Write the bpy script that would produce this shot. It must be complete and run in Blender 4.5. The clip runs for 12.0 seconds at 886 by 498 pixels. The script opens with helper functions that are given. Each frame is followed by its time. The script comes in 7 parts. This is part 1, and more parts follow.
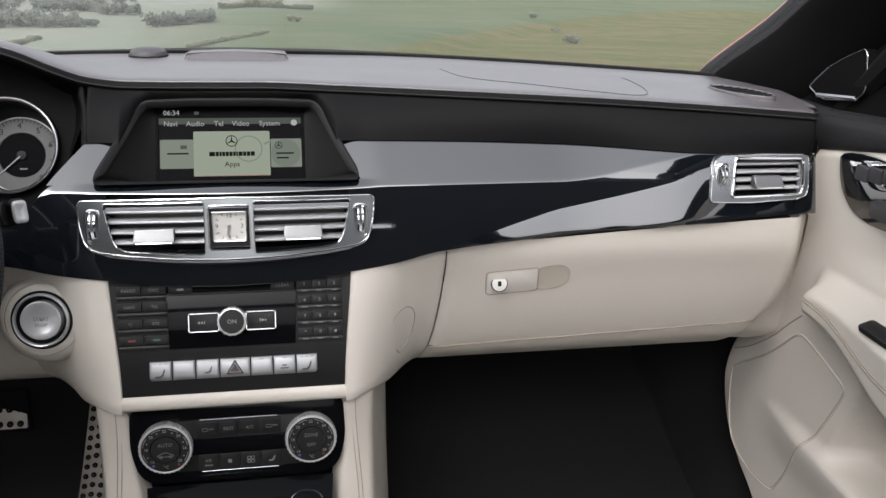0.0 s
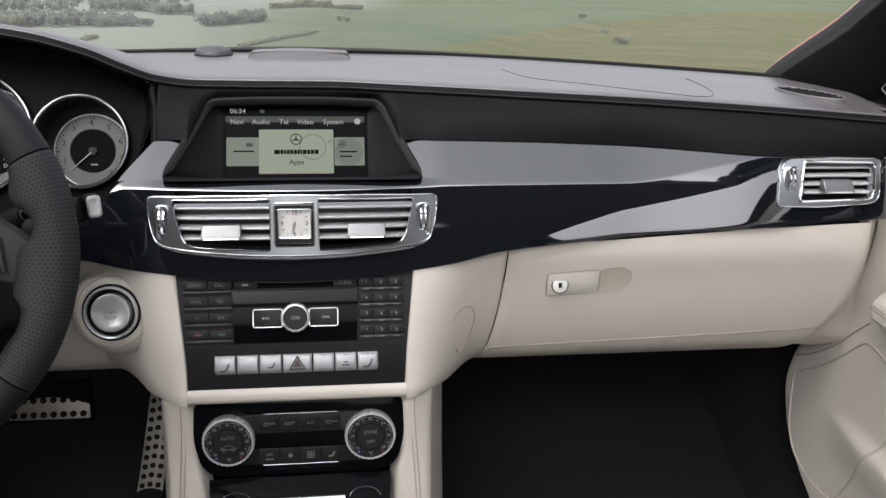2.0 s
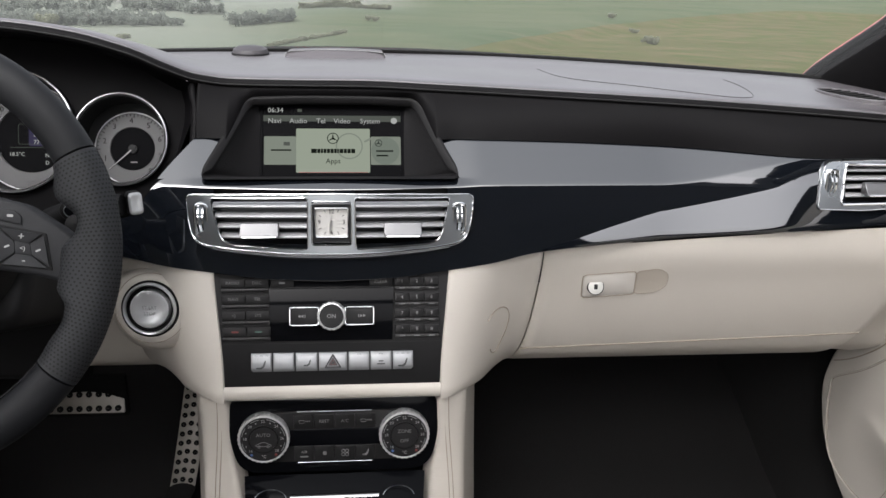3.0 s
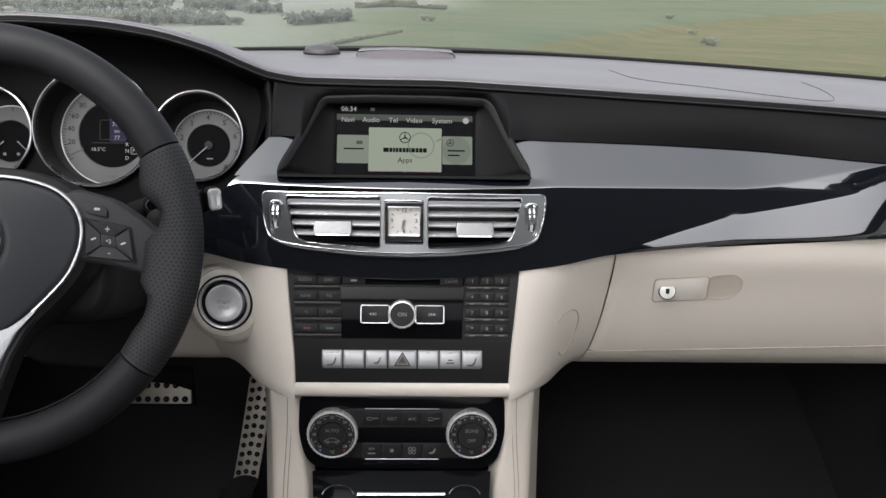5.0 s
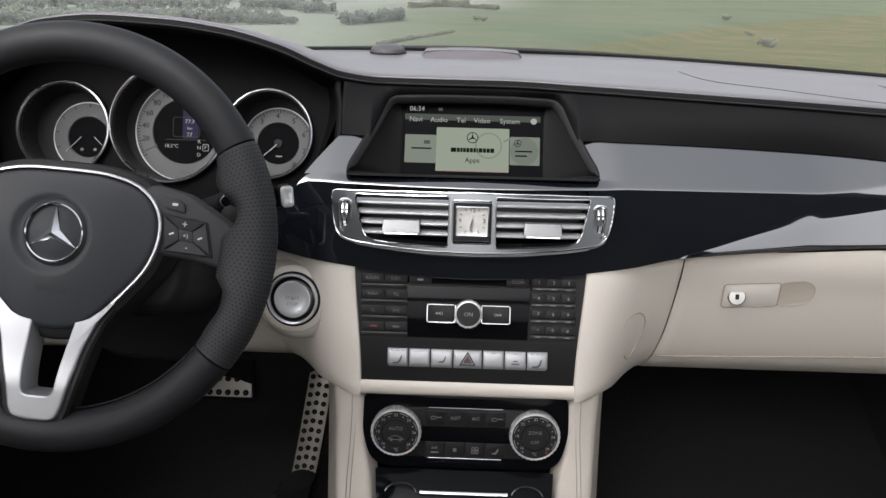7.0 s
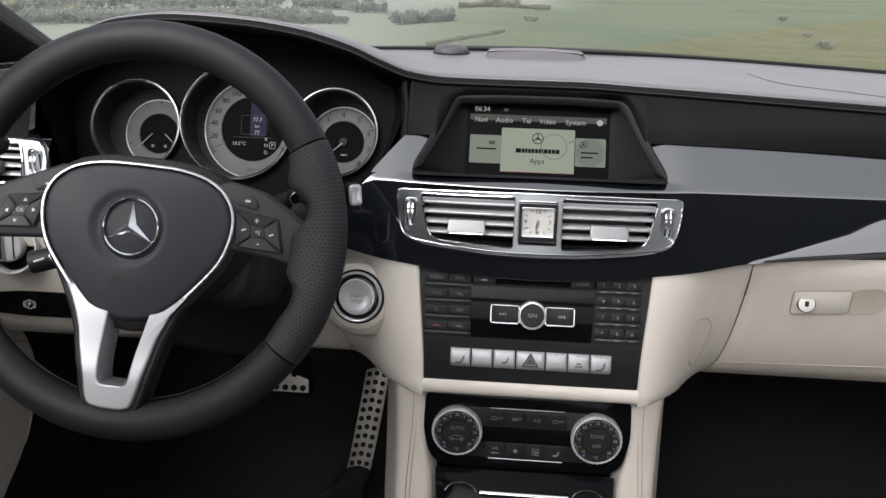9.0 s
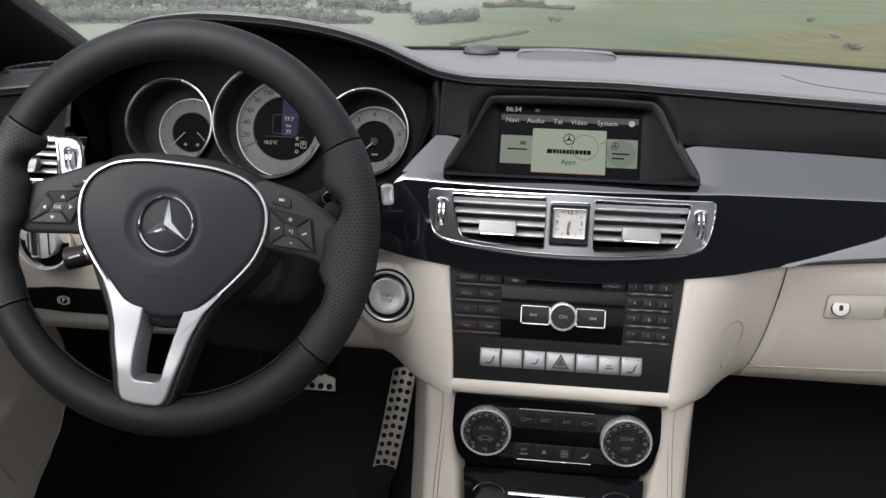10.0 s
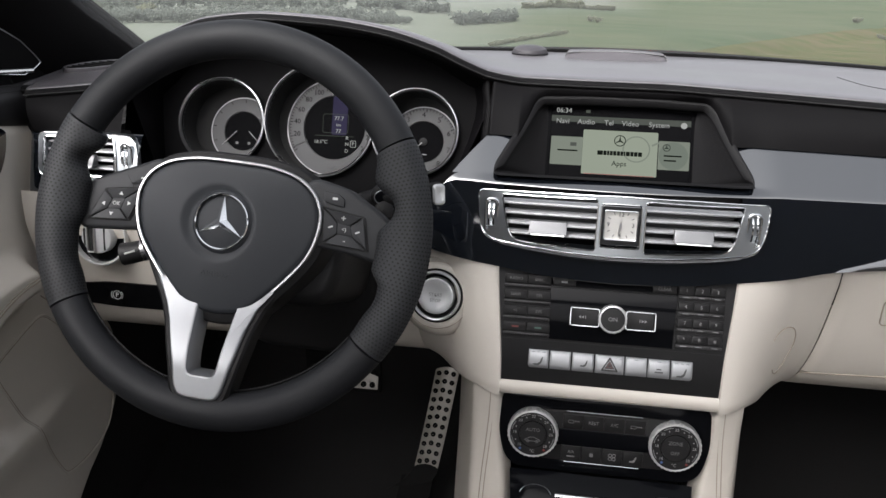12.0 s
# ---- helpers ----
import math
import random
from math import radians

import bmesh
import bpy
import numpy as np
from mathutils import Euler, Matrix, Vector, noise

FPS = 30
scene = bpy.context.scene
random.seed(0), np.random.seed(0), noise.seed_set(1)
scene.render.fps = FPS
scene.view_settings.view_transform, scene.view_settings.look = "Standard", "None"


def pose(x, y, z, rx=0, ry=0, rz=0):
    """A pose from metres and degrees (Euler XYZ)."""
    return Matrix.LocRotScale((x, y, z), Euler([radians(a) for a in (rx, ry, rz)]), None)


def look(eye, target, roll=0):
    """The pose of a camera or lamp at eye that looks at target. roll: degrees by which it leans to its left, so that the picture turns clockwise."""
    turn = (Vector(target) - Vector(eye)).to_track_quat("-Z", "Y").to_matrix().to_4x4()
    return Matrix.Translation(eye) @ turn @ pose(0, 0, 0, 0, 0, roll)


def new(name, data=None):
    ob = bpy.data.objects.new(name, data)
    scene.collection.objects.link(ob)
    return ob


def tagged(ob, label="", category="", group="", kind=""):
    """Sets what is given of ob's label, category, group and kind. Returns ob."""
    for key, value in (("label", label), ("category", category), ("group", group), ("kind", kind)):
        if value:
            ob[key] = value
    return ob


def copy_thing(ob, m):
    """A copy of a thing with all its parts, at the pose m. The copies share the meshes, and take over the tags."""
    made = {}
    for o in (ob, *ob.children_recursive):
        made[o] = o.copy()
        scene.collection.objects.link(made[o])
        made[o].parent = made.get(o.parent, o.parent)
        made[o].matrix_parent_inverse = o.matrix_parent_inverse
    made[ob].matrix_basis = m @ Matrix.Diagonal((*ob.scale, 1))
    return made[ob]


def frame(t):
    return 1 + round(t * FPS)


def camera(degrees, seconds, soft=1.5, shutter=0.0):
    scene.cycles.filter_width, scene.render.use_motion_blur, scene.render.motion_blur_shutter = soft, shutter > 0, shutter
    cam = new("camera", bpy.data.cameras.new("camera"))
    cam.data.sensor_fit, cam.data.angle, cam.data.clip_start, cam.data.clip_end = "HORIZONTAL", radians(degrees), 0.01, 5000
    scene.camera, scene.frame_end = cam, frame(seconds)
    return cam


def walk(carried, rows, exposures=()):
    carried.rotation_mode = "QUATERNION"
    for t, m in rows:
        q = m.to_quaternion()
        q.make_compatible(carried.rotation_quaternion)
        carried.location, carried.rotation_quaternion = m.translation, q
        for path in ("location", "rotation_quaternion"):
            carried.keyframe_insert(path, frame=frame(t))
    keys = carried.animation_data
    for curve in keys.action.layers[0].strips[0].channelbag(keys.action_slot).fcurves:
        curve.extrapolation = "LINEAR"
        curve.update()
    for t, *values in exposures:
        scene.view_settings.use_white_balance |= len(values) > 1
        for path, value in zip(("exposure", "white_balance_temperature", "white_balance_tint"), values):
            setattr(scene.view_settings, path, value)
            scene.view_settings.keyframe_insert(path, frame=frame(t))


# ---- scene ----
# Camera: seconds, eye, yaw to the left, pitch, roll.
cam = camera(55.0, 12.0, soft=1.5)
PATH = [
    (0.0, (0.0577, -0.8732, 1.2114), -10.988, -20.129, 1.827),
    (0.5, (0.0541, -0.8727, 1.2113), -10.303, -20.152, 1.771),
    (1.0, (0.0498, -0.8719, 1.2111), -9.521, -20.173, 1.723),
    (1.5, (0.0449, -0.8711, 1.2108), -8.673, -20.194, 1.683),
    (2.0, (0.0397, -0.8702, 1.2106), -7.781, -20.215, 1.647),
    (2.5, (0.0344, -0.8694, 1.2103), -6.864, -20.236, 1.613),
    (3.0, (0.0289, -0.8686, 1.2100), -5.937, -20.258, 1.580),
    (3.5, (0.0235, -0.8679, 1.2098), -5.010, -20.279, 1.547),
    (4.0, (0.0181, -0.8674, 1.2096), -4.090, -20.301, 1.514),
    (4.5, (0.0128, -0.8670, 1.2095), -3.182, -20.324, 1.480),
    (5.0, (0.0075, -0.8667, 1.2094), -2.287, -20.346, 1.445),
    (5.5, (0.0024, -0.8666, 1.2094), -1.406, -20.368, 1.409),
    (6.0, (-0.0026, -0.8666, 1.2094), -0.537, -20.389, 1.373),
    (6.5, (-0.0076, -0.8668, 1.2094), 0.320, -20.411, 1.338),
    (7.0, (-0.0125, -0.8671, 1.2094), 1.169, -20.431, 1.303),
    (7.5, (-0.0174, -0.8674, 1.2094), 2.010, -20.449, 1.269),
    (8.0, (-0.0222, -0.8679, 1.2094), 2.844, -20.467, 1.237),
    (8.5, (-0.0271, -0.8684, 1.2094), 3.671, -20.483, 1.206),
    (9.0, (-0.0319, -0.8690, 1.2094), 4.487, -20.496, 1.177),
    (9.5, (-0.0366, -0.8697, 1.2094), 5.286, -20.508, 1.149),
    (10.0, (-0.0411, -0.8703, 1.2093), 6.062, -20.518, 1.122),
    (10.5, (-0.0455, -0.8710, 1.2092), 6.801, -20.526, 1.095),
    (11.0, (-0.0494, -0.8717, 1.2092), 7.487, -20.531, 1.066),
    (11.5, (-0.0529, -0.8725, 1.2092), 8.101, -20.535, 1.033),
    (12.0, (-0.0557, -0.8733, 1.2093), 8.616, -20.538, 0.993),
]


def aim(eye, yaw, pitch, roll):
    ya, pi = radians(yaw), radians(pitch)
    ahead = Vector((-math.sin(ya) * math.cos(pi), math.cos(ya) * math.cos(pi), math.sin(pi)))
    return look(eye, Vector(eye) + ahead, roll)


walk(cam, [(t, aim(eye, yaw, pitch, roll)) for t, eye, yaw, pitch, roll in PATH])

# ---- light ----
world = bpy.data.worlds.new("overcast_sky")
scene.world = world
world.use_nodes = True
wn = world.node_tree
sky = wn.nodes.new("ShaderNodeTexSky")
sky.sky_type = "NISHITA"
sky.sun_disc = False
SUN_AZ, SUN_EL = 206, 46
sky.sun_elevation, sky.sun_rotation = radians(SUN_EL), radians(SUN_AZ)
sky.air_density, sky.dust_density, sky.ozone_density = 1.0, 6.0, 1.0
pale = wn.nodes.new("ShaderNodeHueSaturation")
pale.inputs["Saturation"].default_value = 0.2
wn.links.new(sky.outputs[0], pale.inputs["Color"])
back = wn.nodes["Background"]
wn.links.new(pale.outputs[0], back.inputs[0])
back.inputs[1].default_value = 0.15
sun = new("sun", bpy.data.lights.new("sun", "SUN"))
sun.data.energy, sun.data.angle, sun.data.color = 0.72, radians(60), (1.0, 0.98, 0.95)
SUN_WAY = Vector((math.sin(radians(SUN_AZ)) * math.cos(radians(SUN_EL)), math.cos(radians(SUN_AZ)) * math.cos(radians(SUN_EL)), math.sin(radians(SUN_EL))))
sun.matrix_world = look(SUN_WAY * 30, (0, 0, 0))
scene.view_settings.exposure = 1.46
scene.view_settings.use_white_balance = True
scene.view_settings.white_balance_temperature, scene.view_settings.white_balance_tint = 6400, 12.5


# ---- materials ----
def mat(name, color, rough=0.5, metal=0.0, coat=0.0, spec=0.5, grain=0.0, scale=200.0, bump=0.0, vary=0.0, vscale=6.0, sheen=0.0, rvary=0.0, kind="noise", dist=0.0006):
    """A principled surface with fine grain, relief and a slower variation of tone and gloss."""
    m = bpy.data.materials.new(name)
    m.use_nodes = True
    nt = m.node_tree
    p = nt.nodes["Principled BSDF"]
    p.inputs["Base Color"].default_value = (*color, 1)
    p.inputs["Roughness"].default_value = rough
    p.inputs["Metallic"].default_value = metal
    p.inputs["Coat Weight"].default_value = coat
    p.inputs["Coat Roughness"].default_value = 0.02
    p.inputs["Specular IOR Level"].default_value = spec
    p.inputs["Sheen Weight"].default_value = sheen
    co = nt.nodes.new("ShaderNodeTexCoord")
    if grain or vary:
        fine = nt.nodes.new("ShaderNodeTexNoise")
        fine.inputs["Scale"].default_value, fine.inputs["Detail"].default_value = scale, 4
        slow = nt.nodes.new("ShaderNodeTexNoise")
        slow.inputs["Scale"].default_value, slow.inputs["Detail"].default_value = vscale, 5
        for n in (fine, slow):
            nt.links.new(co.outputs["Object"], n.inputs["Vector"])
        a = nt.nodes.new("ShaderNodeMapRange")
        a.inputs["To Min"].default_value, a.inputs["To Max"].default_value = 1 - grain, 1 + grain
        b = nt.nodes.new("ShaderNodeMapRange")
        b.inputs["From Min"].default_value, b.inputs["From Max"].default_value = 0.25, 0.75
        b.inputs["To Min"].default_value, b.inputs["To Max"].default_value = 1 - vary, 1 + vary
        nt.links.new(fine.outputs["Fac"], a.inputs["Value"])
        nt.links.new(slow.outputs["Fac"], b.inputs["Value"])
        mul = nt.nodes.new("ShaderNodeMath")
        mul.operation = "MULTIPLY"
        nt.links.new(a.outputs[0], mul.inputs[0])
        nt.links.new(b.outputs[0], mul.inputs[1])
        tint = nt.nodes.new("ShaderNodeVectorMath")
        tint.operation = "SCALE"
        tint.inputs[0].default_value = color
        nt.links.new(mul.outputs[0], tint.inputs["Scale"])
        nt.links.new(tint.outputs[0], p.inputs["Base Color"])
        if rvary:
            r = nt.nodes.new("ShaderNodeMapRange")
            r.inputs["From Min"].default_value, r.inputs["From Max"].default_value = 0.3, 0.7
            r.inputs["To Min"].default_value, r.inputs["To Max"].default_value = rough - rvary, rough + rvary
            nt.links.new(slow.outputs["Fac"], r.inputs["Value"])
            nt.links.new(r.outputs[0], p.inputs["Roughness"])
    if bump:
        bp = nt.nodes.new("ShaderNodeBump")
        bp.inputs["Strength"].default_value, bp.inputs["Distance"].default_value = bump, dist
        if kind == "leather":
            cells = nt.nodes.new("ShaderNodeTexVoronoi")
            cells.feature = "DISTANCE_TO_EDGE"
            cells.inputs["Scale"].default_value = scale
            nt.links.new(co.outputs["Object"], cells.inputs["Vector"])
            nt.links.new(cells.outputs["Distance"], bp.inputs["Height"])
        elif kind == "dots":
            cells = nt.nodes.new("ShaderNodeTexVoronoi")
            cells.inputs["Scale"].default_value = scale
            cells.inputs["Randomness"].default_value = 0.55
            nt.links.new(co.outputs["Object"], cells.inputs["Vector"])
            step = nt.nodes.new("ShaderNodeMapRange")
            step.inputs["From Min"].default_value, step.inputs["From Max"].default_value = 0.1, 0.3
            nt.links.new(cells.outputs["Distance"], step.inputs["Value"])
            nt.links.new(step.outputs[0], bp.inputs["Height"])
            holes = nt.nodes.new("ShaderNodeMapRange")
            holes.inputs["To Min"].default_value = 0.25
            nt.links.new(step.outputs[0], holes.inputs["Value"])
            pierced = nt.nodes.new("ShaderNodeVectorMath")
            pierced.operation = "SCALE"
            if p.inputs["Base Color"].is_linked:
                nt.links.new(p.inputs["Base Color"].links[0].from_socket, pierced.inputs[0])
            else:
                pierced.inputs[0].default_value = color
            nt.links.new(holes.outputs[0], pierced.inputs["Scale"])
            nt.links.new(pierced.outputs[0], p.inputs["Base Color"])
        else:
            relief = nt.nodes.new("ShaderNodeTexNoise")
            relief.inputs["Scale"].default_value, relief.inputs["Detail"].default_value = scale, 3
            nt.links.new(co.outputs["Object"], relief.inputs["Vector"])
            nt.links.new(relief.outputs["Fac"], bp.inputs["Height"])
        nt.links.new(bp.outputs[0], p.inputs["Normal"])
    return m


def glow(name, color, strength):
    m = bpy.data.materials.new(name)
    m.use_nodes = True
    p = m.node_tree.nodes["Principled BSDF"]
    p.inputs["Base Color"].default_value = (0.008, 0.008, 0.009, 1)
    p.inputs["Roughness"].default_value = 0.4
    p.inputs["Specular IOR Level"].default_value = 0.0
    p.inputs["Emission Color"].default_value = (*color, 1)
    p.inputs["Emission Strength"].default_value = strength
    return m


BEIGE = mat("beige_leather", (0.510, 0.477, 0.426), 0.48, grain=0.03, scale=900, bump=0.22, vary=0.025, vscale=5, rvary=0.05, kind="leather", dist=0.0004)
BEIGE_TRIM = mat("beige_satin_plastic", (0.54, 0.51, 0.468), 0.42, grain=0.02, scale=1500, bump=0.1, vary=0.02, dist=0.0002)
TAN_RECESS_SHADE = mat("tan_recess_plastic", (0.40, 0.36, 0.305), 0.6, grain=0.05, scale=1200, bump=0.15, vary=0.05, dist=0.0003)
BEIGE_SEAM = mat("beige_seam_groove", (0.30, 0.26, 0.21), 0.7, grain=0.05, scale=900)
# fascia, sill and top are one black leather, toned for the light on each
FASCIA_SHADED_LEATHER = mat("black_leather", (0.0042, 0.0039, 0.0043), 0.6, spec=0.08, grain=0.1, scale=1100, bump=0.3, vary=0.06, vscale=7, rvary=0.05, kind="leather", dist=0.0004)
SILL_LEATHER = mat("black_sill_leather", (0.0150, 0.0142, 0.0152), 0.55, spec=0.24, grain=0.1, scale=1100, bump=0.3, vary=0.06, vscale=7, rvary=0.05, kind="leather", dist=0.0004)
DASH_LIT_LEATHER = mat("dash_top_leather", (0.079, 0.073, 0.078), 0.36, spec=1.0, grain=0.1, scale=900, bump=0.2, vary=0.06, vscale=6, rvary=0.04, kind="leather", dist=0.0004)
HUB_LEATHER = mat("blue_black_airbag_cover", (0.0185, 0.0205, 0.0240), 0.5, spec=0.3, grain=0.06, scale=1500, bump=0.2, vary=0.05, vscale=9, rvary=0.04, kind="leather", dist=0.0003)
WHEEL_LEATHER = mat("steering_wheel_leather", (0.0095, 0.0101, 0.0116), 0.56, spec=0.25, grain=0.08, scale=1500, bump=0.25, vary=0.08, vscale=9, rvary=0.06, kind="leather", dist=0.0003)
GRIP_LEATHER = mat("perforated_grip_leather", (0.0165, 0.0174, 0.0195), 0.56, spec=0.4, grain=0.07, scale=1500, bump=0.3, vary=0.08, vscale=9, kind="leather", dist=0.0003)
SPOKE_PLASTIC = mat("grey_black_spoke_plastic", (0.0205, 0.0212, 0.0232), 0.52, spec=0.3, grain=0.05, scale=1800, bump=0.1, vary=0.05, dist=0.0002)
BLACK_PLASTIC = mat("black_soft_plastic", (0.0062, 0.0060, 0.0064), 0.55, spec=0.22, grain=0.06, scale=1800, bump=0.12, vary=0.05, rvary=0.05, dist=0.0003)
HOOD_BLACK = mat("matt_hood_plastic", (0.0030, 0.0028, 0.0032), 0.6, spec=0.05, grain=0.06, scale=1800, bump=0.12, vary=0.05, dist=0.0003)
KEY_PLASTIC = mat("black_key_plastic", (0.0105, 0.0102, 0.0105), 0.5, spec=0.25, grain=0.04, scale=2200, bump=0.08, vary=0.04, dist=0.0002)
PERFORATED = mat("perforated_speaker_plastic", (0.0088, 0.0085, 0.0090), 0.65, spec=0.12, grain=0.05, scale=480, bump=0.9, kind="dots", dist=0.0006)
PIANO = mat("piano_black_lacquer", (0.004, 0.005, 0.007), 0.04, coat=1.0, spec=1.0, grain=0.02, scale=40, vary=0.1, vscale=3)
CHROME = mat("polished_chrome", (0.82, 0.83, 0.84), 0.12, 1.0, grain=0.02, scale=300, vary=0.03, rvary=0.04)
PIANO.node_tree.nodes["Principled BSDF"].inputs["Coat IOR"].default_value = 1.9
TRAY_GLOSS = mat("black_tray_lacquer", (0.0030, 0.0032, 0.0040), 0.08, spec=0.07, grain=0.02, scale=40, vary=0.1, vscale=3)
VENT_FRAME = mat("blue_grey_satin_metal", (0.33, 0.35, 0.365), 0.30, 1.0, grain=0.04, scale=600, bump=0.04, vary=0.05, rvary=0.05, dist=0.0002)
DIAL_RING = mat("bright_knurled_ring", (0.62, 0.62, 0.62), 0.30, 0.55, grain=0.04, scale=700, vary=0.05)
BUTTON_SILVER = mat("silver_start_button", (0.60, 0.61, 0.62), 0.28, 0.60, grain=0.03, scale=900, vary=0.05)
SPOKE_METAL = mat("matt_silver_spoke", (0.30, 0.307, 0.318), 0.46, 0.85, grain=0.03, scale=900, vary=0.03)
SATIN = mat("satin_aluminium", (0.66, 0.66, 0.67), 0.3, 1.0, grain=0.04, scale=600, bump=0.05, vary=0.04, rvary=0.05, dist=0.0002)
SLAT = mat("silver_slat_paint", (0.42, 0.42, 0.43), 0.42, 0.45, grain=0.04, scale=700, vary=0.05, rvary=0.05)
TAB_SILVER = mat("silver_tab_paint", (0.18, 0.18, 0.184), 0.36, 0.7, grain=0.03, scale=900, vary=0.04)
SILVER_KEY = mat("silver_key_paint", (0.285, 0.292, 0.298), 0.40, 0.55, grain=0.03, scale=900, vary=0.04)
DIAL_FACE = mat("silver_dial_face", (0.048, 0.048, 0.0495), 0.55, 0.2, grain=0.04, scale=800, vary=0.05)
CLOCK_FACE = mat("clock_face", (0.62, 0.61, 0.58), 0.45, 0.1, grain=0.03, scale=900, vary=0.04)
DARK = mat("matt_black_void", (0.006, 0.006, 0.006), 0.85, grain=0.2, scale=300, vary=0.2)
CARPET = mat("black_carpet", (0.0040, 0.0037, 0.0037), 0.95, grain=0.5, scale=700, bump=0.9, vary=0.25, vscale=9, dist=0.002)
SEAT_KEY = mat("dark_grey_seat_keys", (0.035, 0.034, 0.036), 0.45, spec=0.4, grain=0.05, scale=900, vary=0.05)
VENT_SLAT = mat("dark_vent_slats", (0.010, 0.010, 0.0105), 0.7, spec=0.2, grain=0.05, scale=900)
MARK = mat("light_grey_print", (0.50, 0.50, 0.49), 0.6, grain=0.03, scale=900)
MARK_DIM = mat("dim_grey_print", (0.22, 0.22, 0.22), 0.6, grain=0.03, scale=900)
MARK_FAINT = mat("faint_grey_print", (0.12, 0.12, 0.12), 0.6, grain=0.03, scale=900)
MARK_DARK = mat("dark_print", (0.03, 0.03, 0.032), 0.6, grain=0.03, scale=900)
KEY_LEDGE = mat("grey_black_key_ledge", (0.021, 0.0205, 0.021), 0.42, spec=0.4, grain=0.05, scale=1500, vary=0.05)
HAZARD_RED = mat("dull_red_print", (0.075, 0.028, 0.027), 0.5, grain=0.03, scale=900)
GREEN_PRINT = mat("dull_green_print", (0.03, 0.075, 0.06), 0.5, grain=0.03, scale=900)
RED_PRINT = mat("red_print", (0.13, 0.018, 0.014), 0.5, grain=0.03, scale=900)
BLUE_PRINT = mat("blue_print", (0.05, 0.10, 0.26), 0.5, grain=0.03, scale=900)
RED_PAINT = mat("red_car_paint", (0.42, 0.035, 0.02), 0.3, 0.2, coat=1.0, grain=0.04, scale=2500, vary=0.04)
HEADLINER = mat("grey_headliner_cloth", (0.095, 0.092, 0.089), 0.9, grain=0.1, scale=900, bump=0.4, vary=0.05)
PILLAR = mat("pillar_cloth", (0.0042, 0.0039, 0.0042), 0.85, spec=0.07, grain=0.12, scale=1200, bump=0.3, vary=0.1, dist=0.0004)
COWL = mat("grey_cowl_plastic", (0.045, 0.042, 0.046), 0.55, grain=0.08, scale=300, vary=0.08)
SPEAKER_GREY = mat("grey_speaker_mesh", (0.085, 0.079, 0.084), 0.5, spec=0.5, grain=0.1, scale=1200, bump=0.4, vary=0.05, kind="dots", dist=0.0003)
RUBBER = mat("black_rubber", (0.008, 0.008, 0.008), 0.8, spec=0.1, grain=0.1, scale=700)
STEEL = mat("brushed_pedal_steel", (0.34, 0.32, 0.29), 0.36, 1.0, grain=0.06, scale=500, bump=0.1, vary=0.08, rvary=0.06, dist=0.0002)
SCREEN_OFF = mat("screen_black", (0.0025, 0.0025, 0.003), 0.5, spec=0.02, grain=0.03, scale=300)
SCREEN_TILE = glow("screen_tile_light", (0.45, 0.51, 0.39), 0.2247)
SCREEN_TILE_DIM = glow("screen_tile_dim", (0.38, 0.43, 0.34), 0.1838)
SCREEN_TEXT = glow("screen_text_light", (0.62, 0.64, 0.6), 0.2206)
SCREEN_SHADE = glow("screen_tile_shade", (0.33, 0.39, 0.31), 0.1634)
SURROUND = mat("charcoal_surround_plastic", (0.0080, 0.0077, 0.0081), 0.54, spec=0.15, grain=0.06, scale=1800, bump=0.12, vary=0.05, rvary=0.05, dist=0.0003)
SCREEN_INK = mat("screen_dark_print", (0.004, 0.005, 0.004), 0.6, spec=0.0, grain=0.02, scale=900)
SCREEN_BAR = glow("screen_bar_light", (0.22, 0.25, 0.2), 0.1062)
LCD_BLUE_SHEEN = glow("cluster_blue_display", (0.15, 0.13, 0.30), 0.0627)


# ---- mesh helpers ----
def spline(pts):
    """A smooth function through (u, v) pairs."""
    xs = [float(p[0]) for p in pts]
    vs = [float(p[1]) for p in pts]
    n = len(xs)
    d = [(vs[i + 1] - vs[i]) / (xs[i + 1] - xs[i]) for i in range(n - 1)]
    ms = [d[0]] + [0.0 if d[i - 1] * d[i] <= 0 else 2 * d[i - 1] * d[i] / (d[i - 1] + d[i]) for i in range(1, n - 1)] + [d[-1]]

    def f(u):
        if u <= xs[0]:
            return vs[0]
        if u >= xs[-1]:
            return vs[-1]
        i = max(k for k in range(n - 1) if xs[k] <= u)
        h = xs[i + 1] - xs[i]
        s = (u - xs[i]) / h
        return (vs[i] * (1 + 2 * s) * (1 - s) ** 2 + h * ms[i] * s * (1 - s) ** 2 + vs[i + 1] * s * s * (3 - 2 * s) + h * ms[i + 1] * s * s * (s - 1))

    return f


def smooth(a, b, u):
    s = min(1.0, max(0.0, (u - a) / (b - a)))
    return s * s * (3 - 2 * s)


def steps(a, b, n):
    return [a + (b - a) * i / (n - 1) for i in range(n)]


def thing(name, at, label, category, group="", kind=""):
    e = new(name)
    e.location = at
    e.empty_display_size = 0.02
    return tagged(e, label, category, group, kind)


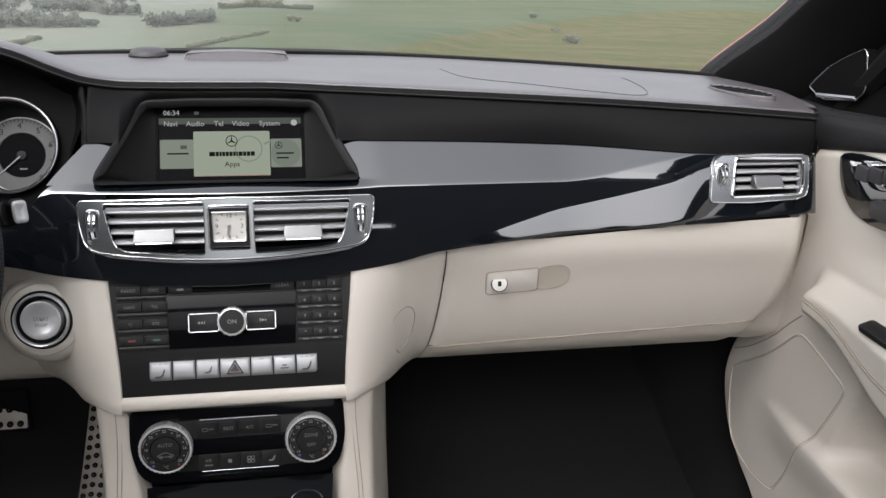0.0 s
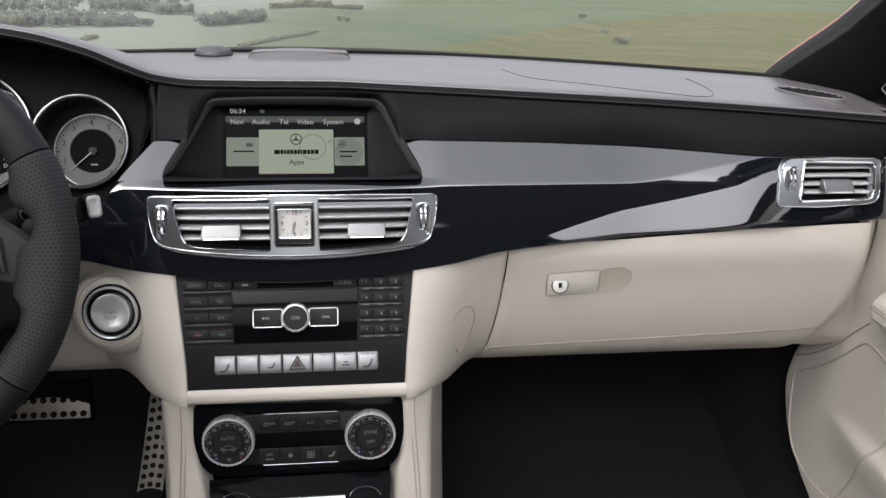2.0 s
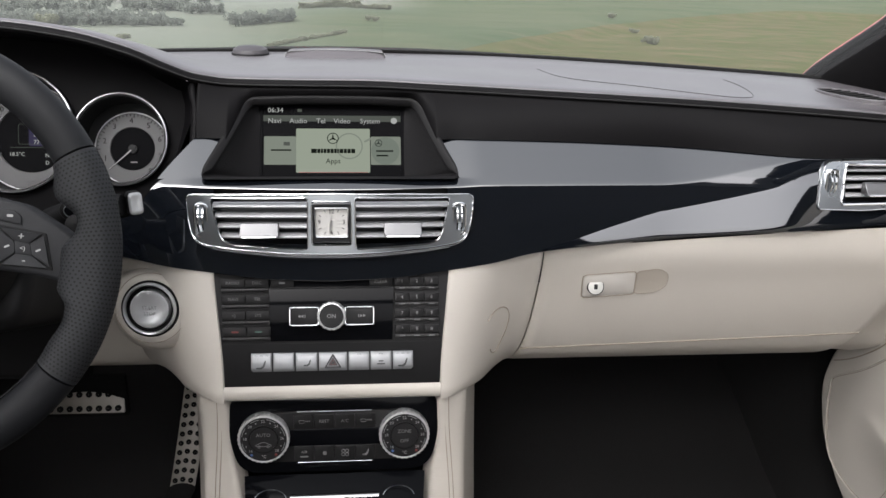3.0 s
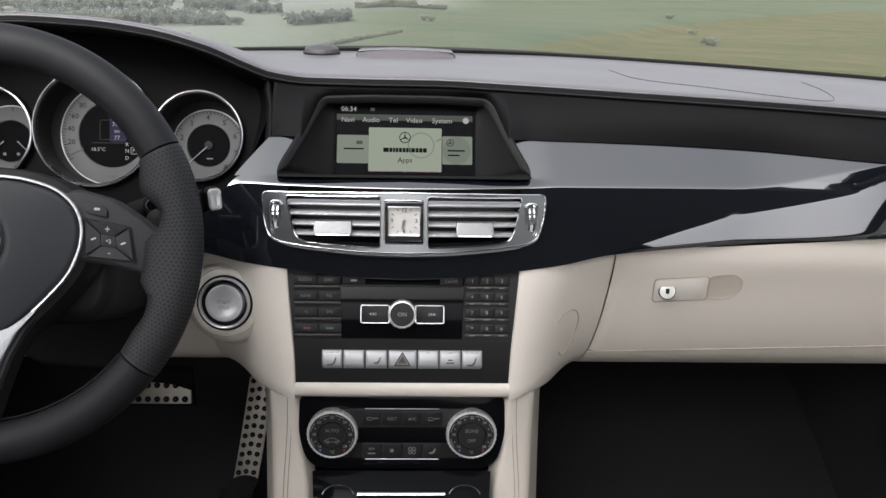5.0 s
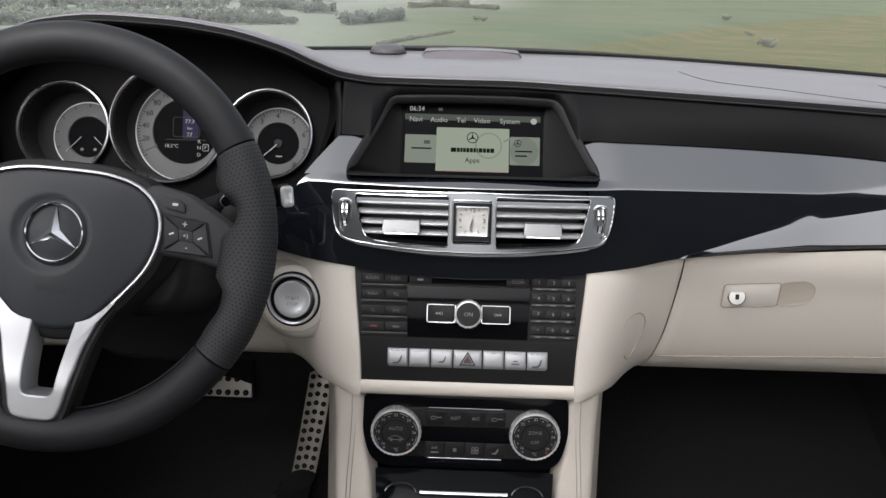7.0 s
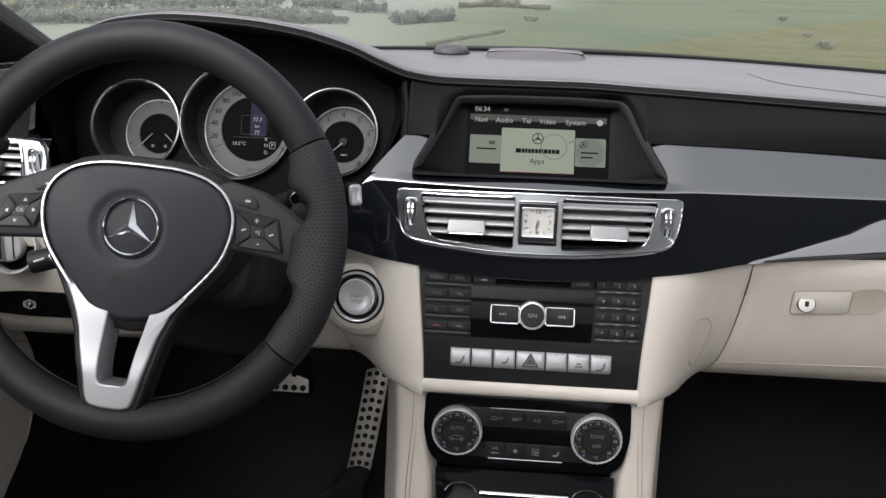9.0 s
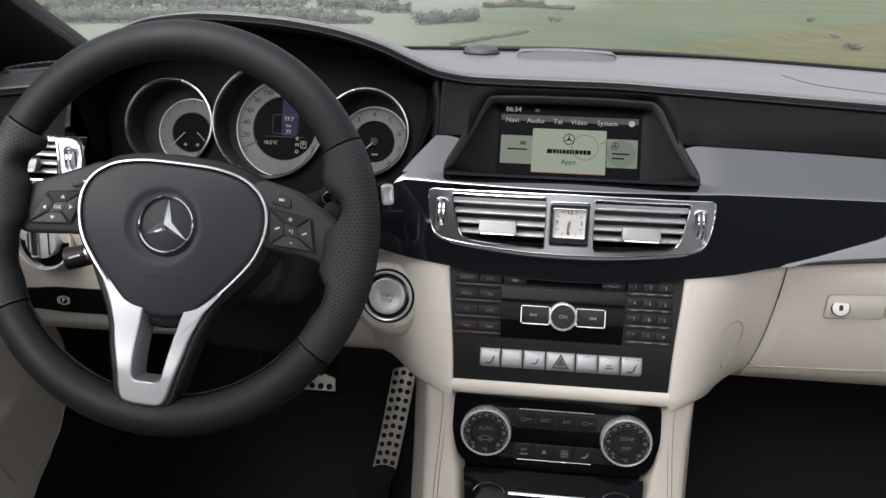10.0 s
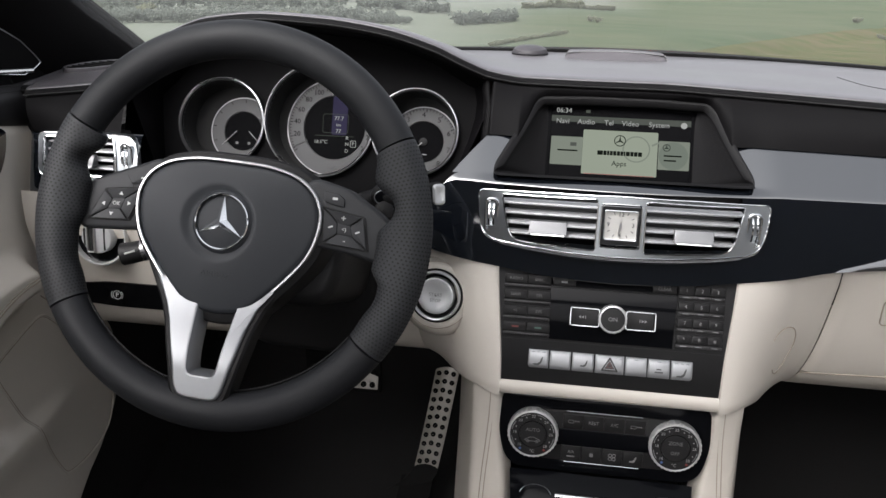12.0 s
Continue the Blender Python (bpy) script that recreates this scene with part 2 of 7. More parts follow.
def part(name, bm, material, parent, label="", angle=38, flip=False):
    """Links a bmesh, in the world's coordinates, as one mesh object under a thing or a part."""
    bmesh.ops.recalc_face_normals(bm, faces=bm.faces)
    if flip:
        bmesh.ops.reverse_faces(bm, faces=bm.faces)
    me = bpy.data.meshes.new(name)
    bm.to_mesh(me)
    bm.free()
    me.materials.append(material)
    me.shade_smooth()
    me.set_sharp_from_angle(angle=radians(angle))
    ob = new(name, me)
    if parent is not None:
        ob.parent = parent
        if parent.type == "EMPTY":
            ob.matrix_parent_inverse = Matrix.Translation(-Vector(parent.location))
    return tagged(ob, label)


def grid(rows, close=False, bm=None):
    """A quad sheet through rows of points; close joins each row's end to its start."""
    bm = bm or bmesh.new()
    vs = [[bm.verts.new(p) for p in r] for r in rows]
    for a, b in zip(vs, vs[1:]):
        n = len(a)
        for i in range(n if close else n - 1):
            j = (i + 1) % n
            bm.faces.new((a[i], a[j], b[j], b[i]))
    return bm, vs


def shell(rows, thick, away):
    """A sheet with thickness, its back moved along away."""
    bm, front = grid(rows)
    w = Vector(away) * thick
    bm2, rear = grid([[Vector(p) + w for p in r] for r in rows], bm=bm)
    for line_a, line_b in ((front[0], rear[0]), (front[-1], rear[-1]), ([r[0] for r in front], [r[0] for r in rear]), ([r[-1] for r in front], [r[-1] for r in rear])):
        for i in range(len(line_a) - 1):
            bm.faces.new((line_a[i], line_a[i + 1], line_b[i + 1], line_b[i]))
    return bm


def tilted(x, y, z, lean, turn=0.0, roll=0.0):
    """A frame on a face that leans back by lean degrees: local x right, y up the face, z out of it."""
    return pose(x, y, z, 90 - lean, 0, turn) @ pose(0, 0, 0, 0, 0, roll)


def rounded(w, h, r, n=5, cx=0.0, cy=0.0):
    """The outline of a rounded rectangle, anticlockwise."""
    r = min(r, w / 2 - 1e-5, h / 2 - 1e-5)
    out = []
    for qx, qy, a0 in ((1, -1, -90), (1, 1, 0), (-1, 1, 90), (-1, -1, 180)):
        for i in range(n + 1):
            a = radians(a0 + 90 * i / n)
            out.append((cx + qx * (w / 2 - r) + r * math.cos(a), cy + qy * (h / 2 - r) + r * math.sin(a)))
    return out


def circle(r, n=48, cx=0.0, cy=0.0):
    return [(cx + r * math.cos(2 * math.pi * i / n), cy + r * math.sin(2 * math.pi * i / n)) for i in range(n)]


def soften(pts, k=3):
    """Rounds a polygon's corners by cutting them k times."""
    for _ in range(k):
        out = []
        for a, b in zip(pts, pts[1:] + pts[:1]):
            out.append((a[0] * 0.75 + b[0] * 0.25, a[1] * 0.75 + b[1] * 0.25))
            out.append((a[0] * 0.25 + b[0] * 0.75, a[1] * 0.25 + b[1] * 0.75))
        pts = out
    return pts


def fillet(pts, r, n=5):
    """Rounds a polygon's corners with arcs that begin r from each corner."""
    out = []
    for i, p in enumerate(pts):
        p, a, b = Vector(p), Vector(pts[i - 1]), Vector(pts[(i + 1) % len(pts)])
        ra, rb = min(r, (a - p).length * 0.45), min(r, (b - p).length * 0.45)
        s, e = p + (a - p).normalized() * ra, p + (b - p).normalized() * rb
        out += [tuple(s * (1 - t) ** 2 + p * 2 * t * (1 - t) + e * t * t) for t in steps(0, 1, n)]
    return out


def dense(pts, n):
    """The closed outline with n points at even steps."""
    ring = [Vector(p) for p in pts] + [Vector(pts[0])]
    run = [0.0]
    for a, b in zip(ring, ring[1:]):
        run.append(run[-1] + (b - a).length)
    out, k = [], 0
    for i in range(n):
        d = run[-1] * i / n
        while run[k + 1] < d:
            k += 1
        out.append(tuple(ring[k].lerp(ring[k + 1], (d - run[k]) / max(1e-9, run[k + 1] - run[k]))))
    return out


def shrink(outline, d):
    """The outline moved inwards by d."""
    n = len(outline)
    area = sum(outline[i][0] * outline[(i + 1) % n][1] - outline[(i + 1) % n][0] * outline[i][1] for i in range(n))
    out = []
    for i in range(n):
        p, a, b = Vector(outline[i]), Vector(outline[i - 1]), Vector(outline[(i + 1) % n])
        t = (b - a).normalized() if (b - a).length > 1e-9 else Vector((1, 0))
        nrm = Vector((-t.y, t.x)) * (1 if area > 0 else -1)
        out.append(tuple(p + nrm * d))
    return out


def prism(m, outline, z0, z1, bevel=0.0, bm=None, crown=0.0):
    """A solid plate over an outline, from z0 to z1 in the frame m, with a rounded upper edge."""
    bm = bm or bmesh.new()
    rings = [[(x, y, z0) for x, y in outline]]
    if bevel:
        rings.append([(x, y, z1 - bevel) for x, y in outline])
        rings.append([(x, y, z1 - bevel * 0.3) for x, y in shrink(outline, bevel * 0.3)])
        rings.append([(x, y, z1) for x, y in shrink(outline, bevel)])
    else:
        rings.append([(x, y, z1) for x, y in outline])
    if crown:
        top = rings[-1]
        cx, cy = sum(p[0] for p in top) / len(top), sum(p[1] for p in top) / len(top)
        for s in (0.75, 0.45, 0.15):
            rings.append([(cx + (x - cx) * s, cy + (y - cy) * s, z1 + crown * (1 - s * s)) for x, y, _ in top])
    _, vs = grid([[m @ Vector(p) for p in r] for r in rings], close=True, bm=bm)
    bm.faces.new(vs[0])
    bm.faces.new(vs[-1])
    return bm


def frame_ring(m, outer, inner, z0, z1, bevel=0.0008, bm=None):
    """A flat frame between two outlines with as many points."""
    bm = bm or bmesh.new()
    rows = [[(x, y, z0) for x, y in outer], [(x, y, z1 - bevel) for x, y in outer], [(x, y, z1) for x, y in shrink(outer, bevel)],
            [(x, y, z1) for x, y in shrink(inner, -bevel)], [(x, y, z1 - bevel) for x, y in inner], [(x, y, z0) for x, y in inner]]
    _, vs = grid([[m @ Vector(p) for p in r] for r in rows], close=True, bm=bm)
    a, b = vs[0], vs[-1]
    for i in range(len(a)):
        bm.faces.new((a[i], a[(i + 1) % len(a)], b[(i + 1) % len(a)], b[i]))
    return bm


def lathe(m, profile, n=48, bm=None, cap=False):
    """A profile of (radius, height) turned round the frame's z."""
    bm = bm or bmesh.new()
    rows = [[m @ Vector((r * math.cos(2 * math.pi * i / n), r * math.sin(2 * math.pi * i / n), z)) for i in range(n)] for r, z in profile]
    _, vs = grid(rows, close=True, bm=bm)
    if cap:
        bm.faces.new(vs[0])
        bm.faces.new(vs[-1])
    return bm


def sweep(points, radius, n=8, closed=False, bm=None, flat=1.0):
    """A round cord along points; radius is a number or a function of the share of the way."""
    bm = bm or bmesh.new()
    pts = [Vector(p) for p in points]
    rows = []
    up = Vector((0.123, 0.2, 1)).normalized()
    for i, p in enumerate(pts):
        a = pts[i - 1] if i or closed else p
        b = pts[(i + 1) % len(pts)] if i < len(pts) - 1 or closed else p
        t = (b - a).normalized()
        s = t.cross(up).normalized()
        u = s.cross(t).normalized()
        r = radius(i / max(1, len(pts) - 1)) if callable(radius) else radius
        rows.append([p + (s * math.cos(2 * math.pi * k / n) + u * math.sin(2 * math.pi * k / n) * flat) * r for k in range(n)])
    if closed:
        rows.append(rows[0])
    _, vs = grid(rows, close=True, bm=bm)
    if not closed:
        bm.faces.new(vs[0])
        bm.faces.new(vs[-1])
    else:
        bmesh.ops.remove_doubles(bm, verts=bm.verts, dist=1e-6)
    return bm


def text_mesh(body, size, m, material, parent, name="lettering", depth=0.00015, align="CENTER", wide=1.0, label=""):
    """Words in the built-in font as a thin mesh, centred in the frame m."""
    c = bpy.data.curves.new("lettering", "FONT")
    c.body, c.size, c.align_x, c.align_y, c.extrude = body, size, align, "CENTER", depth
    c.resolution_u = 2
    tmp = new("lettering_source", c)
    bpy.context.view_layer.update()
    me = bpy.data.meshes.new_from_object(tmp.evaluated_get(bpy.context.evaluated_depsgraph_get()))
    bpy.data.objects.remove(tmp)
    bpy.data.curves.remove(c)
    me.transform(m @ Matrix.Diagonal((wide, 1, 1, 1)))
    me.materials.clear()
    me.materials.append(material)
    ob = new(name, me)
    ob.parent = parent
    if parent.type == "EMPTY":
        ob.matrix_parent_inverse = Matrix.Translation(-Vector(parent.location))
    return tagged(ob, label)


import functools

# ---- the cabin's large forms ----
# Lines across the car, x from its middle.
TRIM_TOP_Z = spline([(0, 0.995), (0.12, 0.995), (0.25, 0.993), (0.40, 0.988), (0.55, 0.983), (0.72, 0.978)])
TRIM_LOW_Z = spline([(0, 0.870), (0.06, 0.871), (0.12, 0.8752), (0.17, 0.8805), (0.22, 0.8885), (0.37, 0.8985), (0.5, 0.906), (0.66, 0.913), (0.72, 0.914)])
SEAM_LINE = spline([(-0.72, -0.002), (-0.684, 0.016), (-0.654, 0.033), (-0.62, 0.050), (-0.58, 0.061), (-0.54, 0.066), (-0.40, 0.07), (-0.25, 0.075), (-0.19, 0.083), (-0.15, 0.094), (-0.11, 0.101), (-0.03, 0.103), (0.03, 0.103), (0.12, 0.094), (0.25, 0.081), (0.40, 0.066), (0.55, 0.046), (0.72, 0.016)])
DASH_X = steps(-0.707, -0.662, 20) + steps(-0.655, 0.655, 132) + steps(0.662, 0.703, 20)


def dash_corner(x):
    """How far the dashboard's face turns away at its rounded ends, beside the doors."""
    return 0.045 * smooth(0.675, 0.692, x if x > 0 else -x - 0.005)


def SEAM_Y(x):
    return SEAM_LINE(x) + dash_corner(x)


SEAM_Z = spline([(-0.72, 1.022), (-0.62, 1.0265), (-0.590, 1.034), (-0.556, 1.064), (-0.525, 1.087), (-0.474, 1.106), (-0.414, 1.112), (-0.343, 1.109), (-0.275, 1.100), (-0.216, 1.083), (-0.18, 1.066), (-0.15, 1.0535), (-0.11, 1.0475), (-0.03, 1.0465), (0.03, 1.0465), (0.12, 1.0445), (0.25, 1.0405), (0.40, 1.0355), (0.55, 1.0295), (0.72, 1.021)])
BASE_Y = spline([(0, 0.425), (0.17, 0.42), (0.39, 0.37), (0.54, 0.325), (0.64, 0.29), (0.72, 0.25)])
BASE_Z = spline([(0, 1.043), (0.3, 1.041), (0.72, 1.033)])
LOWER_Y = spline([(0.66, 0.16), (0.70, 0.100), (0.715, 0.070), (0.742, 0.041), (0.78, 0.024), (0.84, 0.007), (0.884, -0.003), (0.93, -0.002)])


def vent_y(x, z):
    """The face of the centre vents: bowed towards the seats, leaning back a little."""
    return -0.0245 + 1.0 * x * x + (z - 0.955) * 0.2


FOOT_RISE = spline([(0, 0.0), (0.17, 0.0), (0.22, 0.006), (0.315, 0.0245), (0.44, 0.0445), (0.50, 0.0525), (0.60, 0.061), (0.72, 0.063)])


def trim_lean(ax, z, zl, zt):
    """Degrees by which the trim's face looks up: little at its foot, with a crisp crease under the flat upper band."""
    crease = crease_z(ax)
    foot = zl + FOOT_RISE(ax) - 0.004
    if z < crease:
        below = 9.0 + 8.5 * smooth(zl - 0.004, zl + 0.010, z)
        below += (33.0 - below) * (1 - smooth(0.16, 0.25, ax))
        flat = 23.8 + 7.0 * smooth(0.35, 0.57, ax) + 4.0 * smooth(foot, crease, z) + 9.2 * (1 - smooth(0.15, 0.24, ax)) * (1 - smooth(0.890, 0.920, z))
        return below + (flat - below) * smooth(foot - 0.003, foot + 0.003, z)
    low = 27.8 + 7.0 * smooth(0.35, 0.57, ax)
    return low + (50.5 - low) * smooth(crease, crease + 0.002, z)


def crease_z(ax):
    return 0.9555 + 0.030 * smooth(0.36, 0.57, ax)


def side_lean(ax, z):
    return math.tan(radians(trim_lean(ax, z, TRIM_LOW_Z(ax), TRIM_TOP_Z(ax))))


# The line of the crease in plan, evened out so that reflections run without breaks.
CREASE_RAW = spline([(0.0, 0.0010), (0.06, 0.0035), (0.117, 0.0092), (0.150, 0.0108), (0.20, 0.0124), (0.25, 0.0138), (0.30, 0.0151), (0.38, 0.0170), (0.50, 0.0200), (0.56, 0.0237), (0.72, 0.0268)])
crease_x = [0.004 * i for i in range(190)]
crease_y = [CREASE_RAW(ax) for ax in crease_x]
for _ in range(16):
    crease_y = [crease_y[i] if i == 0 or i == 189 else (crease_y[i - 1] + 2 * crease_y[i] + crease_y[i + 1]) / 4 for i in range(190)]
CREASE_Y = spline(list(zip(crease_x, crease_y)))


@functools.lru_cache(maxsize=None)
def trim_y(x, z):
    """How far forward the lacquered trim lies: convex, leaning back towards its top."""
    ax = min(abs(x), 0.72)
    c = crease_z(ax)
    n = 4 + int(abs(z - c) / 0.0008)
    h = (z - c) / n
    y = CREASE_Y(ax) + sum(side_lean(ax, c + h * (i + 0.5)) for i in range(n)) * h
    if z > c:
        # a nearly level ledge over the vents
        y += 1.5 * (1 - smooth(0.10, 0.165, ax)) * (min(z, c + 0.0068) - c)
    return y


# Padded top of the dashboard, with the fascia below its seam.
dashboard = thing("dashboard", (0, 0.3, 0.95), "black leather-covered dashboard with a double-stitched front seam", "dashboard", kind="structure")
rows = []
for x in DASH_X:
    ys, zs, yb, zb = SEAM_Y(x), SEAM_Z(x), BASE_Y(abs(x)), BASE_Z(abs(x))
    row = [(x, ys + 0.006, zs + 0.002), (x, ys + 0.0068, zs + 0.0060), (x, ys + 0.0095, zs + 0.0072)]
    for s in (0.06, 0.12, 0.2, 0.3, 0.42, 0.55, 0.7, 0.85, 1.0):
        e = smooth(0.0, 0.75, s)
        row.append((x, ys + 0.008 + (yb - ys - 0.008) * s, (zs + 0.0075) * (1 - e) + zb * e + 0.003 * math.sin(math.pi * s)))
    row.append((x, yb + 0.03, zb - 0.03))
    rows.append(row)
# the rolled edge takes the shaded tone, which keeps a highlight off it
part("edge_roll", grid([[(x, SEAM_Y(x) + 0.003, SEAM_Z(x) - 0.004), (x, SEAM_Y(x) + 0.0004, SEAM_Z(x)), (x, SEAM_Y(x) + 0.002, SEAM_Z(x) + 0.0034), (x, SEAM_Y(x) + 0.0055, SEAM_Z(x) + 0.0052), (x, SEAM_Y(x) + 0.0068, SEAM_Z(x) + 0.003)] for x in DASH_X])[0], FASCIA_SHADED_LEATHER, dashboard, "rolled leather edge", 60)
part("top_pad", grid(rows)[0], DASH_LIT_LEATHER, dashboard, "padded black leather dashboard top", 60)


NICHE_TOP = spline([(0, 1.0338), (0.080, 1.0332), (0.0880, 1.0322), (0.0945, 1.0295), (0.1000, 1.0240), (0.1045, 1.0155), (0.1085, 1.0080), (0.1125, 1.0005), (0.1165, 0.9935), (0.1200, 0.9880), (0.14, 0.96)])


def niche_y(z):
    return 0.013 + (z - 0.962) * 1.32


def fascia_column(x):
    """The soft face under the seam at x: over the display it ends at the niche, elsewhere at the lacquered trim."""
    ax = abs(x)
    trim_z = TRIM_TOP_Z(ax) + 0.001
    w = smooth(0.112, 0.155, ax)
    zl = max(trim_z, NICHE_TOP(ax))
    yl = (niche_y(zl) + 0.0005) * (1 - w) + (trim_y(ax, TRIM_TOP_Z(ax)) + 0.002) * w + dash_corner(x)
    zs, ys = SEAM_Z(x) - 0.005, SEAM_Y(x) + 0.002
    full = min(1.0, (zs - zl) / 0.045)
    row = [(x, yl + 0.022, zl - 0.010), (x, yl + 0.003, zl - 0.0008)]
    for s in steps(0.0, 1.0, 16):
        bulge = 0.0070 * full * math.sin(math.pi * s)
        row.append((x, yl + (ys - yl) * s - bulge * 0.6, zl + (zs - zl) * s + bulge * 0.3))
    return row + [(x, SEAM_Y(x) + 0.003, SEAM_Z(x) - 0.003), (x, SEAM_Y(x) + 0.003, SEAM_Z(x) + 0.001)]


# The fascia passes over the display's niche and ends in a rounded edge beside the instruments.
columns = [fascia_column(x) for x in steps(-0.1468, -0.127, 9) + steps(-0.1245, -0.084, 44) + steps(-0.081, 0.081, 28) + steps(0.084, 0.1245, 44) + steps(0.127, 0.655, 105) + steps(0.662, 0.703, 20)]
columns.insert(0, [(x - 0.0012, y + 0.0012, z) for x, y, z in columns[0]])
columns.insert(0, [(x - 0.0010, y + 0.0040, z) for x, y, z in columns[0]])
columns.insert(0, [(x, y + 0.020, z) for x, y, z in columns[0]])
part("fascia", grid(columns)[0], FASCIA_SHADED_LEATHER, dashboard, "soft black fascia under the seam", 60)
part("fascia", grid([fascia_column(x) for x in steps(-0.707, -0.662, 20) + steps(-0.655, -0.570, 16)])[0], FASCIA_SHADED_LEATHER, dashboard, "", 60)
for off, zz in ((0.0004, 0.0002), (0.0064, 0.0048)):
    part("stitched_seam", sweep([(x, SEAM_Y(x) + off, SEAM_Z(x) + zz) for x in DASH_X], 0.0010, 6), DARK, dashboard, "dark stitched seam along the dashboard edge")

for side in (1, -1):
    part("end_cap", shell([[(side * 0.7006, y, z) for y in steps(0.050, 0.20, 6)] for z in steps(0.950, 0.992, 4)], 0.004, (side, 0, 0)), BLACK_PLASTIC, dashboard, "black end of the dashboard")
part("core", shell([[(x, 0.158, z) for x in steps(-0.205, 0.70, 6)] for z in steps(0.80, 1.028, 4)], 0.01, (0, 1, 0)), DARK, dashboard)

# Piano-black trim across the dashboard, turning away at its ends.
TRIM_END = 0.6775
TRIM_X = [-0.6825, -0.6820, -0.6805] + steps(-TRIM_END, TRIM_END, 341) + [0.6805, 0.6820, 0.6825]


def trim_turn(x):
    return {0.6805: 0.0012, 0.6820: 0.0045, 0.6825: 0.030}.get(round(abs(x), 4), 0.0)


trim = thing("trim", (0, 0.0, 0.9), "glossy piano-black lacquered trim across the dashboard", "trim", kind="structure")
rows = []
for x in TRIM_X:
    zl = TRIM_LOW_Z(abs(x))
    e = trim_turn(x)
    row = [(x, trim_y(x, zl) + 0.03 + e, zl + 0.002), (x, trim_y(x, zl) + 0.004 + e, zl - 0.001)]
    top = 0.962 - 0.036 * smooth(-0.175, -0.215, x) * smooth(-0.552, -0.530, x)
    row += [(x, trim_y(x, z) + e, z) for z in steps(zl + 0.0012, 0.925, 16)[:-1] + steps(0.925, top, 44)]
    rows.append(row)
bm, _ = grid(rows)


def behind_vent(c):
    ax = abs(c.x)
    return (0.0225 < ax < 0.1235 - 0.35 * max(0.0, 0.940 - c.z) and 0.9045 < c.z < 0.9545) or (ax < 0.0205 and 0.910 < c.z < 0.950) or (0.572 < ax < 0.655 and 0.940 < c.z < 0.979)


bmesh.ops.delete(bm, geom=[f for f in bm.faces if behind_vent(f.calc_center_median())], context="FACES")
part("lower_trim", bm, PIANO, trim, "", 60)
for side, b0, t0, b1, t1, n in ((1, 0.1375, 0.119, TRIM_END, TRIM_END, 156), (-1, 0.1375, 0.121, 0.182, 0.150, 32), (-1, 0.542, 0.542, TRIM_END, TRIM_END, 36)):
    rows = []
    ends = [(0.003, 0.0012), (0.0045, 0.0045), (0.005, 0.030)] if b1 == TRIM_END else []
    for s, dx, e in [(s, 0.0, 0.0) for s in steps(0, 1, n)] + [(1.0, dx, e) for dx, e in ends]:
        row = []
        for v in steps(0, 1, 34):
            xb, xt = b0 + (b1 - b0) * s, t0 + (t1 - t0) * s
            x = side * (xb + (xt - xb) * v ** 1.1 + dx)
            zt = TRIM_TOP_Z(abs(x))
            z = 0.962 + (zt - 0.962) * v
            row.append((x, trim_y(x, z) + e, z))
        x, y, z = row[-1]
        row += [(x, y + 0.004, z + 0.0006), (x, y + 0.03, z - 0.006)]
        rows.append(row)
    bm, _ = grid(rows)
    bmesh.ops.delete(bm, geom=[f for f in bm.faces if behind_vent(f.calc_center_median())], context="FACES")
    part("upper_trim", bm, PIANO, trim, "", 60)

# Beige lower dashboard: the column beside the controls, the glovebox and the knee panel.
STACK_IN_X = spline([(0.72, 0.113), (0.763, 0.1135), (0.8745, 0.1235), (0.90, 0.125)])
STACK_OUT_X = spline([(0.700, 0.2000), (0.712, 0.2085), (0.73, 0.2140), (0.745, 0.2175), (0.77, 0.2215), (0.80, 0.2250), (0.85, 0.2285), (0.90, 0.2300)])


def radio_y(z):
    return -0.0305 - (0.8745 - z) * 0.372


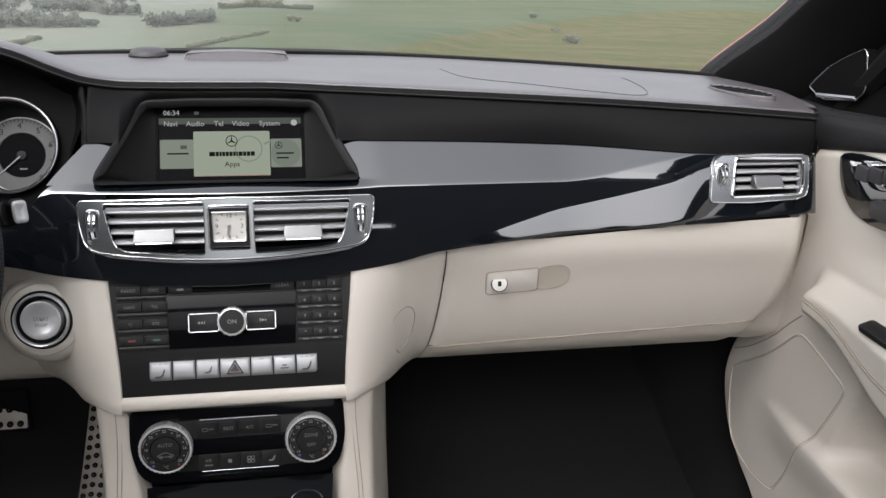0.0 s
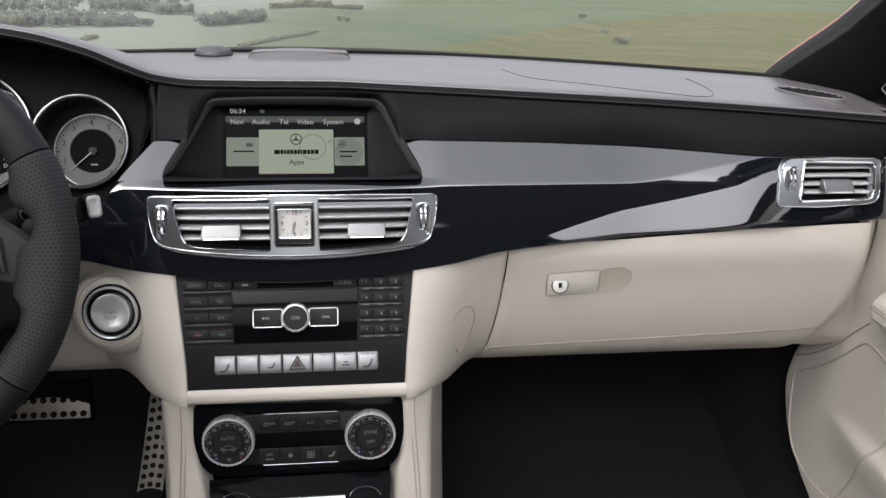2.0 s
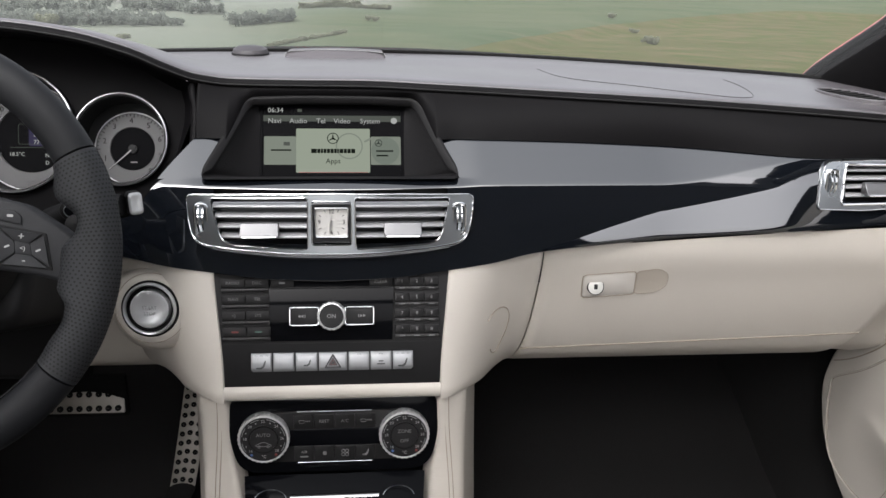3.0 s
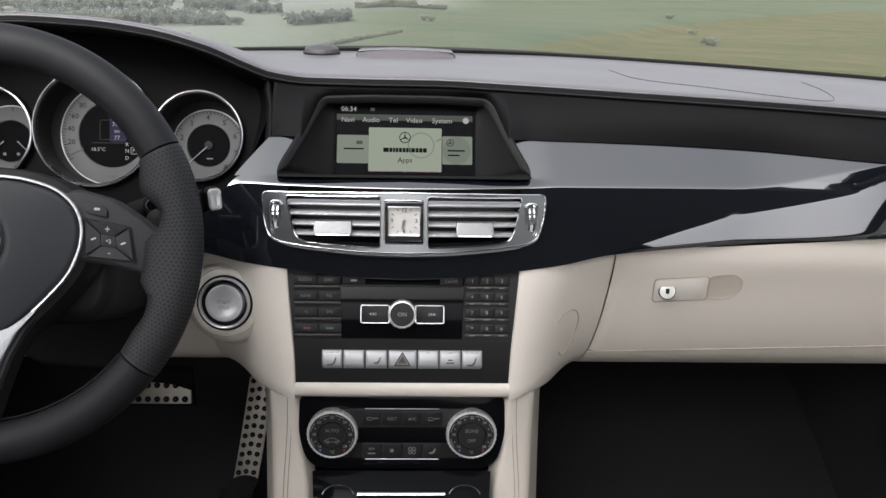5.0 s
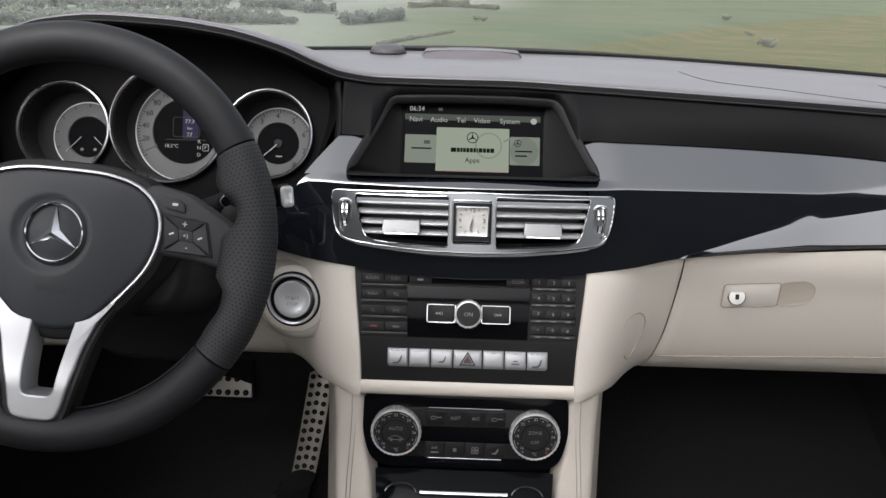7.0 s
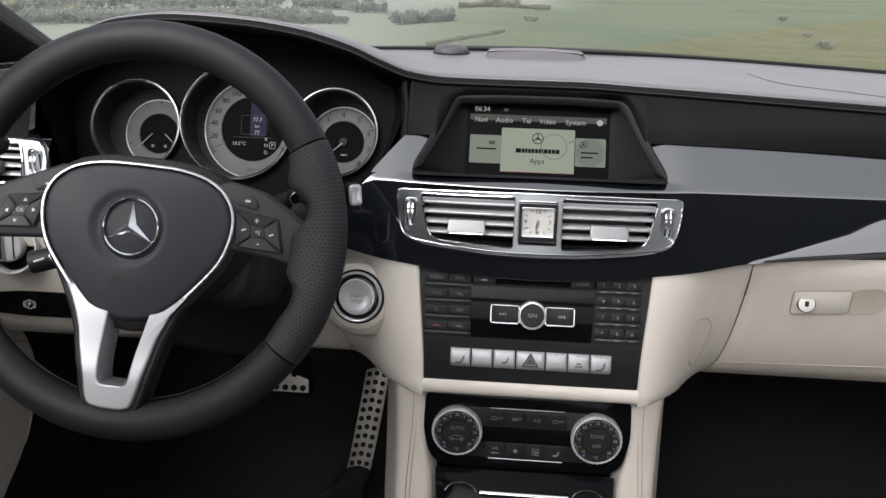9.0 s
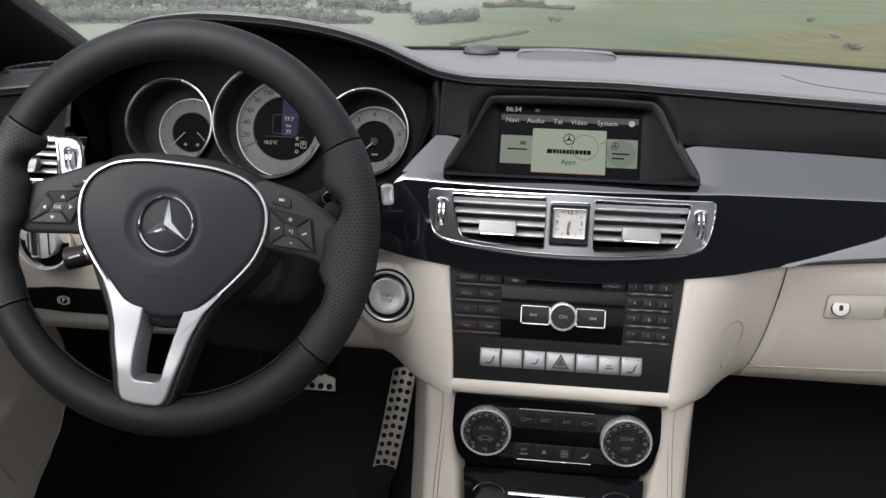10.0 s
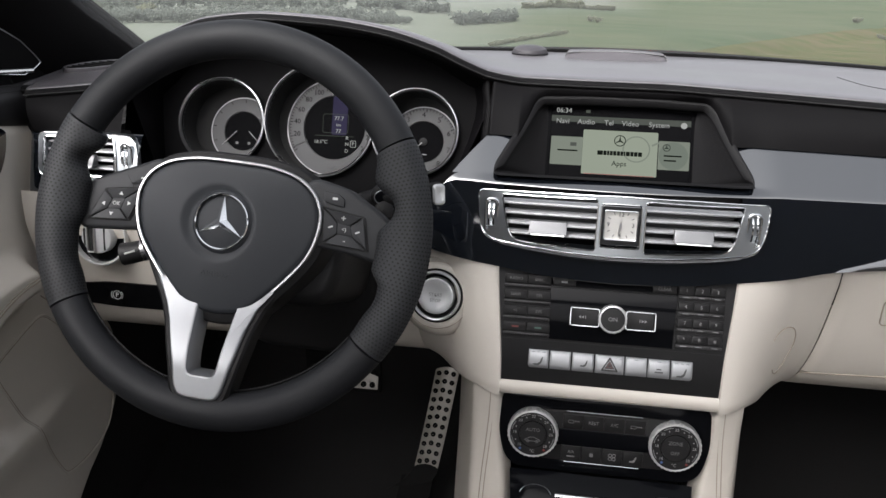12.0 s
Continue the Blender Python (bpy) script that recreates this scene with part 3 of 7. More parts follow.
surround = thing("centre_stack", (0, 0.0, 0.72), "beige leather centre stack flaring into the lower dashboard", "centre console", kind="structure")
for side in (1, -1):
    rows = []
    for v in steps(0, 1, 44):
        row = []
        for s in [-0.03, -0.01] + steps(0, 1, 24) + [1.01, 1.012]:
            c = min(1.0, max(0.0, s))
            z0 = 0.7125 + 0.0335 * (1 - smooth(0.2, 0.95, c))
            z = z0 + (0.886 - z0) * v
            for _ in range(3):
                x = STACK_IN_X(z) + (STACK_OUT_X(z) - STACK_IN_X(z)) * c
                z = z0 + (TRIM_LOW_Z(x) + 0.003 - z0) * v
            yi, yo = radio_y(max(z, 0.755)) - 0.002, LOWER_Y(z)
            e = smooth(0.0, 1.0, c) * 0.62 + c * 0.38
            y = yi + (yo - yi) * e - 0.004 * math.sin(math.pi * min(1, c * 1.6)) * (c < 0.62)
            if s < 0:
                x, y = x + s * 0.1, y + (0.03 if s < -0.02 else 0.002)
            if s > 1:
                x, y = x + 0.0012, y + (0.03 if s > 1.011 else 0.002)
            row.append((side * x, y, z))
        rows.append(row)
    first = rows[0]
    rows.insert(0, [(p[0], p[1] + 0.006, p[2] - 0.0025) for p in first])
    rows.insert(0, [(p[0], p[1] + 0.10, p[2] - 0.002) for p in first])
    part("side_panel", grid(rows)[0], BEIGE, surround, "beige leather side of the centre stack", 60)
    # console leg with its stitched seam
    rows = []
    for z in steps(0.42, 0.750, 28):
        xi = 0.1115 - 0.0015 * smooth(0.74, 0.70, z) - 0.0085 * smooth(0.69, 0.62, z)
        xo = 0.1455 + 0.004 * smooth(0.60, 0.45, z)
        yf = -0.064 - 0.02 * smooth(0.70, 0.55, z)
        row = [(side * (xi - 0.004), yf + 0.03, z), (side * xi, yf + 0.004, z), (side * (xi + 0.003), yf, z)]
        row += [(side * (xi + 0.003 + (xo - xi - 0.012) * s), yf + 0.006 * s * s, z) for s in steps(0.15, 1, 7)]
        row += [(side * (xo - 0.004), yf + 0.009, z), (side * xo, yf + 0.020, z), (side * (xo + 0.005), yf + 0.045, z), (side * (xo + 0.012), yf + 0.075, z), (side * (xo + 0.022), yf + 0.115, z), (side * (xo + 0.032), yf + 0.18, z), (side * (xo + 0.03), yf + 0.45, z)]
        rows.append(row)
    part("console_leg", grid(rows)[0], BEIGE, surround, "beige leather console flank with twin stitching", 60)
    for off in (0.0, 0.0045):
        pts = [(side * (0.119 + 0.008 * smooth(0.74, 0.60, z) + off), -0.0642 - 0.02 * smooth(0.70, 0.55, z) + 0.0012, z) for z in steps(0.55, 0.7465, 40)]
        part("seam", sweep(pts, 0.0005, 5), BEIGE_SEAM, surround)

# outline of the small oval flap in the stack's flank
flap = soften([(0.166, 0.806), (0.172, 0.819), (0.185, 0.8235), (0.1955, 0.816), (0.1975, 0.800), (0.192, 0.779), (0.178, 0.755)], 3)
pts = []
for x, z in flap[:-8]:
    c = (x - STACK_IN_X(z)) / (STACK_OUT_X(z) - STACK_IN_X(z))
    yi, yo = radio_y(max(z, 0.755)) - 0.002, LOWER_Y(z)
    e = smooth(0.0, 1.0, c) * 0.62 + c * 0.38
    pts.append((x, yi + (yo - yi) * e - 0.004 * math.sin(math.pi * min(1, c * 1.6)) * (c < 0.62) - 0.0002, z))
part("flap_seam", sweep(pts, 0.0008, 5), BEIGE_SEAM, surround)

# Glovebox: lid, lower lip and lock.
glovebox = thing("glovebox", (0.45, 0.03, 0.7), "closed beige leather glovebox with a lock and pull recess", "glovebox")
EDGE = spline([(0.69, 0.612), (0.7183, 0.6290), (0.7346, 0.6370), (0.7475, 0.6425), (0.765, 0.6510), (0.7856, 0.6618), (0.803, 0.6672), (0.829, 0.6698), (0.854, 0.6690), (0.878, 0.6665), (0.93, 0.665)])
GLOVE_IN = spline([(0.69, 0.1960), (0.700, 0.2025), (0.712, 0.2110), (0.73, 0.2165), (0.745, 0.2200), (0.77, 0.2240), (0.80, 0.2275), (0.85, 0.2310), (0.93, 0.2325)])


def glove_rows(z0f, z1f, n, m):
    out = []
    for s in steps(0, 1, n):
        row = []
        for u in steps(0, 1, m):
            x = 0.19 + (0.69 - 0.19) * u
            z = z0f(x) + (z1f(x) - z0f(x)) * s
            xi, xo = GLOVE_IN(z) + 0.001, EDGE(z) - 0.002
            x = xi + (xo - xi) * u
            z = z0f(x) + (z1f(x) - z0f(x)) * s
            lip = 0.004 * (1 - min(1, min(u, 1 - u) / 0.012)) ** 2
            row.append((x, LOWER_Y(z) + lip, z))
        out.append(row)
    return out


def lid_low(x):
    return 0.7440 + 0.0175 * (x - 0.2) / 0.46


def dash_low(x):
    return 0.6970 + 0.0165 * max(0, (x - 0.2) / 0.46)


rows = glove_rows(lambda x: lid_low(x) + 0.001, lambda x: TRIM_LOW_Z(x) - 0.002, 24, 60)
low = [(p[0], p[1] + 0.003, p[2] - 0.0006) for p in rows[0]]
part("lid", grid([[(p[0], p[1] + 0.02, p[2]) for p in low], low] + rows)[0], BEIGE, glovebox, "beige leather glovebox lid", 50)
rows = glove_rows(dash_low, lambda x: lid_low(x) - 0.001, 12, 60)
low = [(p[0], p[1] + 0.06, p[2] - 0.004) for p in rows[0]]
up = [(p[0], p[1] + 0.006, p[2] + 0.0005) for p in rows[-1]]
part("lower_lip", grid([[(p[0], p[1] + 0.2, p[2]) for p in low], low] + rows + [up])[0], BEIGE, glovebox, "", 50)

part("lid_groove", sweep([(x, LOWER_Y(lid_low(x)) - 0.0002, lid_low(x)) for x in steps(0.219, 0.642, 160)], 0.0010, 5), BEIGE_SEAM, glovebox)

knee = thing("knee_panel", (-0.45, 0.03, 0.7), "beige leather lower dashboard on the driver's side", "lower dashboard", kind="structure")
rows = []
for x in steps(-0.69, -0.155, 70):
    zl = 0.722
    row = [(x, LOWER_Y(zl) + 0.22, zl), (x, LOWER_Y(zl) + 0.05, zl - 0.002)]
    for s in steps(0, 1, 24):
        z = zl + (TRIM_LOW_Z(abs(x)) + 0.002 - zl) * s
        row.append((x, LOWER_Y(z), z))
    rows.append(row)
part("panel", grid(rows)[0], BEIGE, knee, "", 60)

# beige ends of the dashboard, towards the doors
for side in (1, -1):
    rows = []
    for z in steps(0.712, 0.975, 36):
        xe = EDGE(z) + 0.0012 if z < 0.905 else 0.6800
        ye = LOWER_Y(z) if z < 0.905 else LOWER_Y(0.905) + 0.004 + 0.2 * (z - 0.905)
        ye += 0.010 + 0.012 * smooth(0.890, 0.910, z)
        rows.append([(side * (xe - 0.004), ye + 0.012, z), (side * xe, ye + 0.003, z), (side * (xe + (0.712 - xe) * 0.5), ye + (0.062 - ye) * 0.40 + 0.003, z), (side * 0.712, max(0.062, ye), z), (side * 0.74, max(0.075, ye), z)])
    part("end_panel", grid(rows)[0], BEIGE, surround if side > 0 else knee, "beige end of the dashboard beside the door", 60)

# Footwell, floor and bulkhead.
floor = thing("floor", (0, -0.5, 0.28), "black carpeted car floor and footwells", "floor", kind="structure")
part("carpet", shell([[(x, y, 0.30 + 0.12 * smooth(0.25, 0.62, y) + 0.004 * noise.noise((x * 9, y * 9, 0))) for x in steps(-0.95, 0.95, 30)] for y in steps(-2.3, 0.85, 40)], 0.03, (0, 0, -1)), CARPET, floor)
part("bulkhead", shell([[(x, 0.66 + 0.06 * math.cos(x * 4), z) for x in steps(-0.95, 0.95, 12)] for z in steps(0.28, 0.90, 8)], 0.03, (0, 1, 0)), CARPET, floor)
for side in (1, -1):
    part("tunnel_side", shell([[(side * (0.150 + 0.02 * smooth(0.6, 0.3, z)), y, z) for y in steps(-0.02, 0.72, 14)] for z in steps(0.29, 0.735, 10)], 0.006, (-side, 0, 0)), CARPET, floor)
    part("kick_panel", shell([[(side * 0.745, y, z) for y in steps(0.02, 0.75, 10)] for z in steps(0.28, 0.92, 8)], 0.02, (side, 0, 0)), CARPET, floor)


# ---- roof, pillars, windows ----
# unseen roof; its opening is added to bring skylight on to the dashboard
roof = thing("ceiling", (0, -1.2, 1.42), "grey cloth headliner round an open sunroof", "ceiling", kind="structure")


def roof_z(x, y):
    return 1.40 - 0.10 * (abs(x) / 0.66) ** 2.4 - 0.06 * smooth(-0.75, -0.36, y) - 0.08 * smooth(-1.5, -2.3, y)


def roof_piece(x0, x1, y0, y1, nx, ny):
    return shell([[(x, y, roof_z(x, y)) for x in steps(x0, x1, nx)] for y in steps(y0, y1, ny)], 0.025, (0, 0, 1))


bm2 = bmesh.new()
for a in ((-0.64, 0.64, -0.70, -0.36, 24, 8), (-0.64, -0.33, -1.27, -0.70, 8, 12), (0.33, 0.64, -1.27, -0.70, 8, 12), (-0.64, 0.64, -1.45, -1.27, 24, 6)):
    piece = roof_piece(*a)
    tmp = bpy.data.meshes.new("headliner_piece")
    piece.to_mesh(tmp)
    piece.free()
    bm2.from_mesh(tmp)
    bpy.data.meshes.remove(tmp)
part("headliner", bm2, HEADLINER, roof, "", 60)

for side, nm in ((1, "passenger"), (-1, "driver")):
    wall = thing("a_pillar", (side * 0.7, 0.1, 1.2), "black cloth-covered windscreen pillar", "pillar", "windscreen pillars", "structure")
    rows = []
    for s in steps(0, 1, 26):
        a = Vector((0.678 + 0.030 * smooth(0, 0.24, s) - 0.06 * s, 0.325 - 0.70 * s, 1.022 + 0.335 * s + 0.04 * math.sin(math.pi * s)))
        b = Vector((0.740 - 0.06 * s, 0.095 - 0.46 * s, 1.022 + 0.315 * s + 0.05 * math.sin(math.pi * s)))
        mid = (a + b) / 2 + Vector((-0.022, 0.0, 0.0))
        q = (a * 0.8 + b * 0.2) + Vector((-0.016, -0.004, 0.0))
        w = (a * 0.25 + b * 0.75) + Vector((-0.014, 0.0, 0.0))
        row = [a + Vector((0.05, 0.05, 0)), a, q, mid, w, b, b + Vector((0.06, -0.01, 0))]
        rows.append([(side * p.x, p.y, p.z) for p in row])
    part("lining", grid(rows)[0], PILLAR, wall, "", 60)
    edge = [Vector((0.676 + 0.030 * smooth(0, 0.24, s) - 0.06 * s, 0.333 - 0.70 * s, 1.026 + 0.335 * s + 0.04 * math.sin(math.pi * s))) for s in steps(0, 1, 26)]
    part("gasket", sweep([(side * (p.x + 0.003), p.y, p.z) for p in edge], 0.0060, 8), RUBBER, wall)
    if side > 0:
        part("outer_panel", sweep([(side * (p.x + 0.0115), p.y + 0.012, p.z + 0.0020) for p in edge], 0.0058, 8), RED_PAINT, wall, "red painted outer pillar")
    # roof side rail, rear pillars and the lower body under the windows
    rail = thing("roof_rail", (side * 0.66, -1.1, 1.33), "dark cloth roof side rail", "roof rail", "roof rails", "structure")
    part("rail", sweep([(side * (0.645 + 0.02 * math.sin(math.pi * s)), -0.37 - 1.5 * s, 1.315 + 0.03 * math.sin(math.pi * s) - 0.03 * s) for s in steps(0, 1, 24)], 0.035, 10), HEADLINER, rail)
    part("centre_pillar", sweep([(side * (0.735 - 0.07 * s), -1.05 - 0.05 * s, 0.95 + 0.38 * s) for s in steps(0, 1, 10)], 0.04, 10), PILLAR, rail)
    part("rear_pillar", sweep([(side * (0.735 - 0.1 * s), -2.05 + 0.2 * s, 0.95 + 0.36 * s) for s in steps(0, 1, 10)], 0.08, 10), PILLAR, rail)

# unseen beige wall behind the camera, added to bounce light on to the dashboard
back_wall = thing("wall_rear", (0, -1.4, 0.8), "plain beige upholstered wall closing the cabin", "rear wall", kind="structure")
part("upholstery", shell([[(x, -1.30 - 0.16 * smooth(0.3, 0.92, z) + 0.02 * math.cos(x * 12), z) for x in steps(-0.80, 0.80, 40)] for z in steps(0.30, 0.92, 16)], 0.1, (0, -1, 0)), BEIGE, back_wall)
# dark panels out of view, added to keep bright openings out of the lacquer
for side in (1, -1):
    part("quarter_panel", shell([[(side * (0.745 - 0.20 * smooth(0.95, 1.4, z)), y, z) for y in steps(-1.06, -2.0, 8)] for z in steps(0.90, 1.37, 6)], 0.02, (side, 0, 0)), HEADLINER, back_wall, "dark cloth rear side panel")
for side in (1, -1):
    part("rear_corner", shell([[(side * x, -1.462, z) for x in steps(0.28, 0.74, 8)] for z in steps(0.90, 1.41, 6)], 0.02, (0, -1, 0)), HEADLINER, back_wall, "dark cloth corner beside the rear window")
part("parcel_shelf", shell([[(x, y, 0.92) for x in steps(-0.80, 0.80, 8)] for y in steps(-2.6, -1.45, 5)], 0.03, (0, 0, -1)), CARPET, back_wall)

glass_m = bpy.data.materials.new("clear_window_glass")
glass_m.use_nodes = True
gnt = glass_m.node_tree
gnt.nodes.clear()
go, gt, gg, gx, gf = (gnt.nodes.new("ShaderNode" + k) for k in ("OutputMaterial", "BsdfTransparent", "BsdfGlossy", "MixShader", "Fresnel"))
gt.inputs[0].default_value = (0.93, 0.95, 0.94, 1)
gg.inputs["Roughness"].default_value = 0.02
gf.inputs[0].default_value = 1.3
gnt.links.new(gf.outputs[0], gx.inputs[0])
gnt.links.new(gt.outputs[0], gx.inputs[1])
gnt.links.new(gg.outputs[0], gx.inputs[2])
# a faint translucent veil that stands in for haze over the distant land
gd, gm_ = gnt.nodes.new("ShaderNodeBsdfTranslucent"), gnt.nodes.new("ShaderNodeMixShader")
gd.inputs[0].default_value = (0.88, 0.90, 0.90, 1)
gm_.inputs[0].default_value = 0.045
gnt.links.new(gx.outputs[0], gm_.inputs[1])
gnt.links.new(gd.outputs[0], gm_.inputs[2])
gnt.links.new(gm_.outputs[0], go.inputs[0])

windscreen = thing("windscreen", (0, 0.1, 1.04), "clear curved windscreen with a black lower border", "windscreen", kind="structure")
rows = []
for s in steps(0, 1, 14):
    rows.append([(x * (1 - 0.085 * s), (BASE_Y(abs(x)) + 0.035) * (1 - s) - (0.37 - 0.02 * (1 - (x / 0.70) ** 2)) * s, (BASE_Z(abs(x)) - 0.012) * (1 - s) + (1.375 - 0.03 * (x / 0.7) ** 2) * s + 0.04 * math.sin(math.pi * s)) for x in steps(-0.70, 0.70, 40)])
pane = part("pane", grid(rows)[0], glass_m, windscreen, "", 60)
if pane.data.polygons[0].normal.z > 0:
    pane.data.flip_normals()
pane.visible_shadow = False
part("border", sweep([(x, BASE_Y(abs(x)) + 0.012, BASE_Z(abs(x)) - 0.0005 + 0.003 * smooth(0.25, 0.05, abs(x - 0.02))) for x in steps(-0.70, 0.70, 60)], 0.0045, 8), RUBBER, windscreen, "black lower windscreen border")

rows = []
for x in steps(-0.50, 0.186, 60):
    e = max(0.0, 1 - ((x - 0.160) / 0.027) ** 2) ** 0.5 if x > 0.160 else 1.0
    rows.append([(x, 0.55 + dy, 0.992 + (0.034 * dz - 0.006 * (abs(x) / 0.3) ** 2) * (0.25 + 0.75 * e)) for dy, dz in ((-0.02, -0.6), (-0.014, 0.5), (-0.006, 0.92), (0.004, 1.0), (0.03, 0.9), (0.06, 0.2))])
cowl = thing("wiper_cowl", (0, 0.55, 1.0), "dark grey plastic cowl behind the windscreen's base", "cowl")
part("moulding", grid(rows)[0], COWL, cowl, "", 60)

bonnet = thing("bonnet", (0, 1.0, 0.85), "glossy red car bonnet beyond the windscreen", "car bonnet", kind="structure")
part("panel", shell([[(x, y, 0.880 + 0.140 * smooth(0.42, 0.64, abs(x)) * smooth(1.2, 0.3, y) - 0.16 * smooth(0.3, 2.2, y) - 0.05 * (x / 0.8) ** 4) for x in steps(-0.86, 0.86, 40)] for y in steps(0.36, 1.9, 24)], 0.01, (0, 0, -1)), RED_PAINT, bonnet)


# ---- doors ----
def door_x(y, z):
    """Distance of the door's inner face from the car's middle."""
    x = 0.700 + 0.003 * smooth(0.05, 0.2, y)
    # ridge along the lower door, the pocket above it
    x -= 0.013 * smooth(0.085, -0.05, y) * math.exp(-((z - 0.617) / (0.012 if z > 0.617 else 0.045)) ** 2)
    x += 0.050 * smooth(-0.084, -0.106, y + 0.36 * max(0.0, z - 0.645)) * smooth(0.616, 0.630, z) * smooth(0.775, 0.74, z)
    # padded armrest
    arm = 0.040 * smooth(0.004, -0.036, y) + 0.035 * smooth(-0.05, -0.35, y)
    low = 0.798 - 0.036 * smooth(-0.05, -0.25, y)
    nose = 0.014 * smooth(-0.06, 0.0, y)
    x -= arm * smooth(low - 0.004, low + 0.006, z) * smooth(0.852, 0.826 - nose, z)
    x += 0.022 * smooth(0.85, 0.89, z) * smooth(1.0, 0.96, z) * smooth(0.0, -0.2, y)
    return x


DOOR_FRONT = spline([(0.30, -0.10), (0.42, 0.0), (0.478, 0.066), (0.50, 0.105), (0.55, 0.160), (0.61, 0.180), (0.66, 0.168), (0.72, 0.110), (0.77, 0.075), (0.82, 0.055), (0.90, 0.047), (0.99, 0.056), (1.04, 0.06)])


def sill_lift(y, z):
    """The sill rises towards the rear, its lower edge more than its top."""
    u = min(0.055, max(-0.25, y))
    return (0.0055 - 0.20 * u) * smooth(1.03, 0.985, z) + (0.005 - 0.08 * u) * (1 - smooth(1.03, 0.985, z))


def make_door(side, number):
    d = thing("door_%d" % number, (side * 0.72, -0.4, 0.3), "beige leather car door lining with black sill and armrest", "car door", "front doors", "structure")
    rows = []
    for z in steps(0.30, 1.020, 200):
        y0 = DOOR_FRONT(z)
        row = [(side * (0.78), y0 + 0.012, z), (side * (door_x(y0, z) + 0.012), y0 + 0.004, z)]
        for s in steps(0, 1, 130):
            y = y0 - 1.55 * (s ** 1.5)
            row.append((side * (door_x(y, z) + 0.006 * (1 - min(1, s / 0.03)) ** 2 + 0.0045 * smooth(0.9835 - 0.19 * max(-0.2, y), 0.9885 - 0.19 * max(-0.2, y), z) + 0.03 * smooth(0.9985 - 0.19 * max(-0.1, y), 1.006 - 0.19 * max(-0.1, y), z)), y, z))
        rows.append(row)
    part("lining", grid(rows)[0], BEIGE, d, "beige leather door lining", 70)
    rows = []
    for y, e in [(0.150, 0.012), (0.145, 0.003), (0.13, 0.0006), (0.09, 0.0)] + [(0.056 - 1.55 * s, 0.0) for s in steps(0, 1, 60)]:
        rows.append([(side * (0.705 + dx + e), y, z + sill_lift(y, z)) for dx, z in ((0.02, 0.980), (0.001, 0.9835), (-0.003, 0.9870), (-0.004, 0.996), (-0.003, 1.010), (0.002, 1.020), (0.006, 1.0225), (0.010, 1.0265), (0.024, 1.031), (0.045, 1.033), (0.075, 1.034), (0.08, 1.00))])
    part("sill", grid(rows)[0], SILL_LEATHER, d, "black padded window sill with a stitched seam", 60)
    for dx, dz in ((0.0045, 0.0212), (0.0105, 0.0268)):
        part("seam", sweep([(side * (0.705 + dx), y, 1.0 + dz + sill_lift(y, 1.0 + dz)) for y in steps(0.058, -1.4, 60)], 0.0008, 6), DARK, d)
    # stitched panel line in the lower door
    line = [(0.158, 0.622), (0.151, 0.635), (0.090, 0.676), (0.048, 0.715), (0.025, 0.740), (0.012, 0.748), (-0.003, 0.748), (-0.045, 0.737), (-0.085, 0.726), (-0.090, 0.716), (-0.074, 0.678), (-0.044, 0.614), (-0.021, 0.571), (0.006, 0.516), (0.018, 0.507), (0.062, 0.503), (0.114, 0.511), (0.138, 0.532), (0.150, 0.565)]
    pts = soften(line, 3)
    part("panel_seam", sweep([(side * (door_x(y, z) - 0.0006), y, z) for y, z in pts], 0.0010, 6, closed=True), BEIGE, d, "raised stitched panel edge")
    part("panel_groove", sweep([(side * (door_x(y, z) - 0.0002), y, z) for y, z in shrink(pts, 0.0024)], 0.0005, 5, closed=True), BEIGE_SEAM, d)
    cap = [(y, z) for y, z in zip(steps(0.160, 0.016, 30), [spline([(-0.178, 0.644), (-0.125, 0.674), (-0.069, 0.718), (-0.040, 0.749), (-0.016, 0.772)])(-y) for y in steps(0.160, 0.016, 30)])]
    part("upper_seam", sweep([(side * (door_x(y, z) - 0.0001), y, z) for y, z in cap], 0.0010, 5), BEIGE_SEAM, d)
    for off in (0.002, 0.006):
        pts = []
        for y in steps(-0.020, -0.6, 50):
            z = 0.822 - off - 0.020 * smooth(-0.05, -0.20, y)
            pts.append((side * (door_x(y, z) - 0.0004), y, z))
        part("armrest_seam", sweep(pts, 0.0008, 5), BEIGE_SEAM, d)
    # lacquered insert with seat keys
    out = soften([(0.0, 0.9935), (-0.004, 0.968), (-0.020, 0.940), (-0.050, 0.922), (-0.10, 0.920), (-0.45, 0.930), (-0.50, 0.985), (-0.10, 1.000)], 2)
    bm = bmesh.new()
    vs = [[bm.verts.new((side * (door_x(y, z) + k), y, z)) for y, z in o] for k, o in ((0.004, out), (-0.003, out), (-0.004, shrink(out, 0.002)))]
    for a, b in zip(vs, vs[1:]):
        for i in range(len(a)):
            bm.faces.new((a[i], a[(i + 1) % len(a)], b[(i + 1) % len(a)], b[i]))
    bm.faces.new(vs[-1])
    part("insert", bm, PIANO, d, "glossy black door insert", 40)
    for i in range(3):
        y = -0.047 - 0.021 * i
        m = Matrix.Translation((side * (door_x(y, 0.978) - 0.004), y, 0.976 + 0.003 * i)) @ pose(0, 0, 0, 90, 0, -90 * side)
        part("seat_key", prism(m, rounded(0.0195, 0.017, 0.002), 0, 0.005, 0.0015), SEAT_KEY, d, "grey seat memory key")
    m = Matrix.Translation((side * (door_x(-0.09, 0.945) - 0.004), -0.10, 0.943)) @ pose(0, 0, 0, 90, 0, -90 * side)
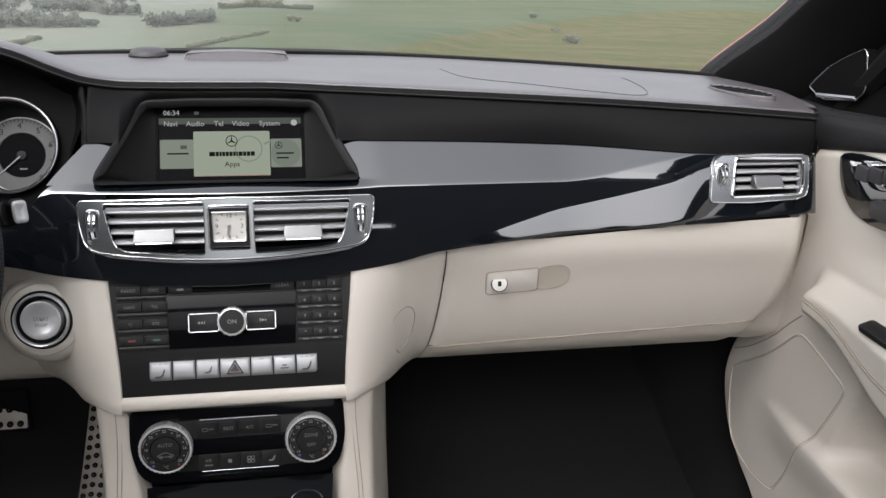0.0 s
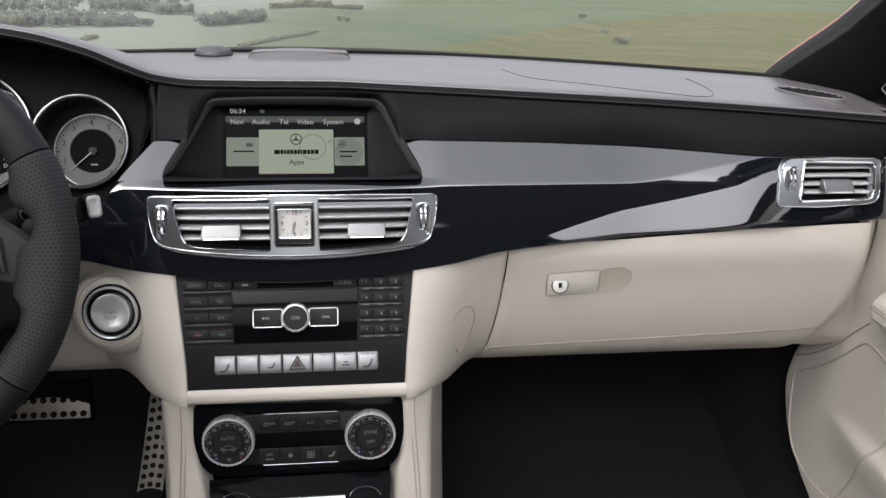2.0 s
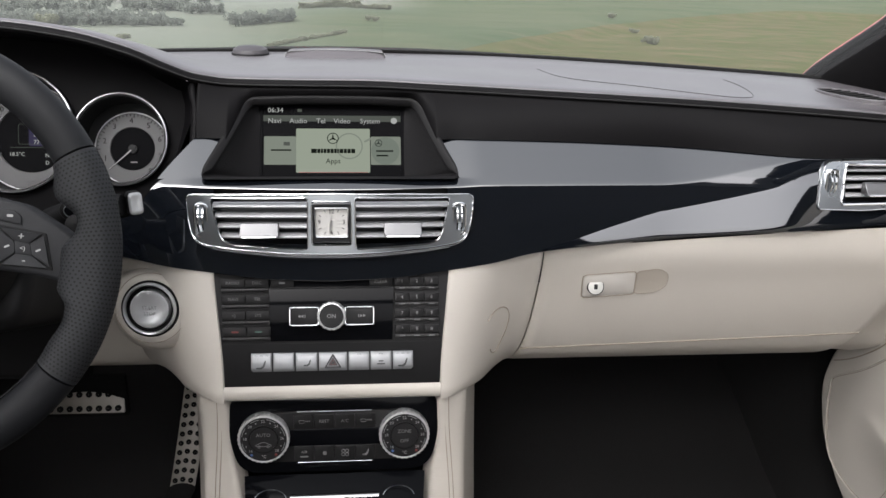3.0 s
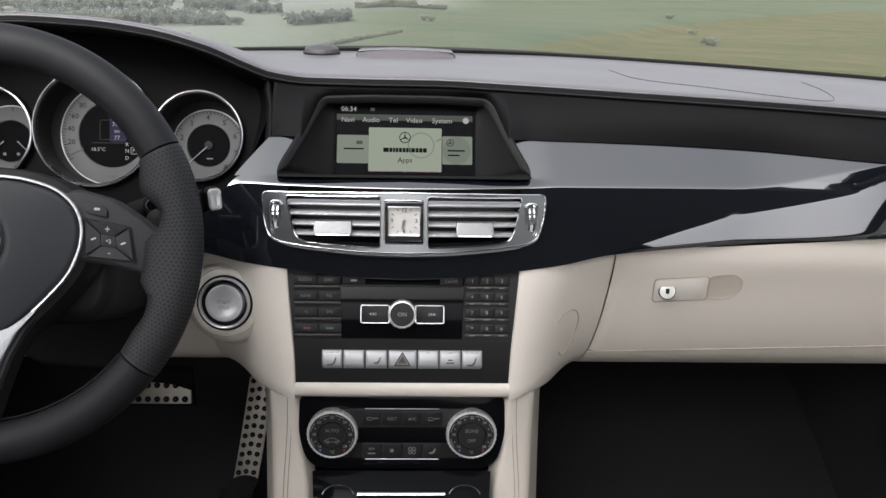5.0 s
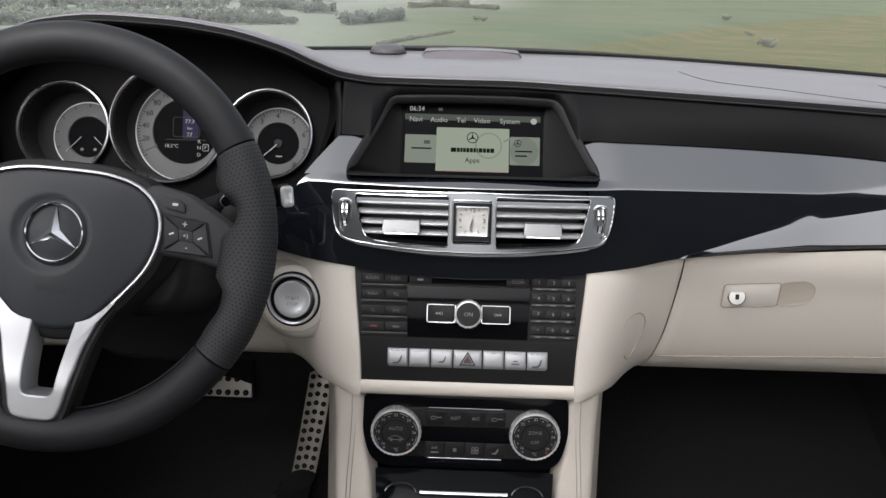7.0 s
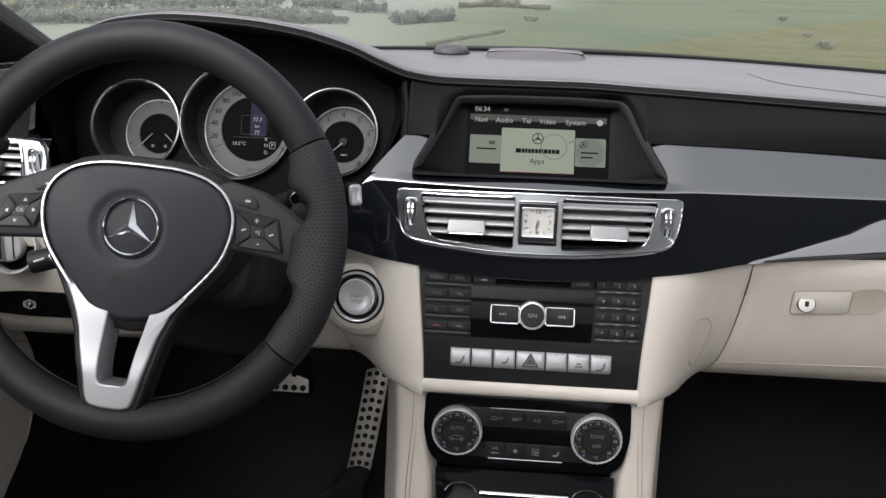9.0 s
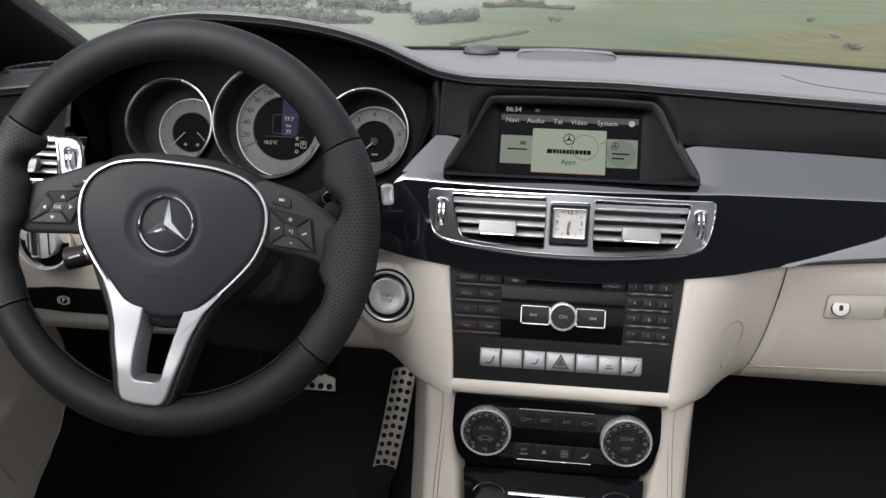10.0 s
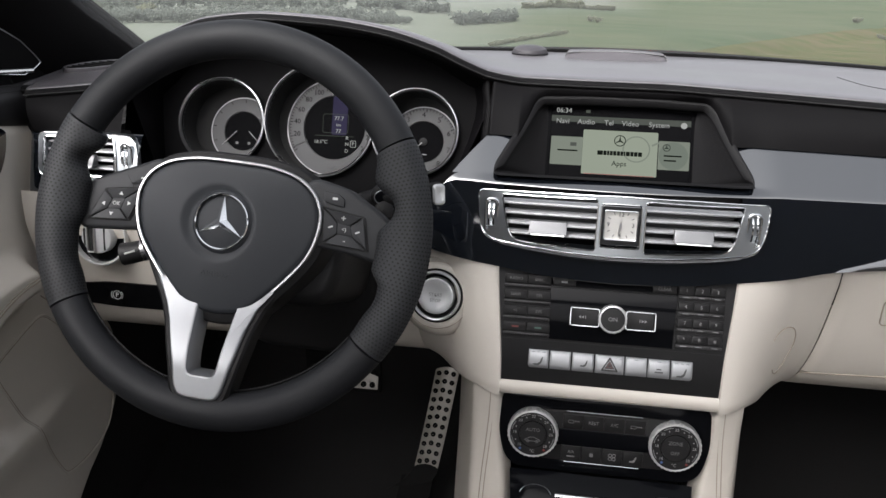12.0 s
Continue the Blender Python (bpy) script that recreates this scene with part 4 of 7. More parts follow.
    part("seat_switch", prism(m, rounded(0.06, 0.020, 0.006), 0, 0.012, 0.003), SEAT_KEY, d)
    m = Matrix.Translation((side * 0.657, -0.176, 0.8400)) @ pose(0, 0, 0, 0, -18 * side, 0)
    part("window_switch", prism(m, rounded(0.020, 0.056, 0.005), -0.004, 0.002, 0.0015), KEY_PLASTIC, d, "black window switch in the armrest")
    # door window frame
    part("window_frame", sweep([(side * (0.735 - 0.075 * s), 0.055 - 0.45 * s, 1.03 + 0.29 * s + 0.03 * math.sin(math.pi * s)) for s in steps(0, 1, 14)], 0.016, 8), RUBBER, d)
    return d


make_door(1, 1)
make_door(-1, 2)


def corner_speaker(side):
    """The triangular cover in the window's front corner."""
    t = thing("corner_speaker", (side * 0.71, 0.04, 1.04), "black triangular corner speaker with a thin silver rim", "speaker", "corner speakers")
    out = fillet([(0.1074, 1.0478), (0.0908, 1.0415), (0.0725, 1.0375), (0.0147, 1.0469), (0.0023, 1.0570), (-0.0004, 1.0677), (0.0083, 1.1015), (0.0148, 1.1064), (0.0451, 1.0928), (0.0737, 1.0775), (0.0961, 1.0589)], 0.004)
    bx = 0.715

    def lay(pts, k):
        return [(side * (bx + k), y, z) for y, z in pts]

    bm, vs = grid([lay(out, 0.012), lay(out, -0.001), lay(shrink(out, 0.0016), -0.0015)], close=True)
    bm.faces.new(vs[-1])
    part("cover", bm, PILLAR, t)
    part("rim", sweep(lay(out, -0.0015), 0.0007, 6, closed=True), SATIN, t, "thin silver rim")
    part("foot_strip", sweep([(side * (bx - 0.001), 0.0880 - 0.0740 * s, 1.0405 + 0.0085 * s) for s in steps(0, 1, 8)], lambda s: 0.0030, 8), SATIN, t, "silver strip along the foot")
    part("sail_panel", shell([[(side * (bx + 0.004 + 0.03 * v), 0.1675 - 0.21 * u - 0.262 * v * (1 - u), 1.020 + 0.262 * v) for u in steps(0, 1, 5)] for v in steps(0, 1, 6)], 0.006, (side, 0, 0)), PILLAR, t, "black window corner panel")
    return t


corner_speaker(1)
corner_speaker(-1)


# ---- air vents ----
def on_trim(bm, off=0.0):
    for v in bm.verts:
        v.co.y += face_y(v.co.x, v.co.z) - off
    return bm


def face_y(x, z):
    """The plane that the vents are set in."""
    return vent_y(x, z) if abs(x) < 0.3 else 0.0055 + (z - 0.945) * 0.3


def slat_rows(xa, xb, z, depth, n=14, droop=0.0):
    """A slat with a blunt rounded nose, its broad face looking up and out."""
    rows = []
    for i, x in enumerate(steps(xa, xb, n)):
        z0 = z + droop * (2 * i / (n - 1) - 1) ** 2
        prof = [(0.0050, 0.0011), (0.0024, 0.0010), (0.0003, 0.0000), (-0.0004, -0.0012), (0.0004, -0.0026), (0.0022, -0.0030), (depth + 0.003, -0.0016), (depth + 0.005, 0.0004)]
        rows.append([(x, y, z0 + dz) for y, dz in prof])
    return rows


def add_slat(owner, xa, xb, z, base, droop=0.0):
    rows = slat_rows(xa, xb, z, 0.007, 18, droop)
    bm, vs = grid(rows, close=True)
    bm.faces.new(vs[0])
    bm.faces.new(vs[-1])
    for v in bm.verts:
        # the slats droop outwards along the bowed face, to look straight from the camera
        v.co.z -= 0.28 * (v.co.x ** 2 - 0.0050)
        v.co.y += face_y(v.co.x, z) + base
    return part("slat", bm, SLAT, owner, "silver vent slat", 25)


def add_tab(owner, x, z, w, base, label="silver directional tab"):
    """A slider with a sloping top face and a rounded lip along its lower edge."""
    m = tilted(x, face_y(x, z) + base, z, 0)
    prof = [(0.0060, -0.004), (0.0066, 0.0005), (0.0060, 0.0022), (0.0010, 0.0062), (-0.0028, 0.0092), (-0.0040, 0.0106), (-0.0056, 0.0112), (-0.0066, 0.0100), (-0.0066, 0.0078), (-0.0056, 0.0060), (-0.0060, -0.004)]
    rows = []
    for u, k in ((-0.5, 0.90), (-0.49, 0.97), (-0.47, 1.0), (-0.2, 1.0), (0.2, 1.0), (0.47, 1.0), (0.49, 0.97), (0.5, 0.90)):
        rows.append([m @ Vector((w * u, py * k, pz * (0.6 + 0.4 * k))) for py, pz in prof])
    bm, vs = grid(rows, close=True)
    bm.faces.new(vs[0])
    bm.faces.new(vs[-1])
    tab = part("tab", bm, TAB_SILVER, owner, label, 30)
    part("grip_edge", sweep([m @ Vector((w * u, -0.0058, 0.0110)) for u in (-0.44, -0.2, 0.2, 0.44)], 0.0010, 6), CHROME, tab)
    return tab


def add_wheel(owner, x, z, h, base, lean=4):
    m = tilted(x, face_y(x, z) + base, z, lean)
    w = part("thumbwheel_recess", frame_ring(m, rounded(0.0150, h, 0.0062, 6), rounded(0.0098, h - 0.0060, 0.0044, 6), -0.004, 0.0016, 0.0009), CHROME, owner, "chrome thumbwheel surround")
    part("slot", prism(m, rounded(0.0104, h - 0.0054, 0.0046, 6), -0.008, -0.0060), DARK, w)
    r = (h - 0.007) / 2 / math.sin(radians(66))
    c = -r * math.cos(radians(66)) - 0.003
    for x0, x1, mt in ((-0.0034, -0.0012, CHROME), (0.0012, 0.0034, CHROME)):
        prof = [(x0, 0.0), (x0 + 0.0004, 0.0006), (x1 - 0.0004, 0.0006), (x1, 0.0)]
        part("thumbwheel", grid([[m @ Vector((dx, (r + dz) * math.sin(radians(a)), c + (r + dz) * math.cos(radians(a)))) for dx, dz in prof] for a in steps(-64, 64, 17)])[0], mt, w)
    bm = bmesh.new()
    for a in steps(-60, 60, 25):
        p = [m @ Vector((dx, (r + dz) * math.sin(radians(a + da)), c + (r + dz) * math.cos(radians(a + da)))) for dx, dz, da in ((-0.0012, -0.0004, -1.6), (0.0012, -0.0004, -1.6), (0.0012, 0.0003, 0), (-0.0012, 0.0003, 0), (0.0012, -0.0004, 1.6), (-0.0012, -0.0004, 1.6))]
        v = [bm.verts.new(q) for q in p]
        bm.faces.new((v[0], v[1], v[2], v[3]))
        bm.faces.new((v[3], v[2], v[4], v[5]))
    part("knurling", bm, VENT_FRAME, w)


vents = thing("centre_air_vents", (0, 0.0, 0.89), "silver-framed twin centre air vents with horizontal slats", "air vent", "dashboard air vents")
VENT_HALF = [(0, 0.9590), (0.075, 0.9570), (0.1460, 0.9528), (0.1494, 0.9490), (0.1480, 0.9300), (0.1448, 0.9135), (0.1398, 0.9058), (0.1300, 0.9022), (0.100, 0.9000), (0.050, 0.8978), (0, 0.8972)]
outer = dense(fillet([(-x, z) for x, z in VENT_HALF] + VENT_HALF[-2:0:-1], 0.004), 180)


def plate_with_holes(outline, holes, y_front, y_back, name, material, owner, label=""):
    """A plate on the trim's face with openings through it: strips of quads between its outline and the holes."""
    bm = bmesh.new()
    loops = [outline] + holes
    for o in loops:
        ring = [bm.verts.new((x, -y_front, z)) for x, z in o]
        for i in range(len(ring)):
            bm.edges.new((ring[i], ring[(i + 1) % len(ring)]))
    bmesh.ops.triangle_fill(bm, use_beauty=True, use_dissolve=False, edges=bm.edges[:])
    for o in loops:
        a = [bm.verts.new((x, -y_front, z)) for x, z in o]
        b = [bm.verts.new((x, -y_back, z)) for x, z in o]
        for i in range(len(a)):
            j = (i + 1) % len(a)
            bm.faces.new((a[i], a[j], b[j], b[i]))
    bmesh.ops.remove_doubles(bm, verts=bm.verts, dist=1e-6)
    for _ in range(5):
        long_edges = [e for e in bm.edges if e.calc_length() > 0.009]
        if long_edges:
            bmesh.ops.subdivide_edges(bm, edges=long_edges, cuts=1)
            bmesh.ops.triangulate(bm, faces=[f for f in bm.faces if len(f.verts) > 4])
    return part(name, on_trim(bm), material, owner, label, 30)


hole_l = dense(fillet([(-0.1238, 0.9510), (-0.1200, 0.9330), (-0.1155, 0.9150), (-0.1110, 0.9072), (-0.1010, 0.9042), (-0.0245, 0.9024), (-0.0240, 0.9550)], 0.0035), 110)
hole_r = [(-x, z) for x, z in hole_l][::-1]
hole_c = rounded(0.0405, 0.0440, 0.0025, 3, 0.0, 0.9290)
plate_with_holes(outer, [hole_l, hole_r, hole_c], 0.0040, 0.0015, "frame", VENT_FRAME, vents, "satin silver vent frame")
for o, r in ((outer, 0.0008), (hole_l, 0.0007), (hole_r, 0.0007), (hole_c, 0.0008)):
    part("chrome_edge", sweep([(x, face_y(x, z) - 0.0042, z) for x, z in o], r, 8, closed=True), CHROME, vents, "bright chrome edging")
# two fine lines under the frame's foot
for k, off in enumerate((0.0020, 0.0042)):
    foot_line = [(x, z - off) for x, z in outer if z < 0.912 + 0.002 * k]
    foot_line = sorted(foot_line)
    part("lower_edge", sweep([(x, face_y(x, z) - 0.0020 + 0.0022 * k, z) for x, z in foot_line], 0.0007, 6), SLAT, vents, "fine bright line under the vents")
for sx in (-1, 1):
    bm = on_trim(prism(pose(0, 0, 0, 90, 0, 0), [(x, z) for x, z in (hole_l if sx < 0 else hole_r)], -0.034, -0.032))
    part("vent_back", bm, DARK, vents)
    for z, x_out in ((0.9445, 0.1228), (0.9342, 0.1204), (0.9238, 0.1180), (0.9134, 0.1152)):
        xa, xb = sorted((sx * x_out, sx * 0.0240))
        add_slat(vents, xa, xb, z, 0.0010)
    add_tab(vents, sx * 0.0735, 0.9222, 0.0385, -0.003)
    add_wheel(vents, sx * 0.1338, 0.9275, 0.037, -0.0042)

clock = thing("analogue_clock", (0, -0.03, 0.905), "square analogue clock with a silver face between the vents", "clock")
cm = tilted(0, face_y(0, 0.9297) - 0.002, 0.9297, 3)
part("case", frame_ring(cm, rounded(0.0395, 0.0425, 0.0022, 4, cy=-0.0008), rounded(0.0330, 0.0305, 0.0015, 4, cy=0.0), -0.010, 0.0012, 0.0008), PIANO, clock, "glossy black clock surround")
part("bezel", frame_ring(cm, rounded(0.0345, 0.0318, 0.0018, 4), rounded(0.0322, 0.0296, 0.0012, 4), -0.004, 0.0022, 0.0005), CHROME, clock, "thin chrome clock bezel")
part("face", prism(cm, rounded(0.0330, 0.0305, 0.0012, 4), -0.006, -0.001), CLOCK_FACE, clock, "silvery white clock face")
for i in range(12):
    a = radians(30 * i)
    if i % 3:
        k = 0.0118 / max(abs(math.sin(a)), abs(math.cos(a)))
        m = cm @ Matrix.Translation((k * math.sin(a), k * math.cos(a), -0.0008)) @ pose(0, 0, 0, 0, 0, -30 * i)
        part("hour_mark", prism(m, rounded(0.0006, 0.003, 0.0001, 1), 0, 0.0003), MARK_DARK, clock)
for body, dx, dy in (("12", 0, 0.0112), ("3", 0.0125, 0), ("6", 0, -0.0112), ("9", -0.0125, 0)):
    text_mesh(body, 0.0062, cm @ Matrix.Translation((dx, dy, -0.0007)), MARK_DARK, clock, "numeral")
for ang, ln, w in ((-197, 0.0080, 0.0012), (-191, 0.0112, 0.0008)):
    m = cm @ pose(0, 0, 0.0002, 0, 0, ang)
    part("hand_pointer", prism(m, [(-w, -0.002), (w, -0.002), (w * 0.4, ln), (-w * 0.4, ln)], 0, 0.0004), SATIN, clock)


def side_vent(side):
    t = thing("side_air_vent", (side * 0.615, 0.02, 0.92), "silver-framed outer air vent with angled slats", "air vent", "dashboard air vents")

    def q(pts):
        return [(side * x, z) for x, z in pts][::side]

    out = dense(fillet(q([(0.5405, 0.9325), (0.5430, 0.962), (0.5465, 0.9785), (0.5540, 0.9838), (0.600, 0.9848), (0.6625, 0.9832), (0.6650, 0.9805), (0.6645, 0.9440), (0.6615, 0.9375), (0.652, 0.9342), (0.592, 0.9310)]), 0.0035), 200)
    hole = dense(fillet(q([(0.5670, 0.9372), (0.5692, 0.960), (0.5722, 0.9808), (0.6580, 0.9790), (0.6575, 0.9450), (0.6545, 0.9405), (0.6480, 0.9388)]), 0.003), 160)
    plate_with_holes(out, [hole], 0.0045, -0.004, "frame", VENT_FRAME, t, "satin silver vent frame")
    for o, r in ((out, 0.0005), (hole, 0.0016)):
        part("chrome_edge", sweep([(x, face_y(x, z) - 0.0047, z) for x, z in o], r, 8, closed=True), CHROME, t, "bright chrome edging")
    part("vent_back", on_trim(prism(pose(0, 0, 0, 90, 0, 0), shrink(hole, -0.001), -0.034, -0.032)), DARK, t)
    part("duct", on_trim(grid([[(x, d, z) for x, z in shrink(hole, -0.0006)] for d in (0.002, 0.012, 0.024, 0.034)], close=True)[0]), DARK, t, "black duct behind the slats")
    for z, x0, x1 in ((0.9736, 0.5715, 0.6572), (0.9644, 0.570, 0.6572), (0.9552, 0.569, 0.6572), (0.9460, 0.568, 0.6565)):
        xa, xb = sorted((side * x0, side * x1))
        bm, vs = grid(slat_rows(xa, xb, z, 0.007, 12), close=True)
        bm.faces.new(vs[0])
        bm.faces.new(vs[-1])
        for v in bm.verts:
            v.co.y += face_y(v.co.x, z) + 0.001
        part("slat", bm, SLAT, t, "silver vent slat", 25)
    add_tab(t, side * 0.6115, 0.9545, 0.0350, -0.003)
    add_wheel(t, side * 0.5552, 0.9595, 0.034, -0.0045)
    return t


side_vent(1)
side_vent(-1)

# ---- central display ----
display = thing("central_display", (0, 0.1, 0.95), "colour dashboard display in a black trapezoid surround", "screen")
niche = [(-0.135, 0.9630), (-0.1375, 0.9670), (-0.1265, 0.984), (-0.1170, 0.9985), (-0.1080, 1.0140), (-0.1020, 1.0240), (-0.0930, 1.0312), (-0.04, 1.0330), (0.04, 1.0330), (0.0920, 1.0312), (0.1005, 1.0240), (0.1070, 1.0140), (0.1150, 1.000), (0.1250, 0.984), (0.1365, 0.9670), (0.134, 0.9633)]
ring = dense(fillet(niche, 0.004), 170)


def niche_loop(inset, back):
    """The niche's edge moved inwards and back; along its foot it hardly moves."""
    return [Vector((a + (c - a) * (1 - 0.9 * smooth(0.974, 0.9655, b)), niche_y(b) + back, b + (d - b) * (1 - 0.9 * smooth(0.974, 0.9655, b)))) for (a, b), (c, d) in zip(ring, shrink(ring, inset))]


part("surround", grid([niche_loop(*o) for o in ((-0.0022, 0.006), (-0.0020, 0.0006), (-0.0010, -0.0008), (0.0008, -0.0012), (0.0040, -0.0004), (0.0068, 0.0004), (0.0080, 0.0016), (0.0086, 0.0060))], close=True)[0], SURROUND, display, "rounded charcoal display surround", 60)
sm_lean = 29
scr = tilted(-0.0015, 0.0985, 0.9835, sm_lean)
rim = niche_loop(0.0083, 0.0040)
sinv = scr.inverted()
foot = []
for p in rim:
    q = sinv @ p
    foot.append(scr @ Vector((min(0.0815, max(-0.0815, q.x)), min(0.0445, max(-0.0450, q.y)), 0.0012)))
bm, _ = grid([[a.lerp(b, k) + Vector((0, 0.004 * math.sin(math.pi * k), 0)) for a, b in zip(rim, foot)] for k in steps(0, 1, 9)], close=True)
part("cheek", bm, PERFORATED, display, "finely perforated charcoal cheeks", 50)
part("bezel", frame_ring(scr, rounded(0.170, 0.094, 0.003, 3), rounded(0.157, 0.0835, 0.002, 3), -0.004, 0.0016, 0.0005), SCREEN_OFF, display, "black screen bezel")
panel = part("screen", prism(scr, rounded(0.158, 0.0845, 0.002, 3), 0.0, 0.0008), SCREEN_OFF, display, "lit black menu screen")


def on_screen(px, py, lift=0.0012):
    """A frame at a share of the screen's width and height from its lower left corner."""
    return scr @ Matrix.Translation((-0.0785 + 0.157 * px, -0.0417 + 0.0835 * py, lift))


def screen_plate(px, py, w, h, material, lift=0.0009, r=0.0012, name="screen_tile"):
    return part(name, prism(on_screen(px, py, lift), rounded(0.157 * w, 0.0835 * h, r, 3), 0, 0.0002), material, panel)


screen_plate(0.5, 0.828, 1.0, 0.085, SCREEN_BAR, 0.0009, 0.0003, "menu_bar")
screen_plate(0.122, 0.373, 0.23, 0.40, SCREEN_TILE_DIM)
screen_plate(0.888, 0.373, 0.22, 0.40, SCREEN_TILE_DIM)
screen_plate(0.505, 0.372, 0.535, 0.622, SCREEN_TILE, 0.0012)
screen_plate(0.505, 0.066, 0.50, 0.008, RED_PRINT, 0.0013, 0.0001, "underline")
part("picture_mark", frame_ring(on_screen(0.622, 0.437, 0.0014), circle(0.0155, 36), circle(0.0140, 36), 0, 0.0001, 0.00004), SCREEN_TILE_DIM, panel)
part("picture_mark", prism(on_screen(0.755, 0.52, 0.0015) @ pose(0, 0, 0, 0, 0, 28), rounded(0.0085, 0.0022, 0.0006, 2), 0, 0.0001), SCREEN_TILE_DIM, panel)
part("picture_mark", prism(on_screen(0.885, 0.370, 0.0012), circle(0.0162, 36), 0, 0.0001), SCREEN_SHADE, panel)
for w, px, py in ((0.125, 0.880, 0.367), (0.085, 0.862, 0.302), (0.145, 0.130, 0.377)):
    screen_plate(px, py, w, 0.020, SCREEN_INK, 0.0016, 0.0002, "caption_bar")
for body, px, size in (("Navi", 0.082, 0.0082), ("Audio", 0.253, 0.0082), ("Tel", 0.416, 0.0082), ("Video", 0.570, 0.0082), ("System", 0.775, 0.0082)):
    text_mesh(body, size, on_screen(px, 0.790), SCREEN_TEXT, panel)
text_mesh("06:34", 0.0080, on_screen(0.088, 0.941), SCREEN_TEXT, panel)
screen_plate(0.262, 0.940, 0.032, 0.042, SCREEN_BAR, 0.0012, 0.0002, "status_mark")
part("status_mark", prism(on_screen(0.950, 0.799), circle(0.0036, 20), 0, 0.0002), SCREEN_TEXT, panel)
text_mesh("Apps", 0.0082, on_screen(0.505, 0.222, 0.0016), SCREEN_INK, panel)
# the product's name, as a row of plain bars
for a, b in ((0.346, 0.386), (0.390, 0.412), (0.416, 0.432), (0.436, 0.456), (0.460, 0.482), (0.486, 0.508), (0.512, 0.530), (0.534, 0.546), (0.550, 0.578), (0.582, 0.604), (0.608, 0.632), (0.636, 0.664)):
    screen_plate((a + b) / 2, 0.366, b - a, 0.060, SCREEN_INK, 0.0016, 0.0003, "caption_bar")
screen_plate(0.170, 0.467, 0.045, 0.05, SCREEN_BAR, 0.0014, 0.0003, "caption_bar")


def three_bars(m, r, material, owner, name="badge"):
    """A plain ring with three tapering bars."""
    part(name, frame_ring(m, circle(r, 36), circle(r * 0.86, 36), 0, 0.0003, 0.00008), material, owner)
    for a in (0, 120, 240):
        part(name, prism(m @ pose(0, 0, 0, 0, 0, a), [(-r * 0.16, 0), (0, -r * 0.1), (r * 0.16, 0), (r * 0.02, r * 0.9), (-r * 0.02, r * 0.9)], 0, 0.0003), material, owner)


three_bars(on_screen(0.503, 0.545, 0.0016), 0.0066, SCREEN_INK, panel)
three_bars(on_screen(0.835, 0.480, 0.0016), 0.0042, SCREEN_INK, panel)

# ---- audio controls ----
RL = 20.4
rad = tilted(0, -0.0510, 0.8185, RL)
audio = thing("audio_control_panel", (0, -0.05, 0.76), "black audio and phone control panel with silver switches", "control panel")
part("panel", prism(rad, [(-0.1130, -0.0595), (0.1120, -0.0595), (0.1235, 0.0640), (-0.1235, 0.0640)], -0.012, 0.0, 0.0006), BLACK_PLASTIC, audio, "matt black control panel")
slot = part("disc_slot_cover", prism(rad, [(-0.0650, -0.0125), (0.0620, -0.0125), (0.0645, 0.0535), (-0.0670, 0.0535)], 0.0, 0.0012, 0.0005), TRAY_GLOSS, audio, "glossy black disc slot cover")
part("slot_line", prism(rad, rounded(0.128, 0.0012, 0.0004, 2, cx=-0.001, cy=0.0425), 0.0006, 0.0014, 0.0002), DARK, slot)


def key(owner, m, x, y, w, h, body="", size=0.0040, material=None, lift=0.0030, mark=None, name="key", r=0.0008, wide=1.0):
    k = part(name, prism(m, rounded(w, h, r, 2, x, y), 0.0, lift, 0.0006), material or KEY_PLASTIC, owner)
    if body:
        text_mesh(body, size, m @ Matrix.Translation((x, y, lift + 0.0002)), mark or MARK_DIM, k, wide=wide)
    return k


for i, (a, b) in enumerate((("RADIO", "DISC"), ("NAVI", "TEL"), ("<)", "SYS"), ("", ""))):
    y = 0.0488 - 0.0169 * i
    xc = -0.0907 + 0.0005 * i
    key(audio, rad, xc - 0.0124, y, 0.0240, 0.0090, a, 0.0046, mark=MARK_FAINT)
    key(audio, rad, xc + 0.0124, y, 0.0240, 0.0090, b, 0.0046, mark=MARK_FAINT)
    part("key_ledge", prism(rad, rounded(0.0490, 0.0034, 0.0008, 2, xc, y - 0.0075), 0.0, 0.0030, 0.0010), KEY_LEDGE, audio)
part("phone_mark", prism(rad, rounded(0.0075, 0.0018, 0.0006, 2, -0.1010, -0.0020), 0.003, 0.0032), RED_PRINT, audio)
part("phone_mark", prism(rad, rounded(0.0075, 0.0018, 0.0006, 2, -0.0770, -0.0020), 0.003, 0.0032), GREEN_PRINT, audio)
key(slot, rad, -0.0525, 0.0485, 0.0240, 0.0085, "", lift=0.0028)
key(slot, rad, 0.0505, 0.0485, 0.0240, 0.0085, "CLEAR", 0.0046, lift=0.0028, mark=MARK_FAINT)
part("slot_mark", prism(rad, rounded(0.0065, 0.0022, 0.0006, 2, -0.0525, 0.0485), 0.0028, 0.0030), MARK_DIM, slot)
